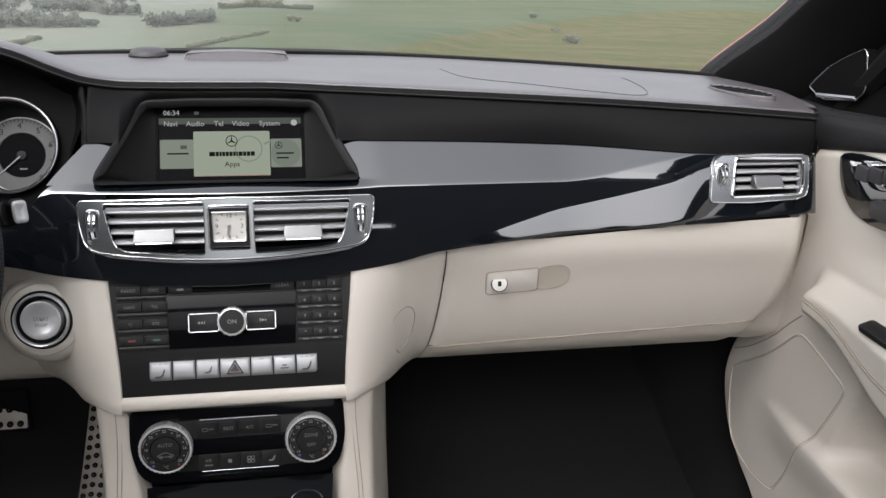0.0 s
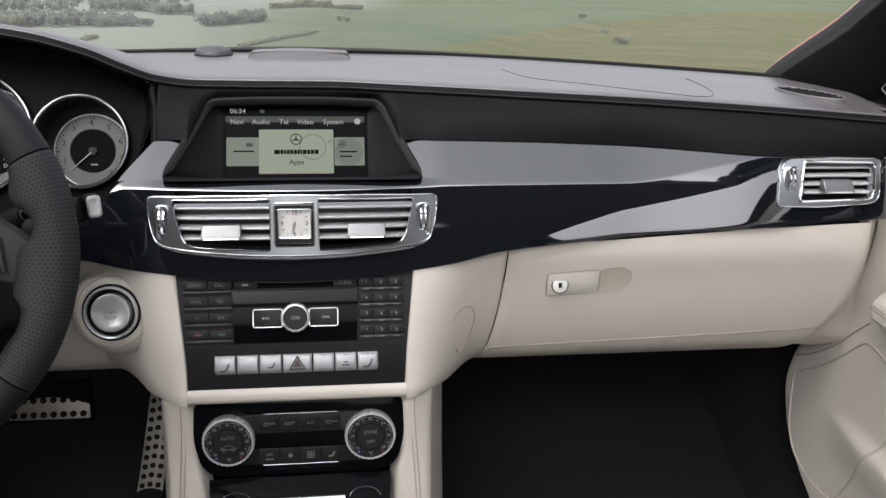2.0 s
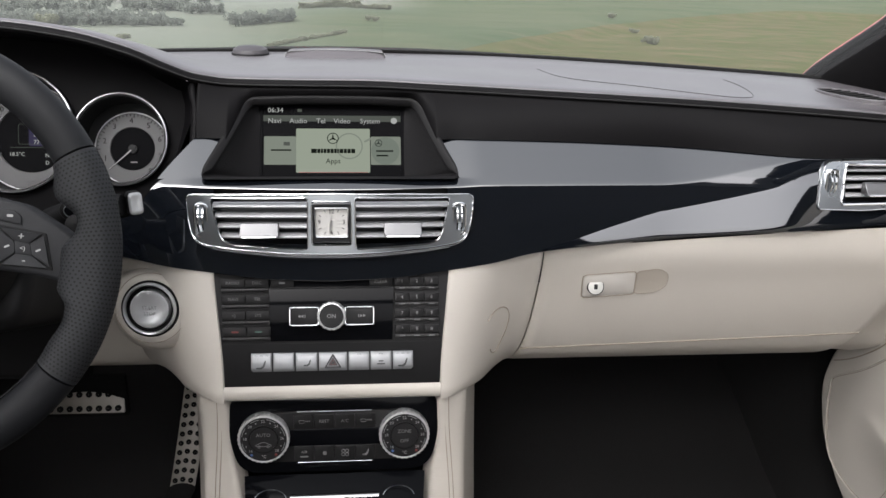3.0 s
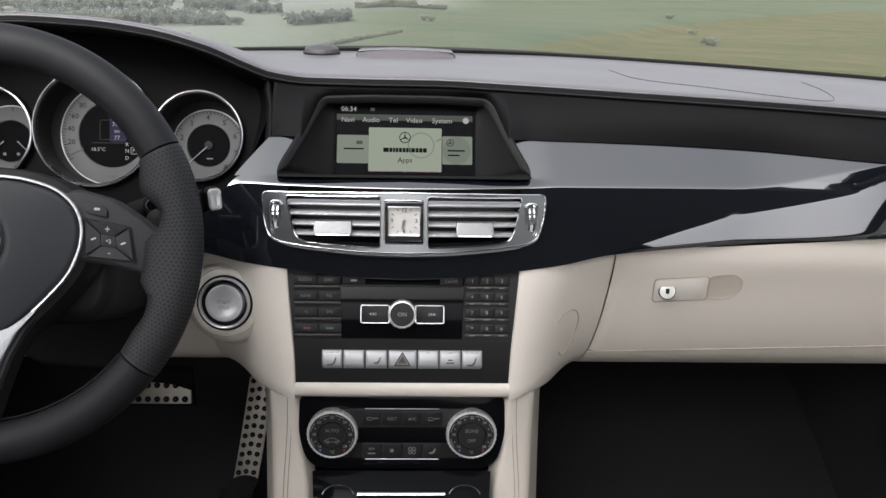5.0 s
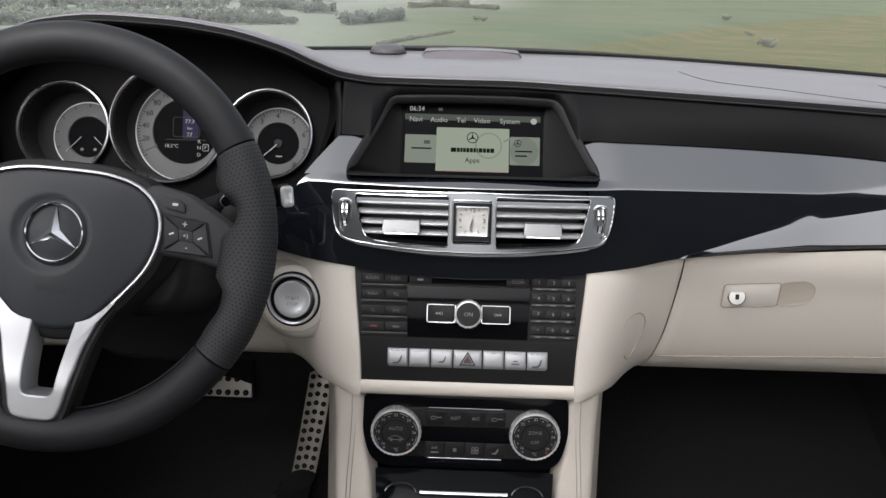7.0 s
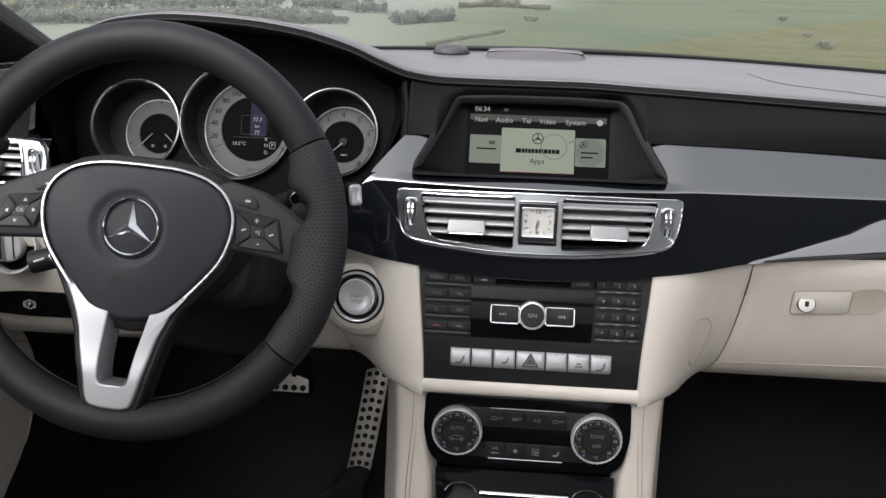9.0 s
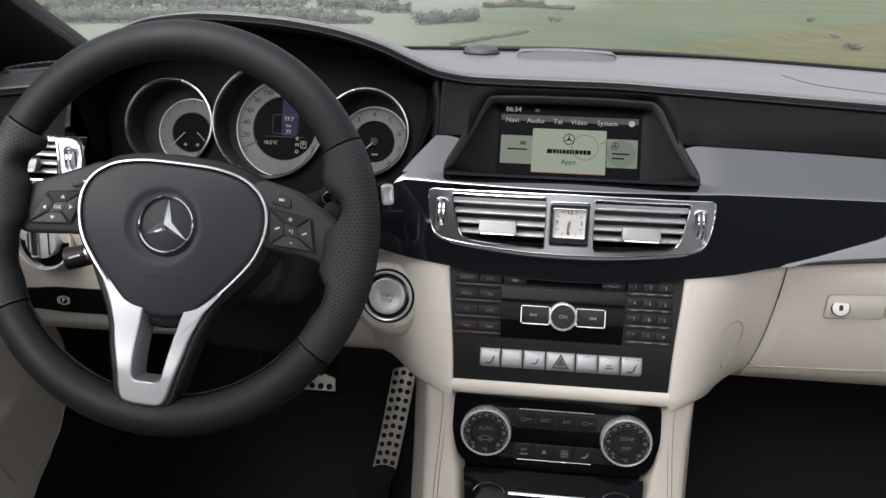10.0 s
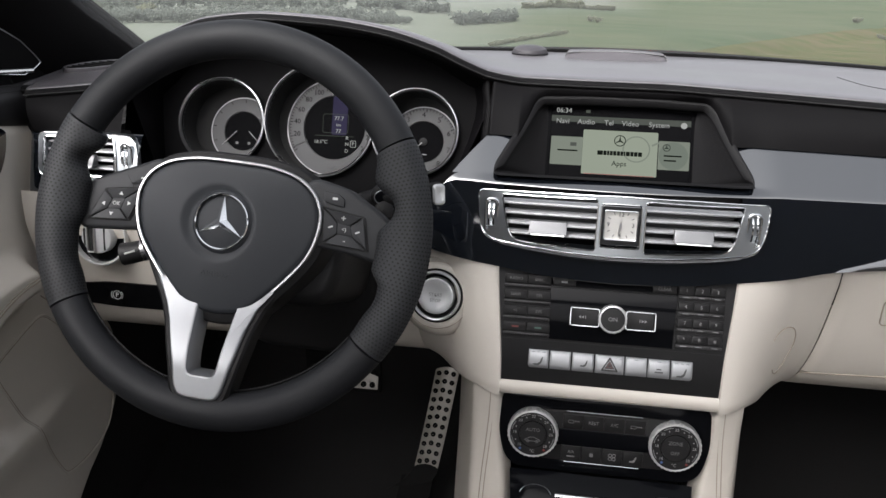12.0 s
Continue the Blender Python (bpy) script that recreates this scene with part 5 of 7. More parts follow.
for r_i in range(4):
    y = 0.0490 - 0.0168 * r_i
    for c_i in range(3):
        key(audio, rad, 0.0728 + 0.0156 * c_i, y, 0.0150, 0.0088, ("123", "456", "789", "*0#")[r_i][c_i], 0.0050, mark=MARK_DIM)
    part("key_ledge", prism(rad, rounded(0.0462, 0.0034, 0.0008, 2, 0.0884, y - 0.0072), 0.0, 0.0026, 0.0010), KEY_LEDGE, audio)
    for c_i in range(3):
        part("letter_bar", prism(rad, rounded(0.0062, 0.0012, 0.0003, 2, 0.0728 + 0.0156 * c_i, y - 0.0072), 0.0026, 0.0028), MARK_FAINT, audio)
# grooves round the key blocks and the slot cover
for x0, x1 in ((-0.0667, -0.0655), (0.0637, 0.0649)):
    part("groove", prism(rad, [(x0, -0.0130), (x1, -0.0130), (x1, 0.0545), (x0, 0.0545)], 0.0, 0.0009), DARK, audio)
part("groove", prism(rad, rounded(0.232, 0.0010, 0.0004, 2, 0.0, -0.0150), 0.0, 0.0004), DARK, audio)

# the round knob with its side keys
for sx in (-1, 1):
    xo = sx * 0.0285 - 0.0008
    part("knob_frame", frame_ring(rad, rounded(0.0308, 0.0200, 0.0022, 4, xo, 0.0140), rounded(0.0280, 0.0170, 0.0014, 4, xo, 0.0140), 0.001, 0.0125, 0.0009), CHROME, audio, "chrome key frame")
    k = part("side_key", prism(rad, rounded(0.0282, 0.0172, 0.0014, 3, xo, 0.0140), 0.001, 0.0112, 0.0008), KEY_PLASTIC, audio)
    cx = xo + 0.003 * sx
    part("key_mark", prism(rad, rounded(0.0007, 0.0034, 0.0003, 2, cx - 0.0038 * sx, 0.0140), 0.0112, 0.0114), MARK_DIM, k)
    for d in range(2):
        tip = [(cx + sx * (-0.0022 + 0.0030 * d), 0.0124), (cx + sx * (0.0004 + 0.0030 * d), 0.0140), (cx + sx * (-0.0022 + 0.0030 * d), 0.0156)]
        part("key_mark", prism(rad, tip[::sx], 0.0112, 0.0114), MARK_DIM, k)
km = rad @ Matrix.Translation((-0.0010, 0.0142, 0))
bm = bmesh.new()
rows = []
for r, z, kn in ((0.0142, 0.001, 0), (0.0148, 0.0040, 1), (0.0149, 0.0160, 1), (0.0146, 0.0178, 1), (0.0138, 0.0188, 0.5), (0.0126, 0.0190, 0), (0.0122, 0.0178, 0)):
    rows.append([km @ Vector(((r - kn * 0.0009 * max(0.0, math.cos(16 * 2 * math.pi * i / 128)) ** 6) * math.cos(2 * math.pi * i / 128), (r - kn * 0.0009 * max(0.0, math.cos(16 * 2 * math.pi * i / 128)) ** 6) * math.sin(2 * math.pi * i / 128), z)) for i in range(128)])
grid(rows, close=True, bm=bm)
knob = part("knob", bm, DIAL_RING, audio, "knurled chrome volume knob")
part("knob_cap", lathe(km, [(0.0124, 0.010), (0.0123, 0.0182), (0.009, 0.0184), (0.002, 0.0186)], 40, cap=True), KEY_PLASTIC, knob)
text_mesh("ON", 0.0060, km @ Matrix.Translation((0, 0, 0.0189)), MARK_DIM, knob)

# silver switch row: each key is creased along its middle and falls away above and below
SWITCHES = ((-0.0848, -0.0636), (-0.0622, -0.0404), (-0.0390, -0.0165), (-0.0151, 0.0145), (0.0159, 0.0377), (0.0389, 0.0610), (0.0624, 0.0837))
for i, (x0, x1) in enumerate(SWITCHES):
    rows = []
    for u in (0.0, 0.03, 0.10, 0.5, 0.90, 0.97, 1.0):
        edge = 0.0008 * (u in (0.0, 1.0)) + 0.0002 * (u in (0.03, 0.97))
        cut = 0.0026 * max(0.0, 1 - u / 0.10) ** 2 if i == 0 else 0.0026 * max(0.0, (u - 0.90) / 0.10) ** 2 if i == 6 else 0.0
        x = x0 + (x1 - x0) * u
        rows.append([rad @ Vector((x, y, z)) for y, z in ((-0.0440 + cut, 0.0), (-0.0438 + cut, 0.0028 - edge), (-0.0425 + cut * 0.6, 0.0041 - edge), (-0.0395, 0.0046 - edge), (-0.0352, 0.0049 - edge), (-0.0338, 0.0049 - edge), (-0.0290, 0.0046 - edge), (-0.0262, 0.0040 - edge), (-0.0248, 0.0026 - edge), (-0.0246, 0.0))])
    bm, vs = grid(rows)
    bm.faces.new(vs[0])
    bm.faces.new(vs[-1])
    k = part("silver_switch", bm, SILVER_KEY, audio, "silver toggle switch", 40)
    x = (x0 + x1) / 2
    if i in (0, 6):
        for d in (-1, 0, 1):
            part("lamp_mark", prism(rad, rounded(0.0034, 0.0011, 0.0003, 2, x + 0.0056 * d, -0.0272), 0.0034, 0.0042), MARK_DARK, k)
        part("seat_mark", prism(rad, soften([(x - 0.0055, -0.0408), (x + 0.0025, -0.0408), (x + 0.0052, -0.0320), (x + 0.0036, -0.0316), (x + 0.0010, -0.0388), (x - 0.0055, -0.0390)], 1), 0.0044, 0.0054), DIAL_FACE, k)
    if i in (4, 5):
        part("lamp_mark", prism(rad, rounded(0.0044, 0.0011, 0.0003, 2, x, -0.0272), 0.0034, 0.0042), MARK_DARK, k)
    if i == 2:
        part("switch_mark", prism(rad, soften([(x - 0.003, -0.0385), (x + 0.003, -0.0385), (x + 0.0050, -0.0318), (x + 0.0038, -0.0315), (x + 0.0016, -0.0368), (x - 0.003, -0.0370)], 1), 0.0044, 0.0053), DIAL_FACE, k)
    if i == 5:
        for py, w in ((-0.0345, 0.0050), (-0.0375, 0.0085)):
            part("switch_mark", prism(rad, rounded(w, 0.0014, 0.0005, 2, x, py), 0.0044, 0.0053), DIAL_FACE, k)
    if i == 3:
        tri = lambda s: [(x - s, -0.0352 - s * 0.62), (x + s, -0.0352 - s * 0.62), (x, -0.0352 + s * 1.05)]
        part("hazard_triangle", prism(rad, fillet(tri(0.0092), 0.0016), 0.0036, 0.0056), MARK_DARK, k, "dark hazard warning triangle")
        part("hazard_triangle", frame_ring(rad, tri(0.0062), tri(0.0052), 0.0054, 0.0060, 0.0001), MARK_DIM, k)
        part("hazard_triangle", frame_ring(rad, tri(0.0036), tri(0.0022), 0.0054, 0.0060, 0.0001), HAZARD_RED, k)

ledge = thing("console_ledge", (0, -0.07, 0.75), "beige leather roll below the audio controls", "console trim", kind="structure")
rows = []
for x in steps(-0.1140, 0.1130, 40):
    rows.append([(x, -0.0715 + dy, 0.7557 + dz) for dy, dz in ((0.03, 0.007), (0.004, 0.0078), (-0.002, 0.0065), (-0.0045, 0.002), (-0.005, -0.004), (-0.003, -0.0078), (0.002, -0.0092), (0.03, -0.0092))])
bm, vs = grid(rows)
bm.faces.new(vs[0])
bm.faces.new(vs[-1])
part("roll", bm, BEIGE, ledge, "", 50)

# ---- climate controls ----
clim = tilted(0, -0.0655, 0.6965, 9)
climate = thing("climate_control_panel", (0, -0.06, 0.65), "glossy black climate control panel with two chrome-ringed dials", "control panel")
out = fillet([(-0.1115, 0.044), (-0.113, 0.0), (-0.106, -0.030), (-0.092, -0.0415), (0.092, -0.0415), (0.106, -0.030), (0.113, 0.0), (0.1115, 0.044)], 0.012)
part("panel", prism(clim, out, -0.02, 0.0, 0.002), TRAY_GLOSS, climate, "glossy black lacquered panel")
part("key_field", prism(clim, rounded(0.150, 0.0570, 0.003, 3, 0, 0.0010), 0.0, 0.0025, 0.0008), KEY_PLASTIC, climate)
part("small_display", prism(clim, rounded(0.104, 0.0185, 0.002, 3, 0, 0.0002), 0.0025, 0.0031, 0.0004), TRAY_GLOSS, climate, "dark climate display strip")
for y in (0.0300, -0.0282):
    part("chrome_line", sweep([clim @ Vector((x, y, 0.003)) for x in steps(-0.040, 0.040, 16)], 0.0004, 6), VENT_FRAME, climate, "thin chrome line")
for i, body in enumerate(("", "REST", "A/C", "")):
    key(climate, clim, -0.0330 + 0.0220 * i, 0.0188, 0.0212, 0.0160, body, 0.0050, lift=0.0040, mark=MARK_FAINT)
for i, body in enumerate(("AIR", "", "", "")):
    k = key(climate, clim, -0.0330 + 0.0220 * i, -0.0178, 0.0212, 0.0172, "", lift=0.0040)
    if body:
        text_mesh(body, 0.0045, clim @ Matrix.Translation((-0.0330, -0.0160, 0.0043)), MARK_FAINT, k)
        part("letter_bar", prism(clim, rounded(0.0085, 0.0014, 0.0004, 2, -0.0330, -0.0212), 0.004, 0.0043), MARK_FAINT, k)
for x, y in ((-0.0330, 0.0188), (0.0330, 0.0188)):
    part("key_mark", frame_ring(clim, rounded(0.0060, 0.0036, 0.0010, 3, x - 0.002, y), rounded(0.0050, 0.0026, 0.0006, 3, x - 0.002, y), 0.004, 0.0043, 0.00005), MARK_FAINT, climate)
    for k in range(3):
        part("key_mark", prism(clim, rounded(0.0012, 0.0014, 0.0003, 2, x + 0.0026 + 0.0018 * k, y + 0.0006), 0.004, 0.0043), MARK_FAINT, climate)
part("key_mark", prism(clim, rounded(0.004, 0.004, 0.001, 2, -0.0110, -0.0178), 0.004, 0.0043), MARK_FAINT, climate)
for dx in (-0.002, 0.002):
    for dy in (-0.002, 0.002):
        part("fan_mark", frame_ring(clim, circle(0.0021, 16, 0.0110 + dx, -0.0178 + dy), circle(0.0014, 16, 0.0110 + dx, -0.0178 + dy), 0.004, 0.0043, 0.00005), MARK_FAINT, climate)
part("key_mark", prism(clim, soften([(0.0295, -0.0215), (0.0350, -0.0215), (0.0372, -0.0150), (0.0355, -0.0150), (0.0335, -0.0195), (0.0295, -0.0198)], 1), 0.004, 0.0043), MARK_FAINT, climate)
for sx, words in ((-1, ("AUTO", "")), (1, ("ZONE", "OFF"))):
    dm = clim @ Matrix.Translation((sx * 0.0750, 0.0035, 0.0))
    bm = bmesh.new()
    rows = []
    for r, z, kn in ((0.0268, 0.0, 0), (0.0271, 0.0060, 1), (0.0270, 0.0112, 1), (0.0263, 0.0126, 1), (0.0250, 0.0128, 0), (0.0243, 0.0118, 0)):
        rows.append([dm @ Vector(((r + kn * 0.0006 * max(-0.3, math.cos(34 * a))) * math.cos(a), (r + kn * 0.0006 * max(-0.3, math.cos(34 * a))) * math.sin(a), z)) for a in [2 * math.pi * i / 168 for i in range(168)]])
    grid(rows, close=True, bm=bm)
    dial = part("dial", bm, DIAL_RING, climate, "knurled chrome temperature dial")
    part("dial_face", lathe(dm, [(0.0246, 0.010), (0.0245, 0.0122), (0.0158, 0.0126), (0.0150, 0.0112), (0.0146, 0.0112), (0.0142, 0.0128), (0.003, 0.0131)], 56, cap=True), KEY_PLASTIC, dial)
    part("divider", prism(dm, rounded(0.028, 0.0007, 0.0003, 2), 0.0128, 0.0133), DARK, dial)
    for k_i, n in enumerate(("16", "18", "20", "22", "24", "26", "28")):
        a = radians(225 - 45 * k_i)
        text_mesh(n, 0.0044, dm @ Matrix.Translation((0.0195 * math.cos(a), 0.0195 * math.sin(a) + 0.001, 0.0127)), MARK_DIM, dial, "numeral")
        if k_i < 6:
            a2 = a - radians(22.5)
            part("dot", prism(dm, circle(0.0007, 10, 0.0197 * math.cos(a2), 0.0197 * math.sin(a2)), 0.0124, 0.0128), MARK_DIM, dial)
            part("scale_arc", sweep([dm @ Vector((0.0228 * math.cos(a2 + radians(w)), 0.0228 * math.sin(a2 + radians(w)), 0.0126)) for w in steps(-13, 13, 6)], 0.00035, 4), MARK_DIM, dial)
    text_mesh("\u00b0C", 0.0048, dm @ Matrix.Translation((0, -0.0195, 0.0127)), MARK_DIM, dial)
    part("dot", prism(dm, circle(0.0014, 12, -0.0128, -0.0172), 0.0124, 0.0128), BLUE_PRINT, dial, "blue cold mark")
    part("dot", prism(dm, circle(0.0014, 12, 0.0128, -0.0172), 0.0124, 0.0128), RED_PRINT, dial, "red warm mark")
    text_mesh(words[0], 0.0054, dm @ Matrix.Translation((0, 0.0052, 0.0133)), MARK_FAINT, dial)
    if words[1]:
        text_mesh(words[1], 0.0054, dm @ Matrix.Translation((0, -0.0058, 0.0133)), MARK_FAINT, dial)
    else:
        car = soften([(-0.0085, -0.0078), (0.0085, -0.0078), (0.0082, -0.0056), (0.0050, -0.0046), (0.0022, -0.0026), (-0.0030, -0.0028), (-0.0060, -0.0050), (-0.0085, -0.0056)], 2)
        part("car_mark", frame_ring(dm, car, shrink(car, 0.0006), 0.013, 0.0133, 0.00005), MARK_FAINT, dial)
        for cx in (-0.0048, 0.0048):
            part("car_mark", frame_ring(dm, circle(0.0016, 16, cx, -0.0078), circle(0.0010, 16, cx, -0.0078), 0.013, 0.0133, 0.00005), MARK_FAINT, dial)

# ---- tray below the climate panel ----
tray = thing("console_tray", (0, -0.11, 0.60), "glossy black console tray cover with a chrome strip", "console tray")
rows = []
for s in steps(0, 1, 14):
    y = -0.078 - 0.085 * s
    z = 0.657 - 0.075 * s + 0.010 * math.sin(math.pi * s)
    hw = 0.098 - 0.010 * s
    rows.append([(hw * u, y + 0.006 * u * u, z - 0.004 * u ** 4) for u in steps(-1, 1, 25)])
part("cover", shell(rows, 0.01, (0, 0.3, -1)), TRAY_GLOSS, tray, "glossy black cover", 50)
part("chrome_strip", sweep([(x, -0.1015 + 0.06 * x * x, 0.6454) for x in steps(-0.047, 0.047, 24)], 0.0046, 10, flat=0.55), CHROME, tray, "bright chrome strip")
for sx in (-1, 1):
    part("recess_line", sweep([(sx * 0.068 + 0.017 * math.cos(a), -0.104 + 0.010 * math.sin(a), 0.6430 + 0.0075 * math.sin(a)) for a in steps(0.2, math.pi - 0.2, 20)], 0.0005, 5), VENT_FRAME, tray)


# ---- instrument cluster ----
GL = 19.8


def gauge_y(z):
    return 0.115 + (z - 0.98) * 0.36


cluster = thing("instrument_cluster", (-0.38, 0.12, 0.92), "three chrome-ringed instruments under a black leather hood", "instrument cluster")
front = [(-0.200, 0.046, 0.917), (-0.182, 0.060, 0.946), (-0.166, 0.073, 0.980), (-0.156, 0.083, 1.005), (-0.152, 0.095, 1.025), (-0.153, 0.106, 1.041)]
front += [(x, SEAM_Y(x) + 0.004, SEAM_Z(x) - 0.0045) for x in steps(-0.165, -0.572, 44)]
front += [(-0.574, 0.058, 1.030), (-0.564, 0.056, 1.0), (-0.548, 0.052, 0.95), (-0.540, 0.046, 0.917)]
rear = [(-0.206, 0.912), (-0.190, 0.940), (-0.178, 0.972), (-0.171, 1.0), (-0.170, 1.018), (-0.174, 1.034)]
rear += [(-0.182 + (x + 0.165) * 0.90, SEAM_Z(x) - 0.022) for x in steps(-0.165, -0.572, 44)]
rear += [(-0.566, 1.01), (-0.564, 0.985), (-0.560, 0.95), (-0.556, 0.912)]
rows = [[(p[0], p[1] - 0.001, p[2] + 0.003) for p in front], front]
for s in (0.12, 0.4, 0.7, 1.0):
    rows.append([(f[0] + (r[0] - f[0]) * s, f[1] + (gauge_y(r[1]) + 0.002 - f[1]) * s, f[2] + (r[1] - f[2]) * s - 0.006 * math.sin(math.pi * min(1, s * 1.3)) * 0.3) for f, r in zip(front, rear)])
part("hood_lining", grid(rows)[0], HOOD_BLACK, cluster, "matt black hood lining", 60)
rows = []
for z in steps(0.955, 1.0500, 30):
    y = 0.0655 + (z - 0.9976) * 0.60
    k = 0.004 * smooth(1.020, 1.0445, z)
    rows.append([(-0.1476 - k, y + 0.010, z), (-0.1480 - k, y + 0.0045, z), (-0.1500 - k, y + 0.0030, z), (-0.1530 - k, y + 0.0042, z), (-0.1555 - k, y + 0.0080, z), (-0.1570 - k, y + 0.0150, z), (-0.160 - k, y + 0.030, z), (-0.150, y + 0.060, z)])
part("hood_edge", grid(rows)[0], FASCIA_SHADED_LEATHER, cluster, "rounded charcoal edge of the hood", 60)
# centre, ring radius, offset and radius of the scale, share of its open middle
GAUGES = ((-0.4845, 0.9815, 0.0545, 0.0150, -0.0060, 0.0420, 0.585), (-0.3600, 0.9895, 0.0685, 0.0095, -0.0045, 0.0605, 0.65), (-0.2415, 0.9812, 0.0520, 0.0050, -0.0072, 0.0427, 0.59))
bm = bmesh.new()
border = [(x, 0.905) for x in steps(-0.165, -0.615, 46)] + [(x, max(0.93, SEAM_Z(x) - 0.016)) for x in steps(-0.615, -0.165, 46)]
for loop in [border] + [[(cx + (r + 0.0002) * math.cos(2 * math.pi * i / 72), cz + (r + 0.0002) * math.cos(radians(GL)) * math.sin(2 * math.pi * i / 72)) for i in range(72)] for cx, cz, r, *_ in GAUGES]:
    vs = [bm.verts.new((x, gauge_y(z) + 0.003, z)) for x, z in loop]
    for a, b in zip(vs, vs[1:] + vs[:1]):
        bm.edges.new((a, b))
bmesh.ops.triangle_fill(bm, use_beauty=True, use_dissolve=False, edges=bm.edges[:])
part("panel", bm, HOOD_BLACK, cluster, "black instrument panel", 60)
SPEED = [(str(20 * i), 210 - 18.5 * i) for i in range(1, 14)]
TACHO = [(str(i), 200 - 36 * (i - 1)) for i in range(1, 9)]
for gi, (cx, cz, r, dx, dy, rd, open_share) in enumerate(GAUGES):
    gm = tilted(cx, gauge_y(cz), cz, GL)
    ring = part("chrome_ring", lathe(gm, [(r - 0.001, -0.004), (r + 0.0012, 0.004), (r + 0.0008, 0.0065), (r - 0.0006, 0.007), (r - 0.002, 0.005), (r - 0.0028, 0.0)], 80), SATIN, cluster, "satin chrome instrument ring")
    part("collar", lathe(gm, [(r + 0.0008, 0.003), (r + 0.0020, 0.0), (r + 0.0024, -0.004)], 80), BLACK_PLASTIC, ring)
    part("tube", lathe(gm, [(r - 0.0026, 0.004), (r - 0.0032, -0.012), (r - 0.0045, -0.034), (0.004, -0.0345)], 64), DARK, ring, flip=False)
    dm = gm @ Matrix.Translation((dx, dy, -0.0335))
    face = part("dial_face", frame_ring(dm, circle(rd, 80), circle(rd * open_share, 80), 0.0, 0.0030, 0.0008), DIAL_FACE, cluster, "silver instrument scale")
    part("dial_centre", prism(dm, circle(rd * open_share + 0.001, 64), 0.0, 0.0012), SCREEN_OFF, face)
    part("face_rim", sweep([dm @ Vector((rd * math.cos(2 * math.pi * i / 72), rd * math.sin(2 * math.pi * i / 72), 0.003)) for i in range(72)], 0.0007, 5, closed=True), SLAT, face)
    marks = SPEED if gi == 1 else TACHO if gi == 2 else []
    for body, ang in marks:
        a = radians(ang)
        text_mesh(body, 0.0088 if gi == 1 else 0.0092, dm @ Matrix.Translation((rd * (0.48 + open_share / 2) * math.cos(a), rd * (0.48 + open_share / 2) * math.sin(a), 0.0032)), SCREEN_INK, face, "numeral")
    n = 66 if gi == 1 else 40
    for i in range(n):
        a = radians(212 - 244 * i / (n - 1)) if gi else radians(200 - 220 * i / (n - 1))
        if gi == 0 and i % 5:
            continue
        ln = 0.0045 if i % 5 == 0 else 0.0025
        m = dm @ pose(0, 0, 0, 0, 0, math.degrees(a) - 90) @ Matrix.Translation((0, rd * 0.965 - ln / 2, 0.0030))
        part("tick", prism(m, rounded(0.0009, ln, 0.0002, 1), 0, 0.0002), SCREEN_INK, face)
    if gi == 1:
        scm = dm @ Matrix.Translation((0, 0, 0.0014))
        # the violet strip puts a reflection on the trip display in as glow
        part("display", prism(scm, rounded(0.0195, 0.050, 0.002, 2, 0.006, 0.0165), 0, 0.0002), LCD_BLUE_SHEEN, face, "violet-blue trip display")
        part("display_frame", frame_ring(scm, rounded(0.0330, 0.0240, 0.0025, 3, 0.001, 0.0055), rounded(0.0320, 0.0230, 0.0022, 3, 0.001, 0.0055), 0.0002, 0.0004, 0.00005), SCREEN_BAR, face)
        text_mesh("77.7", 0.0070, scm @ Matrix.Translation((0.005, 0.012, 0.0004)), SCREEN_TEXT, face)
        text_mesh("km", 0.0050, scm @ Matrix.Translation((0.005, 0.004, 0.0004)), SCREEN_TEXT, face)
        text_mesh("77", 0.0070, scm @ Matrix.Translation((0.005, -0.004, 0.0004)), SCREEN_TEXT, face)
        text_mesh("18.5\u00b0C", 0.0062, scm @ Matrix.Translation((-0.017, -0.018, 0.0004)), SCREEN_TEXT, face)
        for b, y in (("R", -0.012), ("N", -0.0195), ("P", -0.019), ("D", -0.028)):
            text_mesh(b, 0.0062, scm @ Matrix.Translation((0.025 if b == "P" else 0.017, y, 0.0004)), SCREEN_TEXT, face)
        part("gear_box", frame_ring(scm, rounded(0.0075, 0.0085, 0.001, 2, 0.025, -0.019), rounded(0.0063, 0.0073, 0.0008, 2, 0.025, -0.019), 0.0002, 0.0004, 0.00005), SCREEN_TEXT, face)
        part("divider", prism(scm, rounded(0.050, 0.0006, 0.0002, 1, 0, -0.010), 0.0, 0.0003), SCREEN_BAR, face)
        text_mesh("km/h", 0.0052, dm @ Matrix.Translation((0, -rd * 0.82, 0.0032)), MARK_DARK, face)
        ptr = dm @ pose(0, 0, 0, 0, 0, 207 - 90)
        part("needle", prism(ptr, [(-0.0006, rd * 0.62), (0.0006, rd * 0.62), (0.0003, rd * 0.97), (-0.0003, rd * 0.97)], 0.0032, 0.0040), MARK_DARK, face)
    if gi == 2:
        ptr = dm @ pose(0, 0, 0, 0, 0, 222 - 90)
        part("needle", prism(ptr, [(-0.0006, 0.002), (0.0006, 0.002), (0.0003, rd * 0.84), (-0.0003, rd * 0.84)], 0.0036, 0.0044), MARK_DIM, face, "thin pale needle")
        part("needle_hub", lathe(dm, [(0.005, 0.001), (0.005, 0.004), (0.001, 0.0045)], 24, cap=True), BLACK_PLASTIC, face)
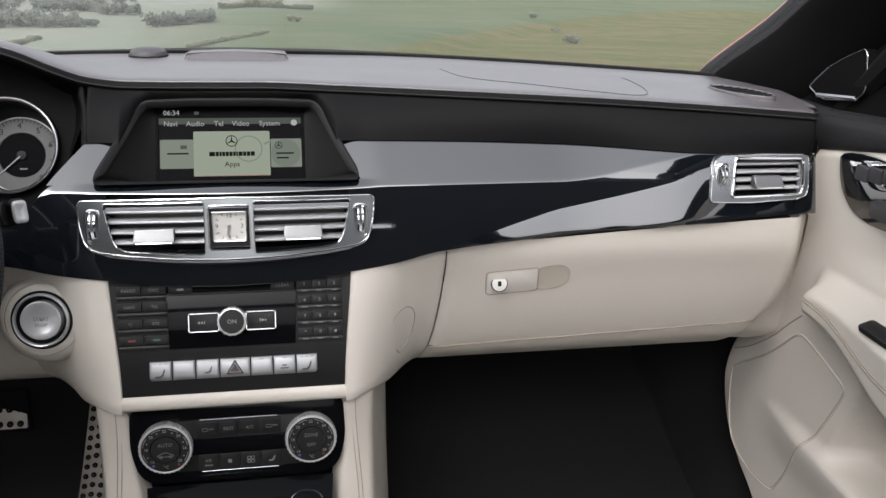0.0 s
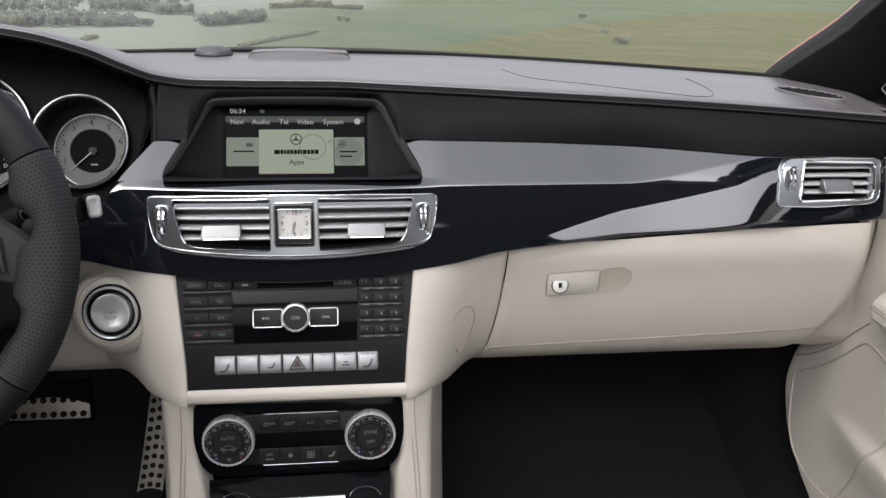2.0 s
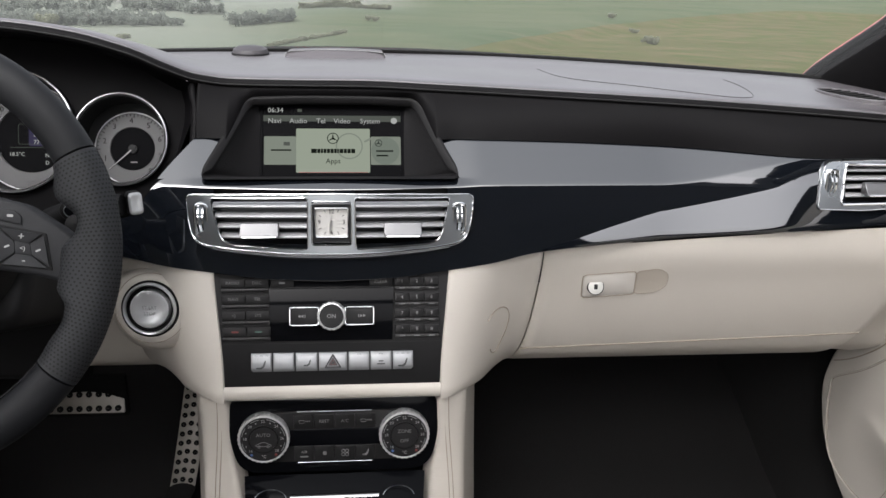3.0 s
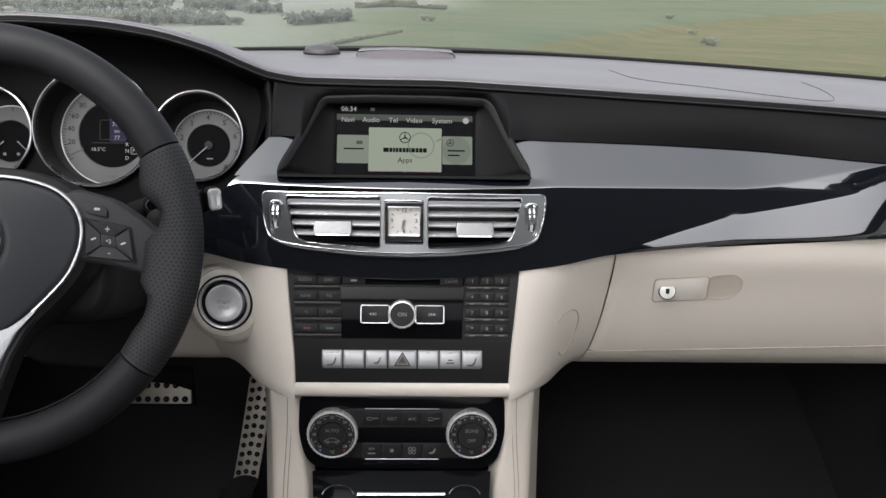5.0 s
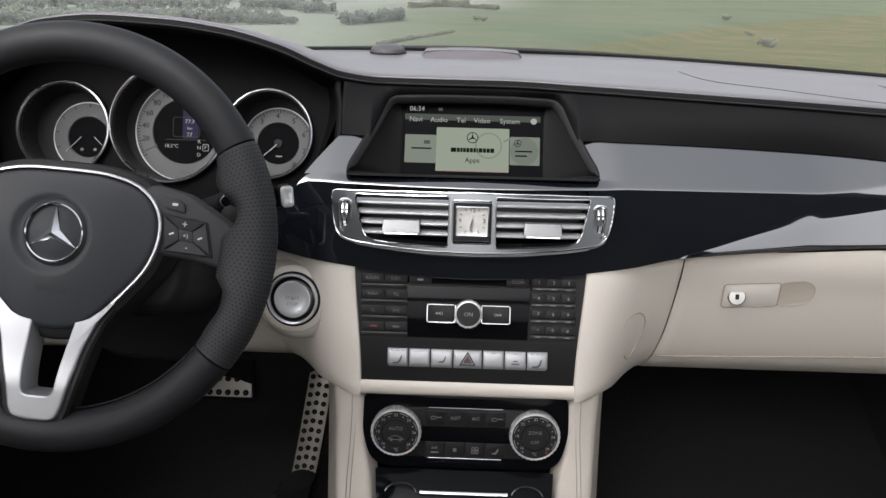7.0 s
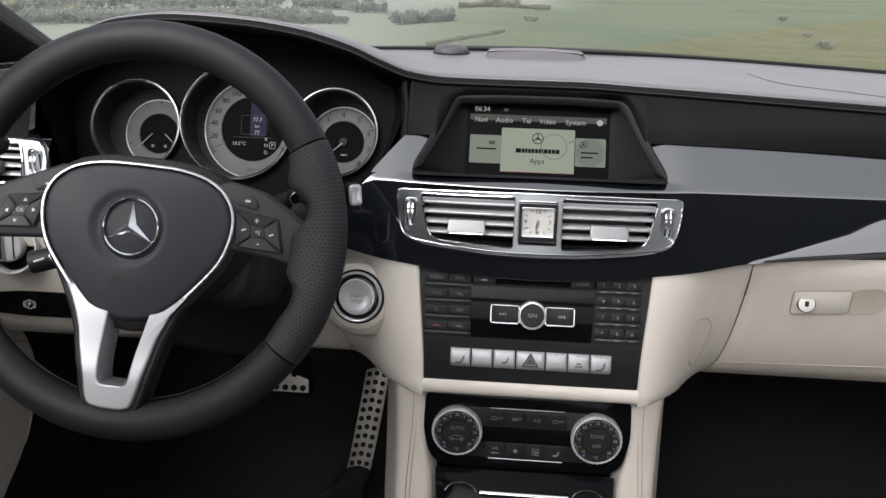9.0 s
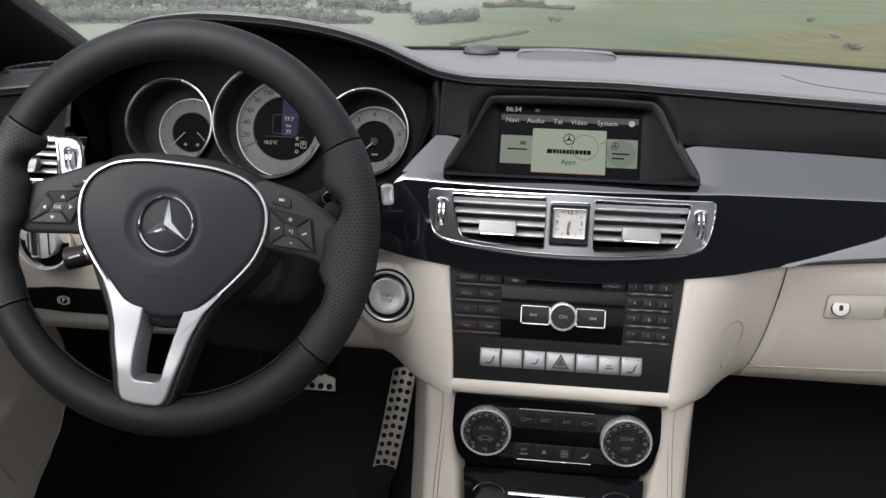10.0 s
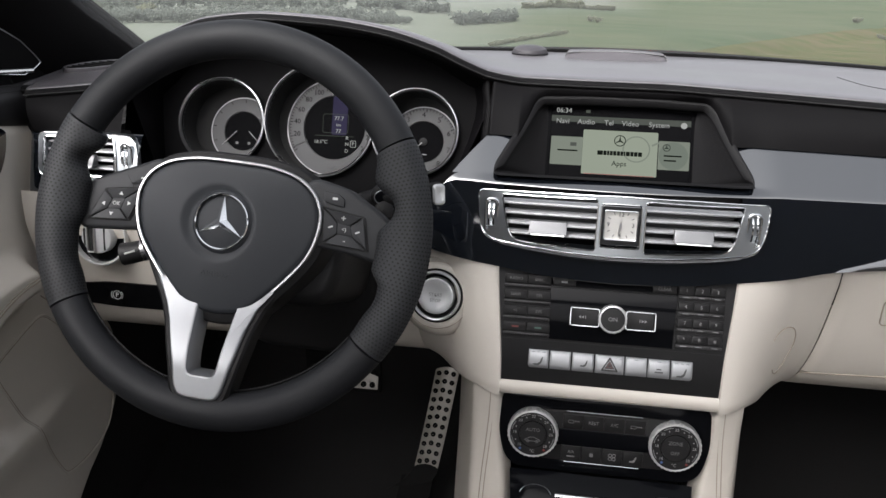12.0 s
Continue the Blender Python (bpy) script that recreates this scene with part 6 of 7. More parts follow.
        part("caption_bar", prism(dm, rounded(0.008, 0.0016, 0.0005, 2, 0.001, -0.0155), 0.0012, 0.0015), MARK_FAINT, face)
    if gi == 0:
        for a0 in (225, -45):
            ptr = dm @ Matrix.Translation((-0.008 if a0 == 225 else 0.008, 0.0, 0)) @ pose(0, 0, 0, 0, 0, a0 - 90)
            part("needle", prism(ptr, [(-0.0005, 0.0), (0.0005, 0.0), (0.0003, rd * 0.62), (-0.0003, rd * 0.62)], 0.0036, 0.0044), MARK_DIM, face, "thin pale needle")
        for sx in (-1, 1):
            part("symbol_bar", prism(dm, rounded(0.0036, 0.0034, 0.0010, 2, sx * 0.008, -0.015), 0.0012, 0.0015), MARK_FAINT, face)


# ---- steering wheel ----
TILT_W = 22.0
TURNED = -4.0
WC = (-0.3635, -0.168, 0.953)
W0 = tilted(*WC, TILT_W, 0, TURNED)
wheel = thing("steering_wheel", WC, "black leather three-spoke steering wheel with silver lower spokes", "steering wheel")


def rim_point(a, b, a0, a1, grip):
    """A point of the rim's skin: a round the wheel, b round the rim, both in radians of their own circle."""
    d = math.degrees(a)
    fade = smooth(0, 1, min(1.0, min(abs(d - a0), abs(a1 - d)) / 10.0)) if grip else 0.0
    k = grip * (0.35 + 0.65 * fade)
    e = d if a0 < 90 else 180 - d
    inner = 0.0
    if grip:
        # thumb rest, thumb hollow, and the web that runs out on to the spoke
        inner = 0.007 * math.exp(-((e - 23.5) / 5.5) ** 2) - 0.0075 * math.exp(-((e - (13.5 if a0 < 90 else 16.5)) / 4.5) ** 2) - 0.004 * math.exp(-((e + 19) / 6.0) ** 2)
        inner += 0.0100 * smooth(-14, -8.5, e) * smooth(9.5, 4.0, e) if a0 < 90 else 0.0065 * smooth(-10, -2, e) * smooth(14, 8, e)
    w, h = 0.0178 + k, 0.0160 + k * 0.45
    rr = 0.1725 - k * 0.6 - 0.001 * fade * (a0 > 90)
    c = math.cos(b)
    r = rr + w * c - (inner * (-c) ** 1.4 if c < 0 else 0.0)
    z = h * math.sin(b) - (0.003 * smooth(0.002, 0.012, inner) * -c if c < 0 else 0.0)
    return W0 @ (Vector((math.cos(a), math.sin(a), 0)) * r + Vector((0, -0.0015, z)))


def rim_arc(a0, a1, n, grip=0.0, label="", material=None, name="rim"):
    """A stretch of the rim; grip thickens and shapes it for the thumbs."""
    turns = steps(0, 2 * math.pi * (1 - 1 / 30), 30)
    bm, vs = grid([[rim_point(radians(a), b, a0, a1, grip) for b in turns] for a in steps(a0, a1, n)], close=True)
    bm.faces.new(vs[0])
    bm.faces.new(vs[-1])
    ob = part(name, bm, material or WHEEL_LEATHER, wheel, label, 60)
    if grip:
        pierced = bmesh.new()
        for i, a in enumerate(steps(a0 + 1.2, a1 - 1.2, int((a1 - a0) / 1.12))):
            for j in range(-4, 22):
                t, b = radians(a), radians(11.0 * (j + 0.5 * (i % 2)))
                p = rim_point(t, b, a0, a1, grip)
                u = rim_point(t + 0.002, b, a0, a1, grip) - p
                v = rim_point(t, b + 0.02, a0, a1, grip) - p
                nrm = u.cross(v).normalized()
                if nrm.dot(p - W0 @ (Vector((math.cos(t), math.sin(t), 0)) * 0.17)) < 0:
                    nrm = -nrm
                u, v = u.normalized() * 0.00078, v.normalized() * 0.00115
                p = p + nrm * 0.00022
                pierced.faces.new([pierced.verts.new(p + u * x + v * y) for x, y in ((1, -0.5), (1, 0.5), (0, 1), (-1, 0.5), (-1, -0.5), (0, -1))])
        part("perforation", pierced, DARK, ob)
    return ob


rim_arc(32, 153, 60, 0.0, "smooth black leather rim")
rim_arc(-147, -33, 60, 0.0, "smooth black leather rim")
rim_arc(-32.4, 31.4, 72, 0.0025, "perforated black leather grip", GRIP_LEATHER, "grip")
rim_arc(153.6, 212.4, 72, 0.0025, "perforated black leather grip", GRIP_LEATHER, "grip")
part("rim_stitching", sweep([W0 @ Vector((0.1545 * math.cos(radians(a)), 0.1545 * math.sin(radians(a)), -0.002 + 0.0008 * (i % 2))) for i, a in enumerate(steps(-146, -34, 150))], 0.0011, 5), BLACK_PLASTIC, wheel)

hub_half = [(0.0, 0.0585), (0.035, 0.0580), (0.062, 0.0520), (0.079, 0.0400), (0.0875, 0.0230), (0.0870, 0.0030), (0.0800, -0.0190), (0.0640, -0.0400), (0.0430, -0.0640), (0.0270, -0.0780), (0.0, -0.0830)]
hub_out = dense(fillet([(x, y - 0.0030) for x, y in hub_half + [(-x, y) for x, y in hub_half[-2:0:-1]]], 0.012), 120)
HM = W0 @ Matrix.Translation((-0.0028, 0, 0))


def dome(m, outline, z0, z1, crown, rings=7, dish=False):
    bm = bmesh.new()
    rows = [[(x, y, z0) for x, y in outline], [(x, y, z1 - 0.004) for x, y in outline]]
    cx, cy = sum(p[0] for p in outline) / len(outline), sum(p[1] for p in outline) / len(outline)
    rows.append([(x, y, z1 - 0.0012) for x, y in shrink(outline, 0.0012)])
    base = shrink(outline, 0.004)
    for k in steps(1.0, 0.06, rings):
        rows.append([(cx + (x - cx) * k, cy + (y - cy) * k, z1 + crown * (1 - k * k)) for x, y in base])
    if dish:
        rows = [[(x, y, z - 0.0032 * smooth(0.0375, 0.0275, math.hypot(x + 0.0055, y + 0.001))) for x, y, z in r] for r in rows]
    _, vs = grid([[m @ Vector(p) for p in r] for r in rows], close=True, bm=bm)
    bm.faces.new(vs[-1])
    return bm


cover = part("airbag_cover", dome(HM, hub_out, -0.03, 0.0, 0.007, 40, True), HUB_LEATHER, wheel, "soft black airbag cover", 50)
trim_in, trim_out_ = shrink(hub_out, -0.0002), shrink(hub_out, -0.0030)
bm = frame_ring(HM, trim_out_, trim_in, -0.03, 0.0008, 0.0008)
hub_inv = HM.inverted()
bmesh.ops.delete(bm, geom=[f for f in bm.faces if (hub_inv @ f.calc_center_median()).y < -0.056], context="FACES")
part("hub_trim", bm, SATIN, wheel, "thin silver trim round the airbag cover")
part("hub_body", prism(HM, shrink(hub_out, -0.010), -0.045, -0.006, 0.006), BLACK_PLASTIC, wheel)
text_mesh("AIRBAG", 0.0075, HM @ Matrix.Translation((0, -0.049, 0.0052)), HUB_LEATHER, cover, depth=0.00025, wide=1.2)
# recess, ring and three bars of the badge
EM = HM @ Matrix.Translation((-0.0012, 0.0, 0.0068))
part("badge_recess", lathe(EM, [(0.0300, -0.0045), (0.0285, -0.0024), (0.0268, -0.0014), (0.001, -0.0014)], 64), HUB_LEATHER, wheel)
part("badge_ring", lathe(EM, [(0.0260, -0.002), (0.0260, 0.0008), (0.0252, 0.0016), (0.0243, 0.0008), (0.0243, -0.002)], 72), CHROME, wheel, "chrome badge ring")
for a in (0, 120, 240):
    bm = bmesh.new()
    m = EM @ pose(0, 0, 0, 0, 0, a)
    tip, l_, r_, o_, top = (m @ Vector(p) for p in ((0, 0.0240, 0.0002), (-0.0046, 0.0026, -0.001), (0.0046, 0.0026, -0.001), (0, -0.0004, -0.001), (0, 0.0, 0.0046)))
    v = [bm.verts.new(p) for p in (tip, l_, r_, o_, top)]
    for f in ((0, 1, 4), (0, 4, 2), (1, 3, 4), (3, 2, 4)):
        bm.faces.new([v[i] for i in f])
    part("badge_bar", bm, CHROME, wheel, "chrome badge bar", 20)

# side spokes with their keys
for sx in (-1, 1):
    def q(pts):
        return [(sx * x, y) for x, y in pts][::sx]

    low_edge = [(0.060, -0.022), (0.085, -0.0105), (0.118, -0.0135), (0.146, -0.0190), (0.156, -0.012), (0.154, 0.018), (0.138, 0.029), (0.108, 0.046)] if sx > 0 else [(0.060, -0.030), (0.080, -0.0180), (0.110, -0.0205), (0.146, -0.024), (0.158, -0.016), (0.156, 0.016), (0.136, 0.027), (0.105, 0.040)]
    sp = fillet(q(low_edge + [(0.078, 0.052), (0.060, 0.045)]), 0.006)
    part("spoke", prism(W0, sp, -0.022, -0.004, 0.004), SPOKE_PLASTIC, wheel, "black spoke carrying keys", 50)
    quad = [(0.0867, 0.0268), (0.1262, 0.0218), (0.1334, -0.0083), (0.0906, -0.0065)] if sx > 0 else [(0.0871, 0.0224), (0.1264, 0.0162), (0.1401, -0.0143), (0.0985, -0.0108)]
    c = Vector((sum(p[0] for p in quad) / 4, sum(p[1] for p in quad) / 4))
    corners = [Vector(p) for p in quad]
    small = [c + (p - c) * 0.34 for p in corners]
    part("key_frame", prism(W0, fillet(q([tuple(c + (p - c) * 1.045) for p in corners]), 0.002), -0.006, -0.0028, 0.0004), DARK, wheel)
    for i in range(4):
        a, b = corners[i], corners[(i + 1) % 4]
        d, e = small[i], small[(i + 1) % 4]
        poly = [a * 0.96 + b * 0.04, b * 0.96 + a * 0.04, e * 0.94 + d * 0.06, d * 0.94 + e * 0.06]
        poly = [p + (c - p) * 0.04 for p in poly]
        k = part("spoke_key", prism(W0, fillet(q([tuple(p) for p in poly]), 0.0012, 3), -0.004, -0.0012, 0.0005), SPOKE_PLASTIC, wheel)
        mid = (a + b) / 2 * 0.62 + c * 0.38
        if sx < 0:
            ang = (0, 90, 180, -90)[i]
            part("arrow", prism(W0 @ Matrix.Translation((sx * mid.x, mid.y, 0)) @ pose(0, 0, 0, 0, 0, ang), [(-0.0020, -0.0012), (0.0020, -0.0012), (0, 0.0020)], -0.0014, -0.0010), MARK, k)
        elif i in (0, 2):
            text_mesh("+" if i == 0 else "-", 0.009, W0 @ Matrix.Translation((mid.x, mid.y, -0.0009)), MARK, k)
        else:
            part("phone_mark", prism(W0 @ Matrix.Translation((mid.x, mid.y, 0)) @ pose(0, 0, 0, 0, 0, 25), rounded(0.0046, 0.0015, 0.0007, 2), -0.0014, -0.0010), MARK, k)
    k = part("spoke_key", prism(W0, fillet(q([tuple(p) for p in [c + (p - c) * 0.94 for p in small]]), 0.0010, 3), -0.004, -0.0016, 0.0004), SPOKE_PLASTIC, wheel)
    text_mesh("OK" if sx < 0 else "<)", 0.0052, W0 @ Matrix.Translation((sx * c.x, c.y, -0.0012)), MARK, k)
    upper = [(0.0872, 0.0316), (0.1062, 0.0284), (0.1057, 0.0356), (0.0997, 0.0400), (0.0856, 0.0412)] if sx > 0 else [(0.0781, 0.0375), (0.0848, 0.0259), (0.1027, 0.0236), (0.0928, 0.0335)]
    k = part("upper_key", prism(W0, fillet(q(upper), 0.0015, 3), -0.006, -0.0020, 0.0006), SPOKE_PLASTIC, wheel)
    m_ = (sum(p[0] for p in upper) / len(upper), sum(p[1] for p in upper) / len(upper))
    part("key_mark", prism(W0, rounded(0.005, 0.0022, 0.0006, 2, sx * m_[0], m_[1]), -0.0022, -0.0017), MARK, k)

# lower double spoke: silver plate with an opening, in a black surround
lo = dense(fillet([(-0.0720, -0.0400), (-0.0590, -0.0640), (-0.0495, -0.0790), (-0.0412, -0.0950), (-0.0332, -0.1180), (-0.0284, -0.1330), (-0.0243, -0.1530), (-0.0205, -0.1605), (-0.0100, -0.1628), (0.0120, -0.1628), (0.0188, -0.1602), (0.0218, -0.1540), (0.0265, -0.1335), (0.0297, -0.1180), (0.0328, -0.0960), (0.0400, -0.0733), (0.0510, -0.0560), (0.0660, -0.0360), (0.0300, -0.0650), (-0.0300, -0.0680)], 0.004), 160)
li = dense(fillet([(-0.0175, -0.0760), (-0.0145, -0.1200), (-0.0130, -0.1370), (-0.0100, -0.1405), (0.0110, -0.1405), (0.0140, -0.1370), (0.0158, -0.1200), (0.0200, -0.0760)], 0.003), 160)


def start_low(o):
    k = min(range(len(o)), key=lambda i: math.atan2(o[i][1] + 0.11, o[i][0]))
    return o[k:] + o[:k]


def raised(bm):
    """Lifts the foot of the spoke over the rim."""
    inv = W0.inverted()
    for v in bm.verts:
        p = inv @ v.co
        p.z += 0.019 * smooth(-0.058, -0.135, p.y)
        v.co = W0 @ p
    return bm


lo, li = start_low(lo), start_low(li)
loops = [(lo, -0.024), (lo, -0.0050), (shrink(lo, 0.0008), -0.0036), (shrink(lo, 0.0022), -0.0030), (shrink(lo, 0.0030), -0.0030)]
a_, b_ = shrink(lo, 0.0030), shrink(li, -0.0022)
for t in (0.25, 0.5, 0.75, 1.0):
    loops.append(([(p[0] + (q_[0] - p[0]) * t, p[1] + (q_[1] - p[1]) * t) for p, q_ in zip(a_, b_)], -0.0030))
loops += [(shrink(li, -0.0014), -0.0030), (shrink(li, -0.0004), -0.0036), (li, -0.0050)]
part("lower_spoke", raised(grid([[W0 @ Vector((x, y, z)) for x, y in o] for o, z in loops], close=True)[0]), SPOKE_METAL, wheel, "satin silver lower spoke", 40)
part("spoke_surround", raised(frame_ring(W0, start_low(shrink(lo, -0.0065)), shrink(lo, 0.002), -0.030, -0.0065, 0.0025)), BLACK_PLASTIC, wheel)
part("spoke_bevel", raised(grid([[W0 @ Vector((x, y, -0.0048)) for x, y in li], [W0 @ Vector((x, y, -0.012)) for x, y in shrink(li, 0.0032)], [W0 @ Vector((x, y, -0.026)) for x, y in shrink(li, 0.0034)]], close=True)[0]), SPOKE_METAL, wheel)

# ---- steering column and its levers ----
column = thing("steering_column", (-0.366, 0.0, 0.74), "black steering column shroud below the wheel", "steering column")
shroud = fillet([(-0.085, -0.075), (0.085, -0.075), (0.098, -0.02), (0.085, 0.038), (-0.085, 0.038), (-0.098, -0.02)], 0.03)
part("shroud", prism(tilted(WC[0], WC[1], WC[2], TILT_W), shroud, -0.24, -0.060, 0.012), KEY_PLASTIC, column, "", 50)
part("knee_cover", prism(pose(0, 0, 0, 90, 0, 0), fillet([(-0.475, 0.865), (-0.262, 0.865), (-0.258, 0.815), (-0.285, 0.750), (-0.315, 0.735), (-0.41, 0.740), (-0.46, 0.790)], 0.02), -0.08, 0.006, 0.012), KEY_PLASTIC, column, "", 50)
lever = thing("gear_lever", (-0.24, -0.06, 0.95), "black column gear lever with a silver end button", "gear lever")
part("arm", sweep([(-0.290, -0.045, 0.925), (-0.262, -0.062, 0.945), (-0.235, -0.074, 0.958), (-0.205, -0.079, 0.9635), (-0.193, -0.080, 0.9645)], lambda s: 0.013 - 0.003 * s, 12), BLACK_PLASTIC, lever)
glm = tilted(-0.2315, -0.0840, 0.9605, 8, 10)
lens = fillet([(-0.0145, 0.0010), (-0.0095, 0.0068), (0.0145, 0.0094), (0.0150, -0.0066), (0.0015, -0.0092), (-0.0118, -0.0052)], 0.003)
part("cowl", prism(glm, shrink(lens, -0.0042), -0.020, -0.0012, 0.003), BLACK_PLASTIC, lever, "black cowl round the gear display")
part("gear_display", prism(glm, lens, -0.006, 0.0, 0.001), TRAY_GLOSS, lever, "glossy black gear display")
part("display_edge", sweep([glm @ Vector((x, y, 0.0002)) for x, y in shrink(lens, 0.0004)], 0.0004, 5, closed=True), VENT_FRAME, lever)
for x, y, w, h in ((0.0010, 0.0014, 0.0016, 0.0036), (0.0036, 0.0020, 0.0012, 0.0046), (0.0060, 0.0026, 0.0016, 0.0040), (0.0086, 0.0030, 0.0014, 0.0036), (0.0030, -0.0030, 0.0018, 0.0022)):
    part("gear_mark", prism(glm, rounded(w, h, 0.0004, 2, x, y), 0.0, 0.0004), MARK, lever)
part("gear_mark", prism(glm, rounded(0.0018, 0.0016, 0.0004, 2, 0.0038, 0.0062), 0.0, 0.0004), RED_PRINT, lever)
part("knob", lathe(tilted(-0.2345, -0.0880, 0.9480, 25, 8), [(0.0100, -0.010), (0.0100, -0.001), (0.0092, 0.0012), (0.006, 0.0022), (0.0005, 0.0026)], 32), BLACK_PLASTIC, lever, "rounded black lever knob")
part("knob_rim", sweep([tilted(-0.2345, -0.0880, 0.9480, 25, 8) @ Vector((0.0096 * math.cos(a), 0.0096 * math.sin(a), 0.0004)) for a in steps(0.1, 2.2, 16)], 0.0003, 5), VENT_FRAME, lever)
part("end_button", prism(tilted(-0.1815, -0.0775, 0.9648, 10, 25), rounded(0.0125, 0.0210, 0.004, 4), -0.012, 0.003, 0.002, crown=-0.0010), BUTTON_SILVER, lever, "dished silver end button")
part("button_collar", prism(tilted(-0.1815, -0.0775, 0.9648, 10, 25), rounded(0.0140, 0.0225, 0.0045, 4), -0.013, -0.0005, 0.001), BLACK_PLASTIC, lever)
stalk = thing("indicator_stalk", (-0.53, -0.04, 0.86), "black indicator stalk with a silver tip on the column", "column stalk")
part("arm", sweep([(-0.45, -0.03, 0.885), (-0.49, -0.045, 0.878), (-0.512, -0.053, 0.873)], 0.010, 12), BLACK_PLASTIC, stalk)
part("tip", sweep([(-0.512, -0.053, 0.873), (-0.526, -0.057, 0.870), (-0.537, -0.059, 0.868)], lambda s: 0.0115 + 0.001 * s, 14), KEY_PLASTIC, stalk, "ribbed black stalk tip")
part("tip_band", sweep([(-0.5105, -0.0525, 0.8733), (-0.5155, -0.0540, 0.8722)], 0.0122, 14), SATIN, stalk, "silver band on the stalk")
part("marks", sweep([(-0.5185, -0.0660, 0.876), (-0.529, -0.0695, 0.873)], 0.0012, 6), MARK, stalk)

# ---- switches on the driver's side ----
switch = thing("light_switch", (-0.60, 0.0, 0.85), "round silver-ringed headlamp switch in beige trim", "light switch")
lm = tilted(-0.5965, -0.003, 0.8650, 8)
part("ring", lathe(lm, [(0.0348, -0.010), (0.0352, 0.001), (0.0340, 0.0036), (0.0322, 0.0034), (0.0312, 0.0010), (0.0306, -0.004)], 64), DIAL_RING, switch, "satin chrome switch ring")
part("well", lathe(lm, [(0.0310, -0.002), (0.0290, -0.0035), (0.014, -0.004), (0.001, -0.004)], 48), TRAY_GLOSS, switch, "glossy black switch face")
part("knob", lathe(lm, [(0.0195, -0.004), (0.0192, 0.006), (0.0182, 0.0080), (0.012, 0.0090), (0.0008, 0.0094)], 48), BUTTON_SILVER, switch, "silver rotary knob")
for gx, gw, gm in ((-0.0050, 0.0075, DARK), (0.0105, 0.0016, DARK), (-0.0145, 0.0016, DARK)):
    h = 2 * math.sqrt(0.0178 ** 2 - gx * gx)
    part("knob_groove", prism(lm, rounded(gw, h, gw * 0.3, 3, gx, 0.0), 0.004, 0.0096), gm, switch, "dark groove in the knob")
part("grip_bar", frame_ring(lm, rounded(0.0098, 0.0350, 0.0022, 4, -0.0050, 0.0), rounded(0.0066, 0.0316, 0.0014, 4, -0.0050, 0.0), 0.006, 0.0125, 0.0006), SATIN, switch, "silver grip frame")
brake_panel = thing("parking_brake_panel", (-0.57, 0.02, 0.76), "glossy black strip with the parking brake switch", "switch panel")
rows = []
for x in steps(-0.645, -0.455, 24):
    rows.append([(x, LOWER_Y(z) - 0.003, z) for z in steps(0.7600 + 0.003 * smooth(-0.60, -0.645, x), 0.7985 - 0.004 * smooth(-0.60, -0.645, x), 8)])
part("panel", shell(rows, 0.006, (0, 1, 0)), TRAY_GLOSS, brake_panel)
bmk = tilted(-0.5965, LOWER_Y(0.781) - 0.0060, 0.7810, 4)
part("switch_mark", frame_ring(bmk, circle(0.0058, 24), circle(0.0050, 24), 0, 0.0003, 0.0001), MARK, brake_panel)
text_mesh("P", 0.0082, bmk @ Matrix.Translation((0, 0, 0.0003)), MARK, brake_panel)
for sx in (-1, 1):
    part("switch_mark", sweep([bmk @ Vector((sx * 0.0075 * math.cos(a), 0.0068 * math.sin(a), 0.0003)) for a in steps(-0.7, 0.7, 6)], 0.0005, 4), MARK, brake_panel)

start = thing("start_button", (-0.196, 0.0, 0.80), "round silver engine start button in a chrome ring", "start button")
stm = tilted(-0.1902, -0.0300, 0.8349, 14, -4)
part("ring", lathe(stm, [(0.0276, -0.012), (0.0278, 0.0022), (0.0272, 0.0042), (0.0262, 0.0052), (0.0252, 0.0046), (0.0246, 0.0026), (0.0240, -0.006)], 64), BUTTON_SILVER, start, "polished chrome ring")
part("gasket", lathe(stm, [(0.0300, -0.004), (0.0300, 0.0008), (0.0290, 0.0016), (0.0278, 0.0012)], 64), RUBBER, start, "black outer ring")
part("well", lathe(stm, [(0.0244, 0.0015), (0.0236, -0.005), (0.001, -0.006)], 48), DARK, start)
part("cap", lathe(stm, [(0.0203, -0.006), (0.0202, 0.0024), (0.0196, 0.0036), (0.0185, 0.0038), (0.013, 0.0030), (0.007, 0.0022), (0.0008, 0.0019)], 56), BUTTON_SILVER, start, "dished silver button")
text_mesh("START", 0.0052, stm @ Matrix.Translation((0, 0.0012, 0.0030)), SILVER_KEY, start)
text_mesh("STOP", 0.0052, stm @ Matrix.Translation((0, -0.0052, 0.0030)), SILVER_KEY, start)
part("boss_seam", sweep([stm @ Vector((0.0372 * math.cos(a), 0.0372 * math.sin(a), -0.0036)) for a in steps(0, 2 * math.pi * 59 / 60, 60)], 0.0004, 5, closed=True), BEIGE_SEAM, start)
part("boss", lathe(stm, [(0.0282, -0.001), (0.0312, -0.0010), (0.0360, -0.0030), (0.0420, -0.0090), (0.0480, -0.020), (0.0530, -0.045)], 64), BEIGE, start, "beige leather boss round the button", 80)
# ---- glovebox lock ----
lk = pose(0, 0, 0, 90, 0, 0)


def on_lower(bm):
    for v in bm.verts:
        v.co.y += LOWER_Y(v.co.z)
    return bm


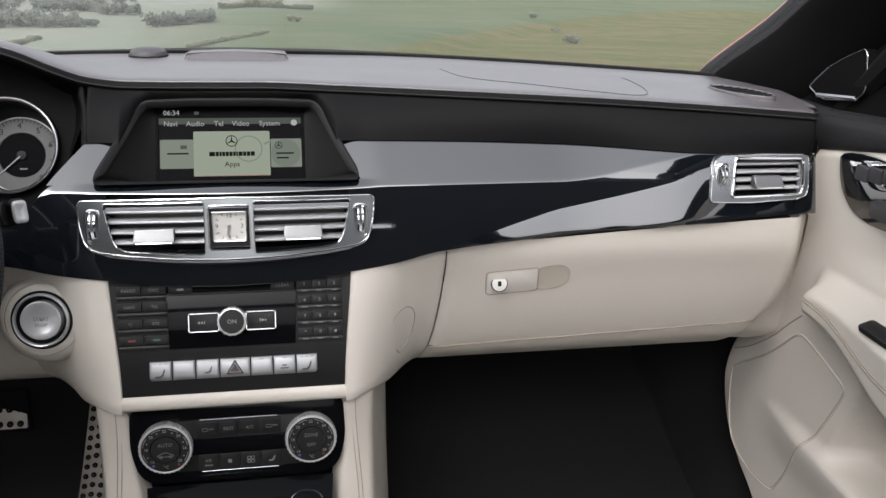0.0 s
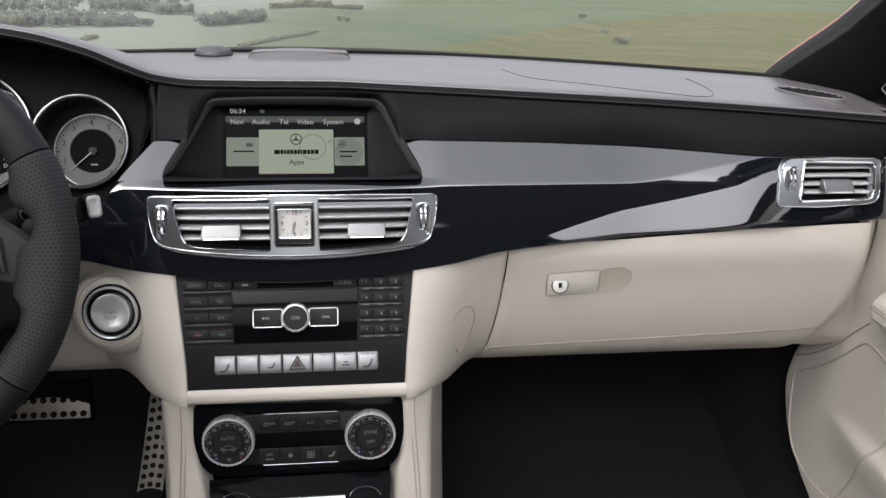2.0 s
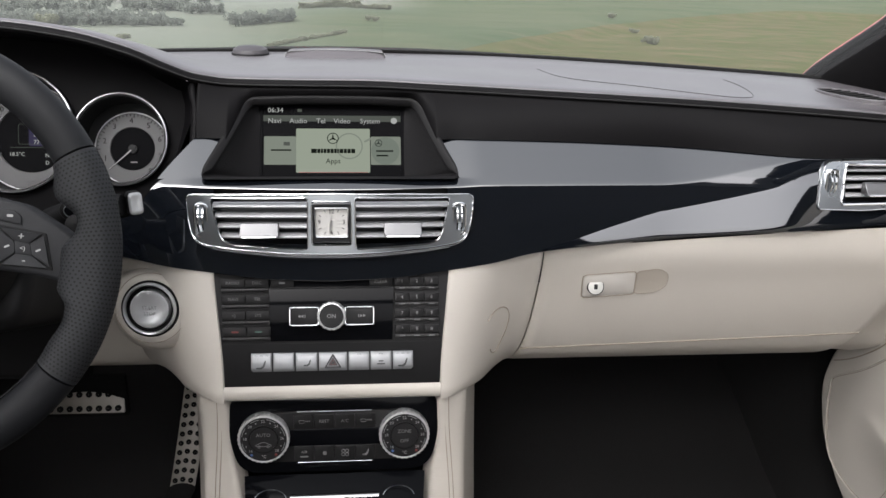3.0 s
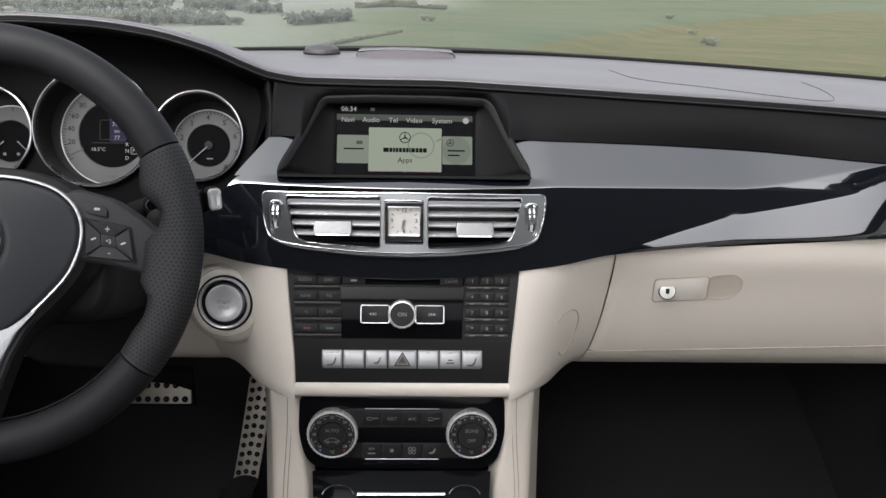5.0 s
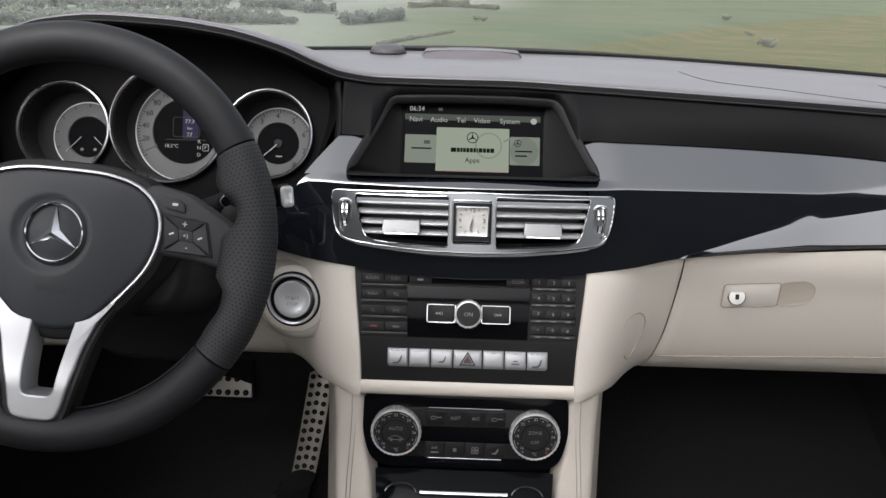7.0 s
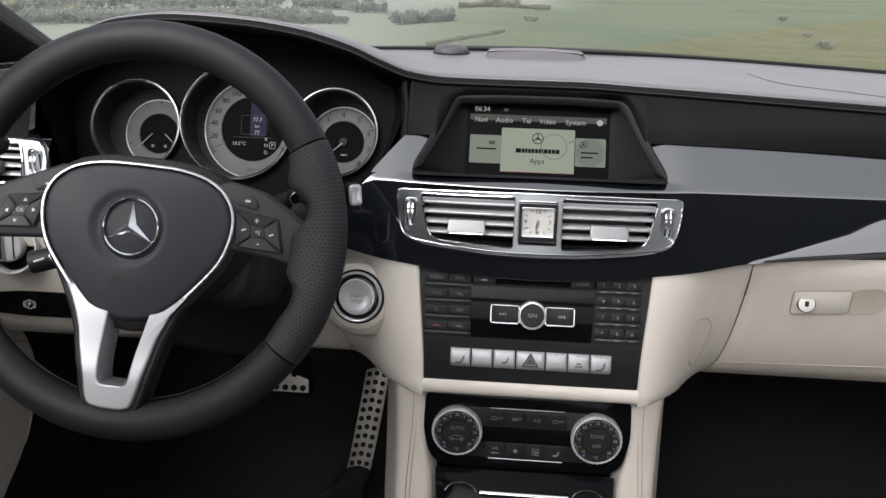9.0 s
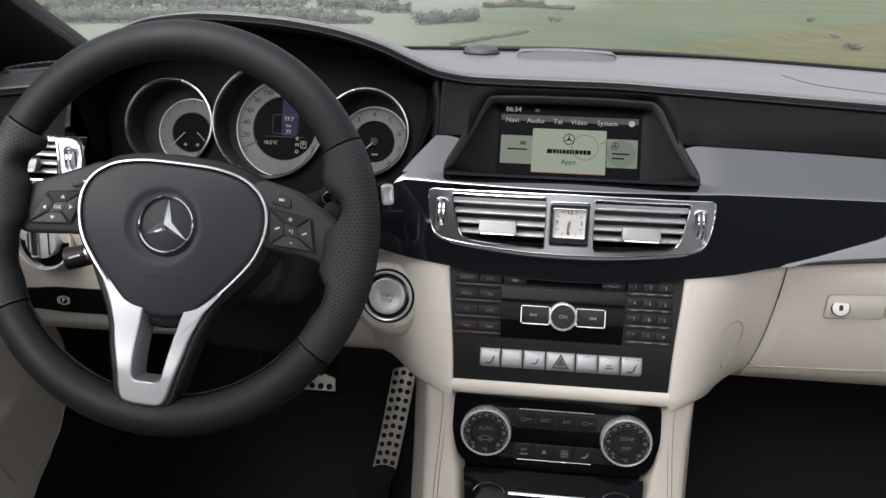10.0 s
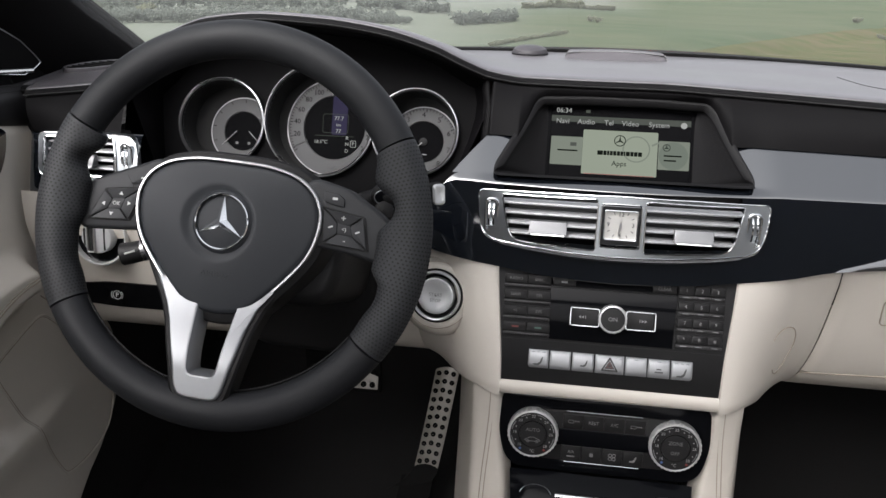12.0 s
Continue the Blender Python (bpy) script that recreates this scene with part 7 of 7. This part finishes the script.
plate = dense(fillet([(0.2805, 0.8525), (0.2825, 0.8235), (0.3420, 0.8275), (0.3400, 0.8570)], 0.003), 60)
part("lock_plate", on_lower(prism(lk, plate, -0.004, 0.0012, 0.0006)), BEIGE_TRIM, glovebox, "beige lock plate")
pull = dense(fillet([(0.3412, 0.8570), (0.3432, 0.8276), (0.3670, 0.8300), (0.3785, 0.8375), (0.3785, 0.8530), (0.3670, 0.8605)], 0.006), 60)
# nearly flat on the lid; its darker tan puts the hollow's shade into colour
part("pull_recess", on_lower(grid([[lk @ Vector((x, y, 0.0009)) for x, y in shrink(pull, -0.0012)], [lk @ Vector((x, y, 0.0006)) for x, y in pull], [lk @ Vector((x, y, 0.0005)) for x, y in shrink(pull, 0.004)], [lk @ Vector(((x - 0.36) * 0.02 + 0.36, (y - 0.843) * 0.02 + 0.843, 0.0004)) for x, y in pull]], close=True)[0]), TAN_RECESS_SHADE, glovebox, "shallow beige pull recess", 60)
part("plate_seam", on_lower(sweep([lk @ Vector((x, y, 0.0006)) for x, y in shrink(plate, -0.0012)], 0.0007, 5, closed=True)), BEIGE_SEAM, glovebox)
part("pull_seam", on_lower(sweep([lk @ Vector((x, y, 0.0006)) for x, y in shrink(pull, -0.0012)], 0.0004, 5, closed=True)), BEIGE_SEAM, glovebox)
km = tilted(0.2955, LOWER_Y(0.839) - 0.0031, 0.8388, 14)
part("lock_surround", lathe(km, [(0.0096, -0.003), (0.0096, 0.0008), (0.0088, 0.0008)], 40), DARK, glovebox)
lock = part("lock_cylinder", lathe(km, [(0.0090, -0.004), (0.0088, 0.0006), (0.0080, 0.0010), (0.0010, 0.0010)], 40, cap=True), CLOCK_FACE, glovebox, "silver lock cylinder")
part("keyhole", prism(km, rounded(0.0042, 0.0060, 0.001, 3), 0.0010, 0.0014), DARK, lock)

# ---- pedals ----
accel = thing("accelerator_pedal", (-0.25, 0.33, 0.33), "steel accelerator pedal with rows of black rubber studs", "pedal", "pedals")


def accel_point(u, v):
    """u across, v up the pedal from 0 to 1."""
    x = -0.2655 + 0.033 * v ** 0.8 + 0.0195 * u
    y = 0.300 + 0.067 * v
    return Vector((x, y, 0.345 + 0.186 * v - 0.006 * u * u))


part("plate", shell([[accel_point(u, v) for u in steps(-1, 1, 7)] for v in steps(0.16, 1, 22)], 0.005, (0, 0.9, -0.3)), STEEL, accel, "brushed steel pedal plate")
for i in range(11):
    for j in (-1, 0, 1):
        c = accel_point(j * 0.62, 0.200 + 0.0755 * i)
        part("stud", lathe(Matrix.Translation(c) @ pose(0, 0, 0, 70, 0, 0), [(0.0042, -0.001), (0.0042, 0.0012), (0.003, 0.0022), (0.0005, 0.0024)], 12), RUBBER, accel)
# dark lower end: the shade low on the pedal, put into its colour
part("lower_plate", shell([[accel_point(u * (1.05 + 0.25 * (0.17 - v) / 0.17), v) + Vector((-0.03 * ((0.17 - v) / 0.17) ** 2, -0.012 * ((0.17 - v) / 0.17) ** 2, 0.0)) for u in steps(-1, 1, 7)] for v in steps(0, 0.17, 8)], 0.005, (0, 0.9, -0.3)), RUBBER, accel, "dark rubber foot of the pedal")
part("foot", shell([[(x, y, 0.352 - 0.3 * (0.31 - y)) for x in steps(-0.298, -0.245, 4)] for y in steps(0.24, 0.31, 5)], 0.02, (0, 0, -1)), RUBBER, accel)
brake = thing("brake_pedal", (-0.42, 0.4, 0.45), "steel brake pedal with black rubber studs", "pedal", "pedals")
part("plate", shell([[(x, 0.386 + (z - 0.46) * 0.35 + 0.004 * ((x + 0.42) / 0.06) ** 2, z + 0.003 * math.cos((x + 0.42) * 22)) for x in steps(-0.482, -0.358, 14)] for z in steps(0.461, 0.503, 8)], 0.006, (0, 1, -0.2)), STEEL, brake, "brushed steel pedal plate")
part("pad_edge", shell([[(x, 0.398, z) for x in steps(-0.486, -0.354, 10)] for z in steps(0.452, 0.523, 6)], 0.012, (0, 1, 0)), RUBBER, brake)
for i in range(8):
    for j in range(2):
        c = Vector((-0.473 + 0.0152 * i + 0.0076 * j * 0, 0.385 + (0.471 + 0.022 * j - 0.46) * 0.35, 0.471 + 0.022 * j))
        part("stud", lathe(Matrix.Translation(c) @ pose(0, 0, 0, 72, 0, 0), [(0.0050, -0.001), (0.0050, 0.0015), (0.0035, 0.0026), (0.0005, 0.0028)], 12), RUBBER, brake)
part("arm", sweep([(-0.42, 0.41, 0.52), (-0.41, 0.45, 0.62), (-0.40, 0.5, 0.75)], 0.012, 8), BLACK_PLASTIC, brake)

# ---- on top of the dashboard ----
speaker = thing("centre_speaker", (0, 0.38, 1.045), "raised grey speaker grille at the windscreen base", "speaker")
spk = []
for y, up in ((0.3300, -0.12), (0.3340, 0.02), (0.3420, 0.42), (0.3500, 0.82), (0.3545, 0.98), (0.3570, 1.0), (0.3650, 1.0), (0.39, 0.9), (0.42, 0.5)):
    spk.append([(-0.003 + 0.0705 * u * (1 - 0.6 * max(0.0, y - 0.36)), y + 0.010 * u * u * (y < 0.356), 1.0440 + 0.0105 * up * (1 - 0.35 * u * u) * (1.0 if up < 0 else smooth(1.0, 0.955, abs(u)))) for u in steps(-1, 1, 40)])
part("grille", shell(spk, 0.003, (0, 0, -1)), SPEAKER_GREY, speaker, "dark grey perforated front", 50)
part("rim", sweep([(-0.003 + 0.0705 * u, 0.3550, 1.0446 + 0.0105 * (1 - 0.35 * u * u) * smooth(1.0, 0.955, abs(u))) for u in steps(-1, 1, 60)], 0.0005, 6), MARK_DIM, speaker, "thin light rim along the speaker")
sensor = thing("dashboard_sensor", (-0.125, 0.40, 1.045), "small domed black light sensor on the dashboard", "sensor")
part("dome", lathe(Matrix.Translation((-0.124, 0.385, 1.045)), [(0.025, -0.006), (0.025, 0.002), (0.0235, 0.0060), (0.018, 0.0092), (0.009, 0.0108), (0.0005, 0.0112)], 32), COWL, sensor)
part("foot", lathe(Matrix.Translation((-0.124, 0.385, 1.045)), [(0.0265, -0.008), (0.0265, 0.0005), (0.025, 0.001)], 32), BLACK_PLASTIC, sensor)


def top_point(x, y):
    """A point on the padded top."""
    ys, zs, yb, zb = SEAM_Y(x), SEAM_Z(x), BASE_Y(abs(x)), BASE_Z(abs(x))
    s = (y - ys - 0.008) / (yb - ys - 0.008)
    e = smooth(0.0, 0.75, s)
    return Vector((x, y, (zs + 0.0075) * (1 - e) + zb * e + 0.003 * math.sin(math.pi * s)))


airbag = [(0.262, 0.30), (0.266, 0.255), (0.275, 0.185), (0.302, 0.158), (0.351, 0.138), (0.396, 0.112), (0.442, 0.092), (0.470, 0.082), (0.494, 0.092), (0.506, 0.150), (0.508, 0.20), (0.506, 0.23), (0.50, 0.25)]
line = soften(airbag, 2)
part("airbag_seam", sweep([top_point(x, y) + Vector((0, 0, 0.0002)) for x, y in line[2:-10]], 0.00045, 5), SEAT_KEY, dashboard, "stitched outline of the passenger airbag")


def corner_vent(side):
    t = thing("demister_vent", (side * 0.63, 0.14, 1.03), "oval black demister vent in the dashboard corner", "air vent", "demister vents")
    c = top_point(side * (0.630 if side > 0 else 0.668), 0.124 if side > 0 else 0.160)
    m = Matrix.Translation(c + Vector((0, 0, 0.0030))) @ pose(0, 0, 0, 0, 0, -66 * side)
    o = [(0.046 * math.cos(a), 0.0205 * math.sin(a)) for a in steps(0, 2 * math.pi * 47 / 48, 48)]
    part("rim", frame_ring(m, [(x * 1.07, y * 1.15) for x, y in o], o, -0.010, 0.0010, 0.0010), DASH_LIT_LEATHER, t, "soft oval rim")
    part("well", prism(m, o, -0.003, -0.001), DARK, t)
    for i in range(8):
        u = -0.0370 + 0.0105 * i
        h = 0.0200 * math.sqrt(1 - (u / 0.0465) ** 2)
        part("slat", prism(m @ Matrix.Translation((u, 0, 0.0)) @ pose(0, 0, 0, 0, 30, 0), rounded(0.0014, 2 * h, 0.0005, 2), -0.0015, 0.0006), VENT_SLAT, t)
    return t


corner_vent(1)
corner_vent(-1)


# ---- the land outside ----
DROP = spline([(0, 0), (6, 0), (12, -1.2), (40, -7.5), (100, -16), (150, -21.5), (250, -30), (400, -38), (600, -45), (900, -50), (1300, -50), (2200, -20), (4200, 100)])
# how far the dry slope reaches, by bearing in degrees
DRY_EDGE = ((0.0, 150), (4.0, 205), (7.4, 246), (10.6, 290), (14.1, 366), (17.7, 452), (22.0, 585), (27.0, 700), (40.0, 760))
DRY_REACH = spline(DRY_EDGE)


def land_z(x, y):
    d = math.hypot(x, y)
    b = math.degrees(math.atan2(x, max(0.1, y)))
    z = DROP(d)
    # the dry slope is a low hill with a hollow behind it; a green dome lies further left
    z += (y > 0) * smooth(2, 12, b) * (3.0 * math.exp(-((d - DRY_REACH(b) + 14) / 30.0) ** 2) - 5.0 * math.exp(-((d - DRY_REACH(b) - 42) / 34.0) ** 2))
    z += 3.0 * math.exp(-((b + 1.0) / 4.5) ** 2 - ((d - 500) / 60.0) ** 2)
    z += smooth(80, 350, d) * (1.4 * noise.noise((x / 150.0, y / 150.0, 3.1)) + 0.45 * noise.noise((x / 45.0, y / 45.0, 1.7)))
    z += smooth(700, 2500, d) * 40.0 * noise.noise((x / 700.0, y / 700.0, 5.5))
    return z


def grass_material():
    m = bpy.data.materials.new("meadow_grass")
    m.use_nodes = True
    nt = m.node_tree
    p = nt.nodes["Principled BSDF"]
    p.inputs["Roughness"].default_value = 0.95
    p.inputs["Specular IOR Level"].default_value = 0.05
    co = nt.nodes.new("ShaderNodeTexCoord")

    def math_node(op, *ins):
        n = nt.nodes.new("ShaderNodeMath")
        n.operation = op
        for i, v in enumerate(ins):
            if hasattr(v, "is_linked"):
                nt.links.new(v, n.inputs[i])
            else:
                n.inputs[i].default_value = v
        return n.outputs[0]

    def noise_node(scale, stretch=(1, 1, 1), detail=6, rough=0.6):
        mp = nt.nodes.new("ShaderNodeMapping")
        mp.inputs["Scale"].default_value = stretch
        nt.links.new(co.outputs["Object"], mp.inputs["Vector"])
        n = nt.nodes.new("ShaderNodeTexNoise")
        n.inputs["Scale"].default_value, n.inputs["Detail"].default_value, n.inputs["Roughness"].default_value = scale, detail, rough
        nt.links.new(mp.outputs[0], n.inputs["Vector"])
        return n.outputs["Fac"]

    def ramp(v, a, b):
        n = nt.nodes.new("ShaderNodeMapRange")
        n.interpolation_type = "SMOOTHSTEP"
        n.inputs["From Min"].default_value, n.inputs["From Max"].default_value = a, b
        nt.links.new(v, n.inputs["Value"])
        return n.outputs[0]

    def mix(f, a, b):
        n = nt.nodes.new("ShaderNodeMix")
        n.data_type = "RGBA"
        for name, v in (("Factor", f), ("A", a), ("B", b)):
            if hasattr(v, "is_linked"):
                nt.links.new(v, n.inputs[name])
            else:
                n.inputs[name].default_value = v
        return n.outputs["Result"]

    sep = nt.nodes.new("ShaderNodeSeparateXYZ")
    nt.links.new(co.outputs["Object"], sep.inputs[0])
    x, y = sep.outputs["X"], sep.outputs["Y"]
    away = math_node("SQRT", math_node("ADD", math_node("MULTIPLY", x, x), math_node("MULTIPLY", y, y)))
    bearing = math_node("MULTIPLY", math_node("ARCTAN2", x, math_node("ABSOLUTE", y)), 57.2958)
    big, streak, mid, fine = noise_node(0.011), noise_node(0.035, (0.25, 1.6, 1)), noise_node(0.09), noise_node(0.7, (0.6, 1, 1))
    # green meadow in two tones
    green = mix(ramp(big, 0.36, 0.64), (0.070, 0.099, 0.052, 1), (0.097, 0.116, 0.066, 1))
    green = mix(math_node("MULTIPLY", ramp(streak, 0.38, 0.66), 0.6), green, (0.124, 0.128, 0.078, 1))
    # dry slope: straw, olive and rusty patches
    dry = mix(ramp(mid, 0.36, 0.62), (0.084, 0.100, 0.036, 1), (0.130, 0.112, 0.060, 1))
    dry = mix(math_node("MULTIPLY", ramp(streak, 0.42, 0.62), 0.6), dry, (0.080, 0.086, 0.032, 1))
    curve = nt.nodes.new("ShaderNodeFloatCurve")
    c = curve.mapping.curves[0]
    pts = [(b / 40.0, r / 800.0) for b, r in DRY_EDGE]
    c.points[0].location, c.points[1].location = pts[0], pts[-1]
    for q in pts[1:-1]:
        c.points.new(*q)
    curve.mapping.update()
    nt.links.new(math_node("MULTIPLY", bearing, 1 / 40.0), curve.inputs["Value"])
    reach = math_node("MULTIPLY", curve.outputs[0], 800.0)
    wob = math_node("MULTIPLY", math_node("SUBTRACT", mid, 0.5), 30.0)
    col = mix(ramp(math_node("ADD", math_node("SUBTRACT", reach, away), wob), -9.0, 9.0), green, dry)
    # a pale stubble field in the valley to the left
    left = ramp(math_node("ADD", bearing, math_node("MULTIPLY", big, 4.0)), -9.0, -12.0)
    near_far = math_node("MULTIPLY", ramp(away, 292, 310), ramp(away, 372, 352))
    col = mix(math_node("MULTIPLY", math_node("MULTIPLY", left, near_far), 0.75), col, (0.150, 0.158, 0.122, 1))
    # distance haze put into the grass colour, far off and towards the left
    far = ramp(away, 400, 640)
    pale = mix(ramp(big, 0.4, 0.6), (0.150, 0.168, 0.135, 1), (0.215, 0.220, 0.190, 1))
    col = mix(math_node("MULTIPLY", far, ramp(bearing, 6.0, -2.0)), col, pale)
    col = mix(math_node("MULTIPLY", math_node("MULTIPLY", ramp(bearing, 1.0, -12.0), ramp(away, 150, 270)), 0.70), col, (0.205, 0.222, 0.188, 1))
    # fine tufts
    tuft = math_node("ADD", math_node("MULTIPLY", fine, 0.30), 0.62)
    sc = nt.nodes.new("ShaderNodeVectorMath")
    sc.operation = "SCALE"
    nt.links.new(col, sc.inputs[0])
    nt.links.new(tuft, sc.inputs["Scale"])
    nt.links.new(sc.outputs[0], p.inputs["Base Color"])
    bp = nt.nodes.new("ShaderNodeBump")
    bp.inputs["Strength"].default_value, bp.inputs["Distance"].default_value = 0.6, 1.2
    nt.links.new(mid, bp.inputs["Height"])
    nt.links.new(bp.outputs[0], p.inputs["Normal"])
    return m


ground_rows = []
for d in [0.01, 1.5, 3, 6, 10, 16, 25, 40, 60, 80] + steps(100, 760, 133) + steps(780, 1400, 32) + steps(1500, 4200, 24):
    ground_rows.append([(d * math.sin(a), d * math.cos(a), land_z(d * math.sin(a), d * math.cos(a))) for a in [radians(k) for k in steps(-180, -62, 24) + steps(-60, 60, 161) + steps(62, 180, 24)]])
bm, _ = grid(ground_rows)
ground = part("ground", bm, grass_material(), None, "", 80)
tagged(ground, "rolling green meadow hills seen through the windscreen", "meadow", kind="structure")


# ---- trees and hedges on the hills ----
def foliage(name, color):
    """Thin leaves that let light through, in a colour paled for distance haze."""
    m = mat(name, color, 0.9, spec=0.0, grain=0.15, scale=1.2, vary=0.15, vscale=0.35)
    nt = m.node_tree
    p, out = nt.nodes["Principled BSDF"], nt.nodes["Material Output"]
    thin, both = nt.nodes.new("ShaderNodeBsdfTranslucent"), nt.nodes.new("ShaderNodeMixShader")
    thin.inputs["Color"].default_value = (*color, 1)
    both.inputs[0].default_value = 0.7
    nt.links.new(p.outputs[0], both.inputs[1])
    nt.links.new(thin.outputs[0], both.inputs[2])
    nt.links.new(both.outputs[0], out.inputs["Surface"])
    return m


# both leaf colours carry the distance haze, paler than leaves close by
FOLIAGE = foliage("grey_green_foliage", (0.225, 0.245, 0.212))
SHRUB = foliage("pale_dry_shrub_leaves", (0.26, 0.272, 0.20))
BARK = mat("tree_bark", (0.07, 0.06, 0.05), 0.9, grain=0.2, scale=6, bump=0.3, dist=0.02)


def tree_meshes(seed, height, spread):
    rng = random.Random(seed)
    bm = bmesh.new()
    limbs = [[(0, 0, -0.5), (0.05 * height * rng.uniform(-1, 1), 0, height * 0.25), (0.06 * height * rng.uniform(-1, 1), 0, height * 0.6)]]
    for k in range(4):
        a = rng.uniform(0, 6.28)
        limbs.append([(0, 0, height * (0.2 + 0.08 * k)), (0.18 * spread * math.cos(a), 0.18 * spread * math.sin(a), height * (0.4 + 0.06 * k)), (0.36 * spread * math.cos(a), 0.36 * spread * math.sin(a), height * (0.52 + 0.07 * k))])
    for i, l in enumerate(limbs):
        sweep(l, (lambda s, w=(0.035 if i == 0 else 0.016): height * w * (1 - 0.6 * s)), 6, bm=bm)
    trunk_bm = bm
    bm = bmesh.new()
    lumps = [(rng.uniform(-0.42, 0.42) * spread, rng.uniform(-0.42, 0.42) * spread, height * rng.uniform(0.34, 0.88), spread * rng.uniform(0.16, 0.30)) for _ in range(11)]
    for x, y, z, r in lumps:
        core = bmesh.ops.create_icosphere(bm, subdivisions=2, radius=r * 0.6, matrix=Matrix.Translation((x, y, z)))
        for v in core["verts"]:
            v.co += Vector((rng.uniform(-1, 1), rng.uniform(-1, 1), rng.uniform(-1, 1))) * r * 0.12
        for _ in range(80):
            d = Vector((rng.gauss(0, 1), rng.gauss(0, 1), rng.gauss(0, 0.8))).normalized() * r * rng.uniform(0.65, 1.08)
            c = Vector((x, y, z)) + d
            s = spread * rng.uniform(0.026, 0.05)
            u = Vector((rng.gauss(0, 1), rng.gauss(0, 1), rng.gauss(0, 1))).normalized()
            w = u.orthogonal().normalized()
            v = u.cross(w)
            q = [bm.verts.new(c + w * s * p + v * s * t + u * s * rng.uniform(-0.3, 0.3)) for p, t in ((-1, -0.6), (0.2, -1), (1, 0.3), (-0.1, 1), (-0.9, 0.5))]
            bm.faces.new(q)
    return trunk_bm, bm


def make_tree(seed, height, spread, label):
    t = thing("tree", (0, 0, 0), label, "tree", "hillside trees")
    a, b = tree_meshes(seed, height, spread)
    part("trunk", a, BARK, t)
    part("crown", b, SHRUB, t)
    return t


TREES = [make_tree(1, 9.0, 8.5, "hazy green broadleaf tree on the distant meadow"), make_tree(2, 7.0, 9.0, "hazy green broadleaf tree on the distant meadow"), make_tree(3, 5.0, 7.5, "low hazy green bush on the distant meadow")]
rng = random.Random(11)


def belt(az0, d0, az1, d1, n, jitter, kinds, size=1.0):
    """Trees along a line on the land, by bearing in degrees and distance."""
    out = []
    for i in range(n):
        u = (i + rng.uniform(-0.4, 0.4)) / max(1, n - 1)
        a, d = radians(az0 + (az1 - az0) * u), d0 + (d1 - d0) * u + rng.uniform(-jitter, jitter)
        out.append((d * math.sin(a), d * math.cos(a), rng.choice(kinds), size * rng.uniform(0.75, 1.25)))
    return out


# single trees, hedges and shrubs
spots = belt(-3.6, 512, -1.9, 540, 15, 4, (1, 0), 0.44) + belt(-1.9, 552, 0.2, 535, 20, 4, (1, 0, 0), 0.50) + belt(0.2, 540, 2.0, 545, 13, 4, (1, 2), 0.42)
spots += belt(0.8, 421, 1.05, 418, 2, 1, (1,), 0.40)
spots += belt(-5.7, 254, -3.4, 287, 16, 1, (2,), 0.27) + belt(-3.0, 294, -1.0, 336, 16, 1, (2,), 0.27) + belt(-15.9, 270, -14.4, 303, 11, 1, (2,), 0.30)
spots += belt(18.9, 322, 19.3, 318, 3, 2, (2, 1), 0.42) + belt(17.8, 392, 18.0, 388, 2, 2, (2,), 0.34) + belt(16.3, 545, 16.5, 540, 2, 2, (1,), 0.45) + belt(17.0, 482, 17.3, 478, 2, 2, (2,), 0.40)
for x, y, k, size in spots:
    c = copy_thing(TREES[k], pose(x, y, land_z(x, y) - 0.3, 0, 0, rng.uniform(0, 360)))
    c.scale = (size, size, size * rng.uniform(0.85, 1.1))
for t, (x, y) in zip(TREES, ((-210, 352), (-190, 362), (-120, 352))):
    t.location = (x, y, land_z(x, y) - 0.3)


def woods(rows):
    """Far wooded bands as one mesh: each crown is a few ragged clumps of leaves."""
    verts, faces = [], []
    for x, y, _, size in rows:
        base = land_z(x, y)
        h, w = 8.0 * size, 4.2 * size
        for _ in range(10):
            c = Vector((x + rng.uniform(-0.6, 0.6) * w, y + rng.uniform(-0.6, 0.6) * w, base + h * rng.uniform(0.25, 0.85)))
            r = w * rng.uniform(0.28, 0.55)
            for _ in range(24):
                p = c + Vector((rng.gauss(0, 1), rng.gauss(0, 1), rng.gauss(0, 0.8))).normalized() * r * rng.uniform(0.5, 1.05)
                u = Vector((rng.gauss(0, 1), rng.gauss(0, 1), rng.gauss(0, 1))).normalized()
                a = u.orthogonal().normalized() * r * 0.30
                b = u.cross(a)
                n = len(verts)
                verts.extend(p + a * s_ + b * t_ for s_, t_ in ((-1, -0.6), (0.3, -1), (1, 0.3), (-0.1, 1)))
                faces.append((n, n + 1, n + 2, n + 3))
    me = bpy.data.meshes.new("far_woods")
    me.from_pydata(verts, [], faces)
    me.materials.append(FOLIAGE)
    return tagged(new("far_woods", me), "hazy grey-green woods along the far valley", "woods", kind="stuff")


# wooded bands in the valley to the left
far = belt(-34, 400, -12.3, 372, 120, 9, (0,), 0.62) + belt(-34, 425, -13.0, 390, 100, 12, (0,), 0.65) + belt(-12.8, 374, -11.0, 370, 10, 4, (0,), 0.5)
far += belt(-8.0, 378, -4.2, 412, 36, 8, (0,), 0.60) + belt(-10.8, 480, -8.6, 478, 18, 8, (0,), 0.66) + belt(-14.2, 520, -11.0, 512, 26, 10, (0,), 0.68)
far += belt(-33, 520, -15.5, 500, 80, 18, (0,), 0.74) + belt(-34, 600, -9.0, 590, 80, 26, (0,), 0.74)
far += belt(-34, 700, -8.0, 690, 60, 40, (0,), 0.9)
woods(far)
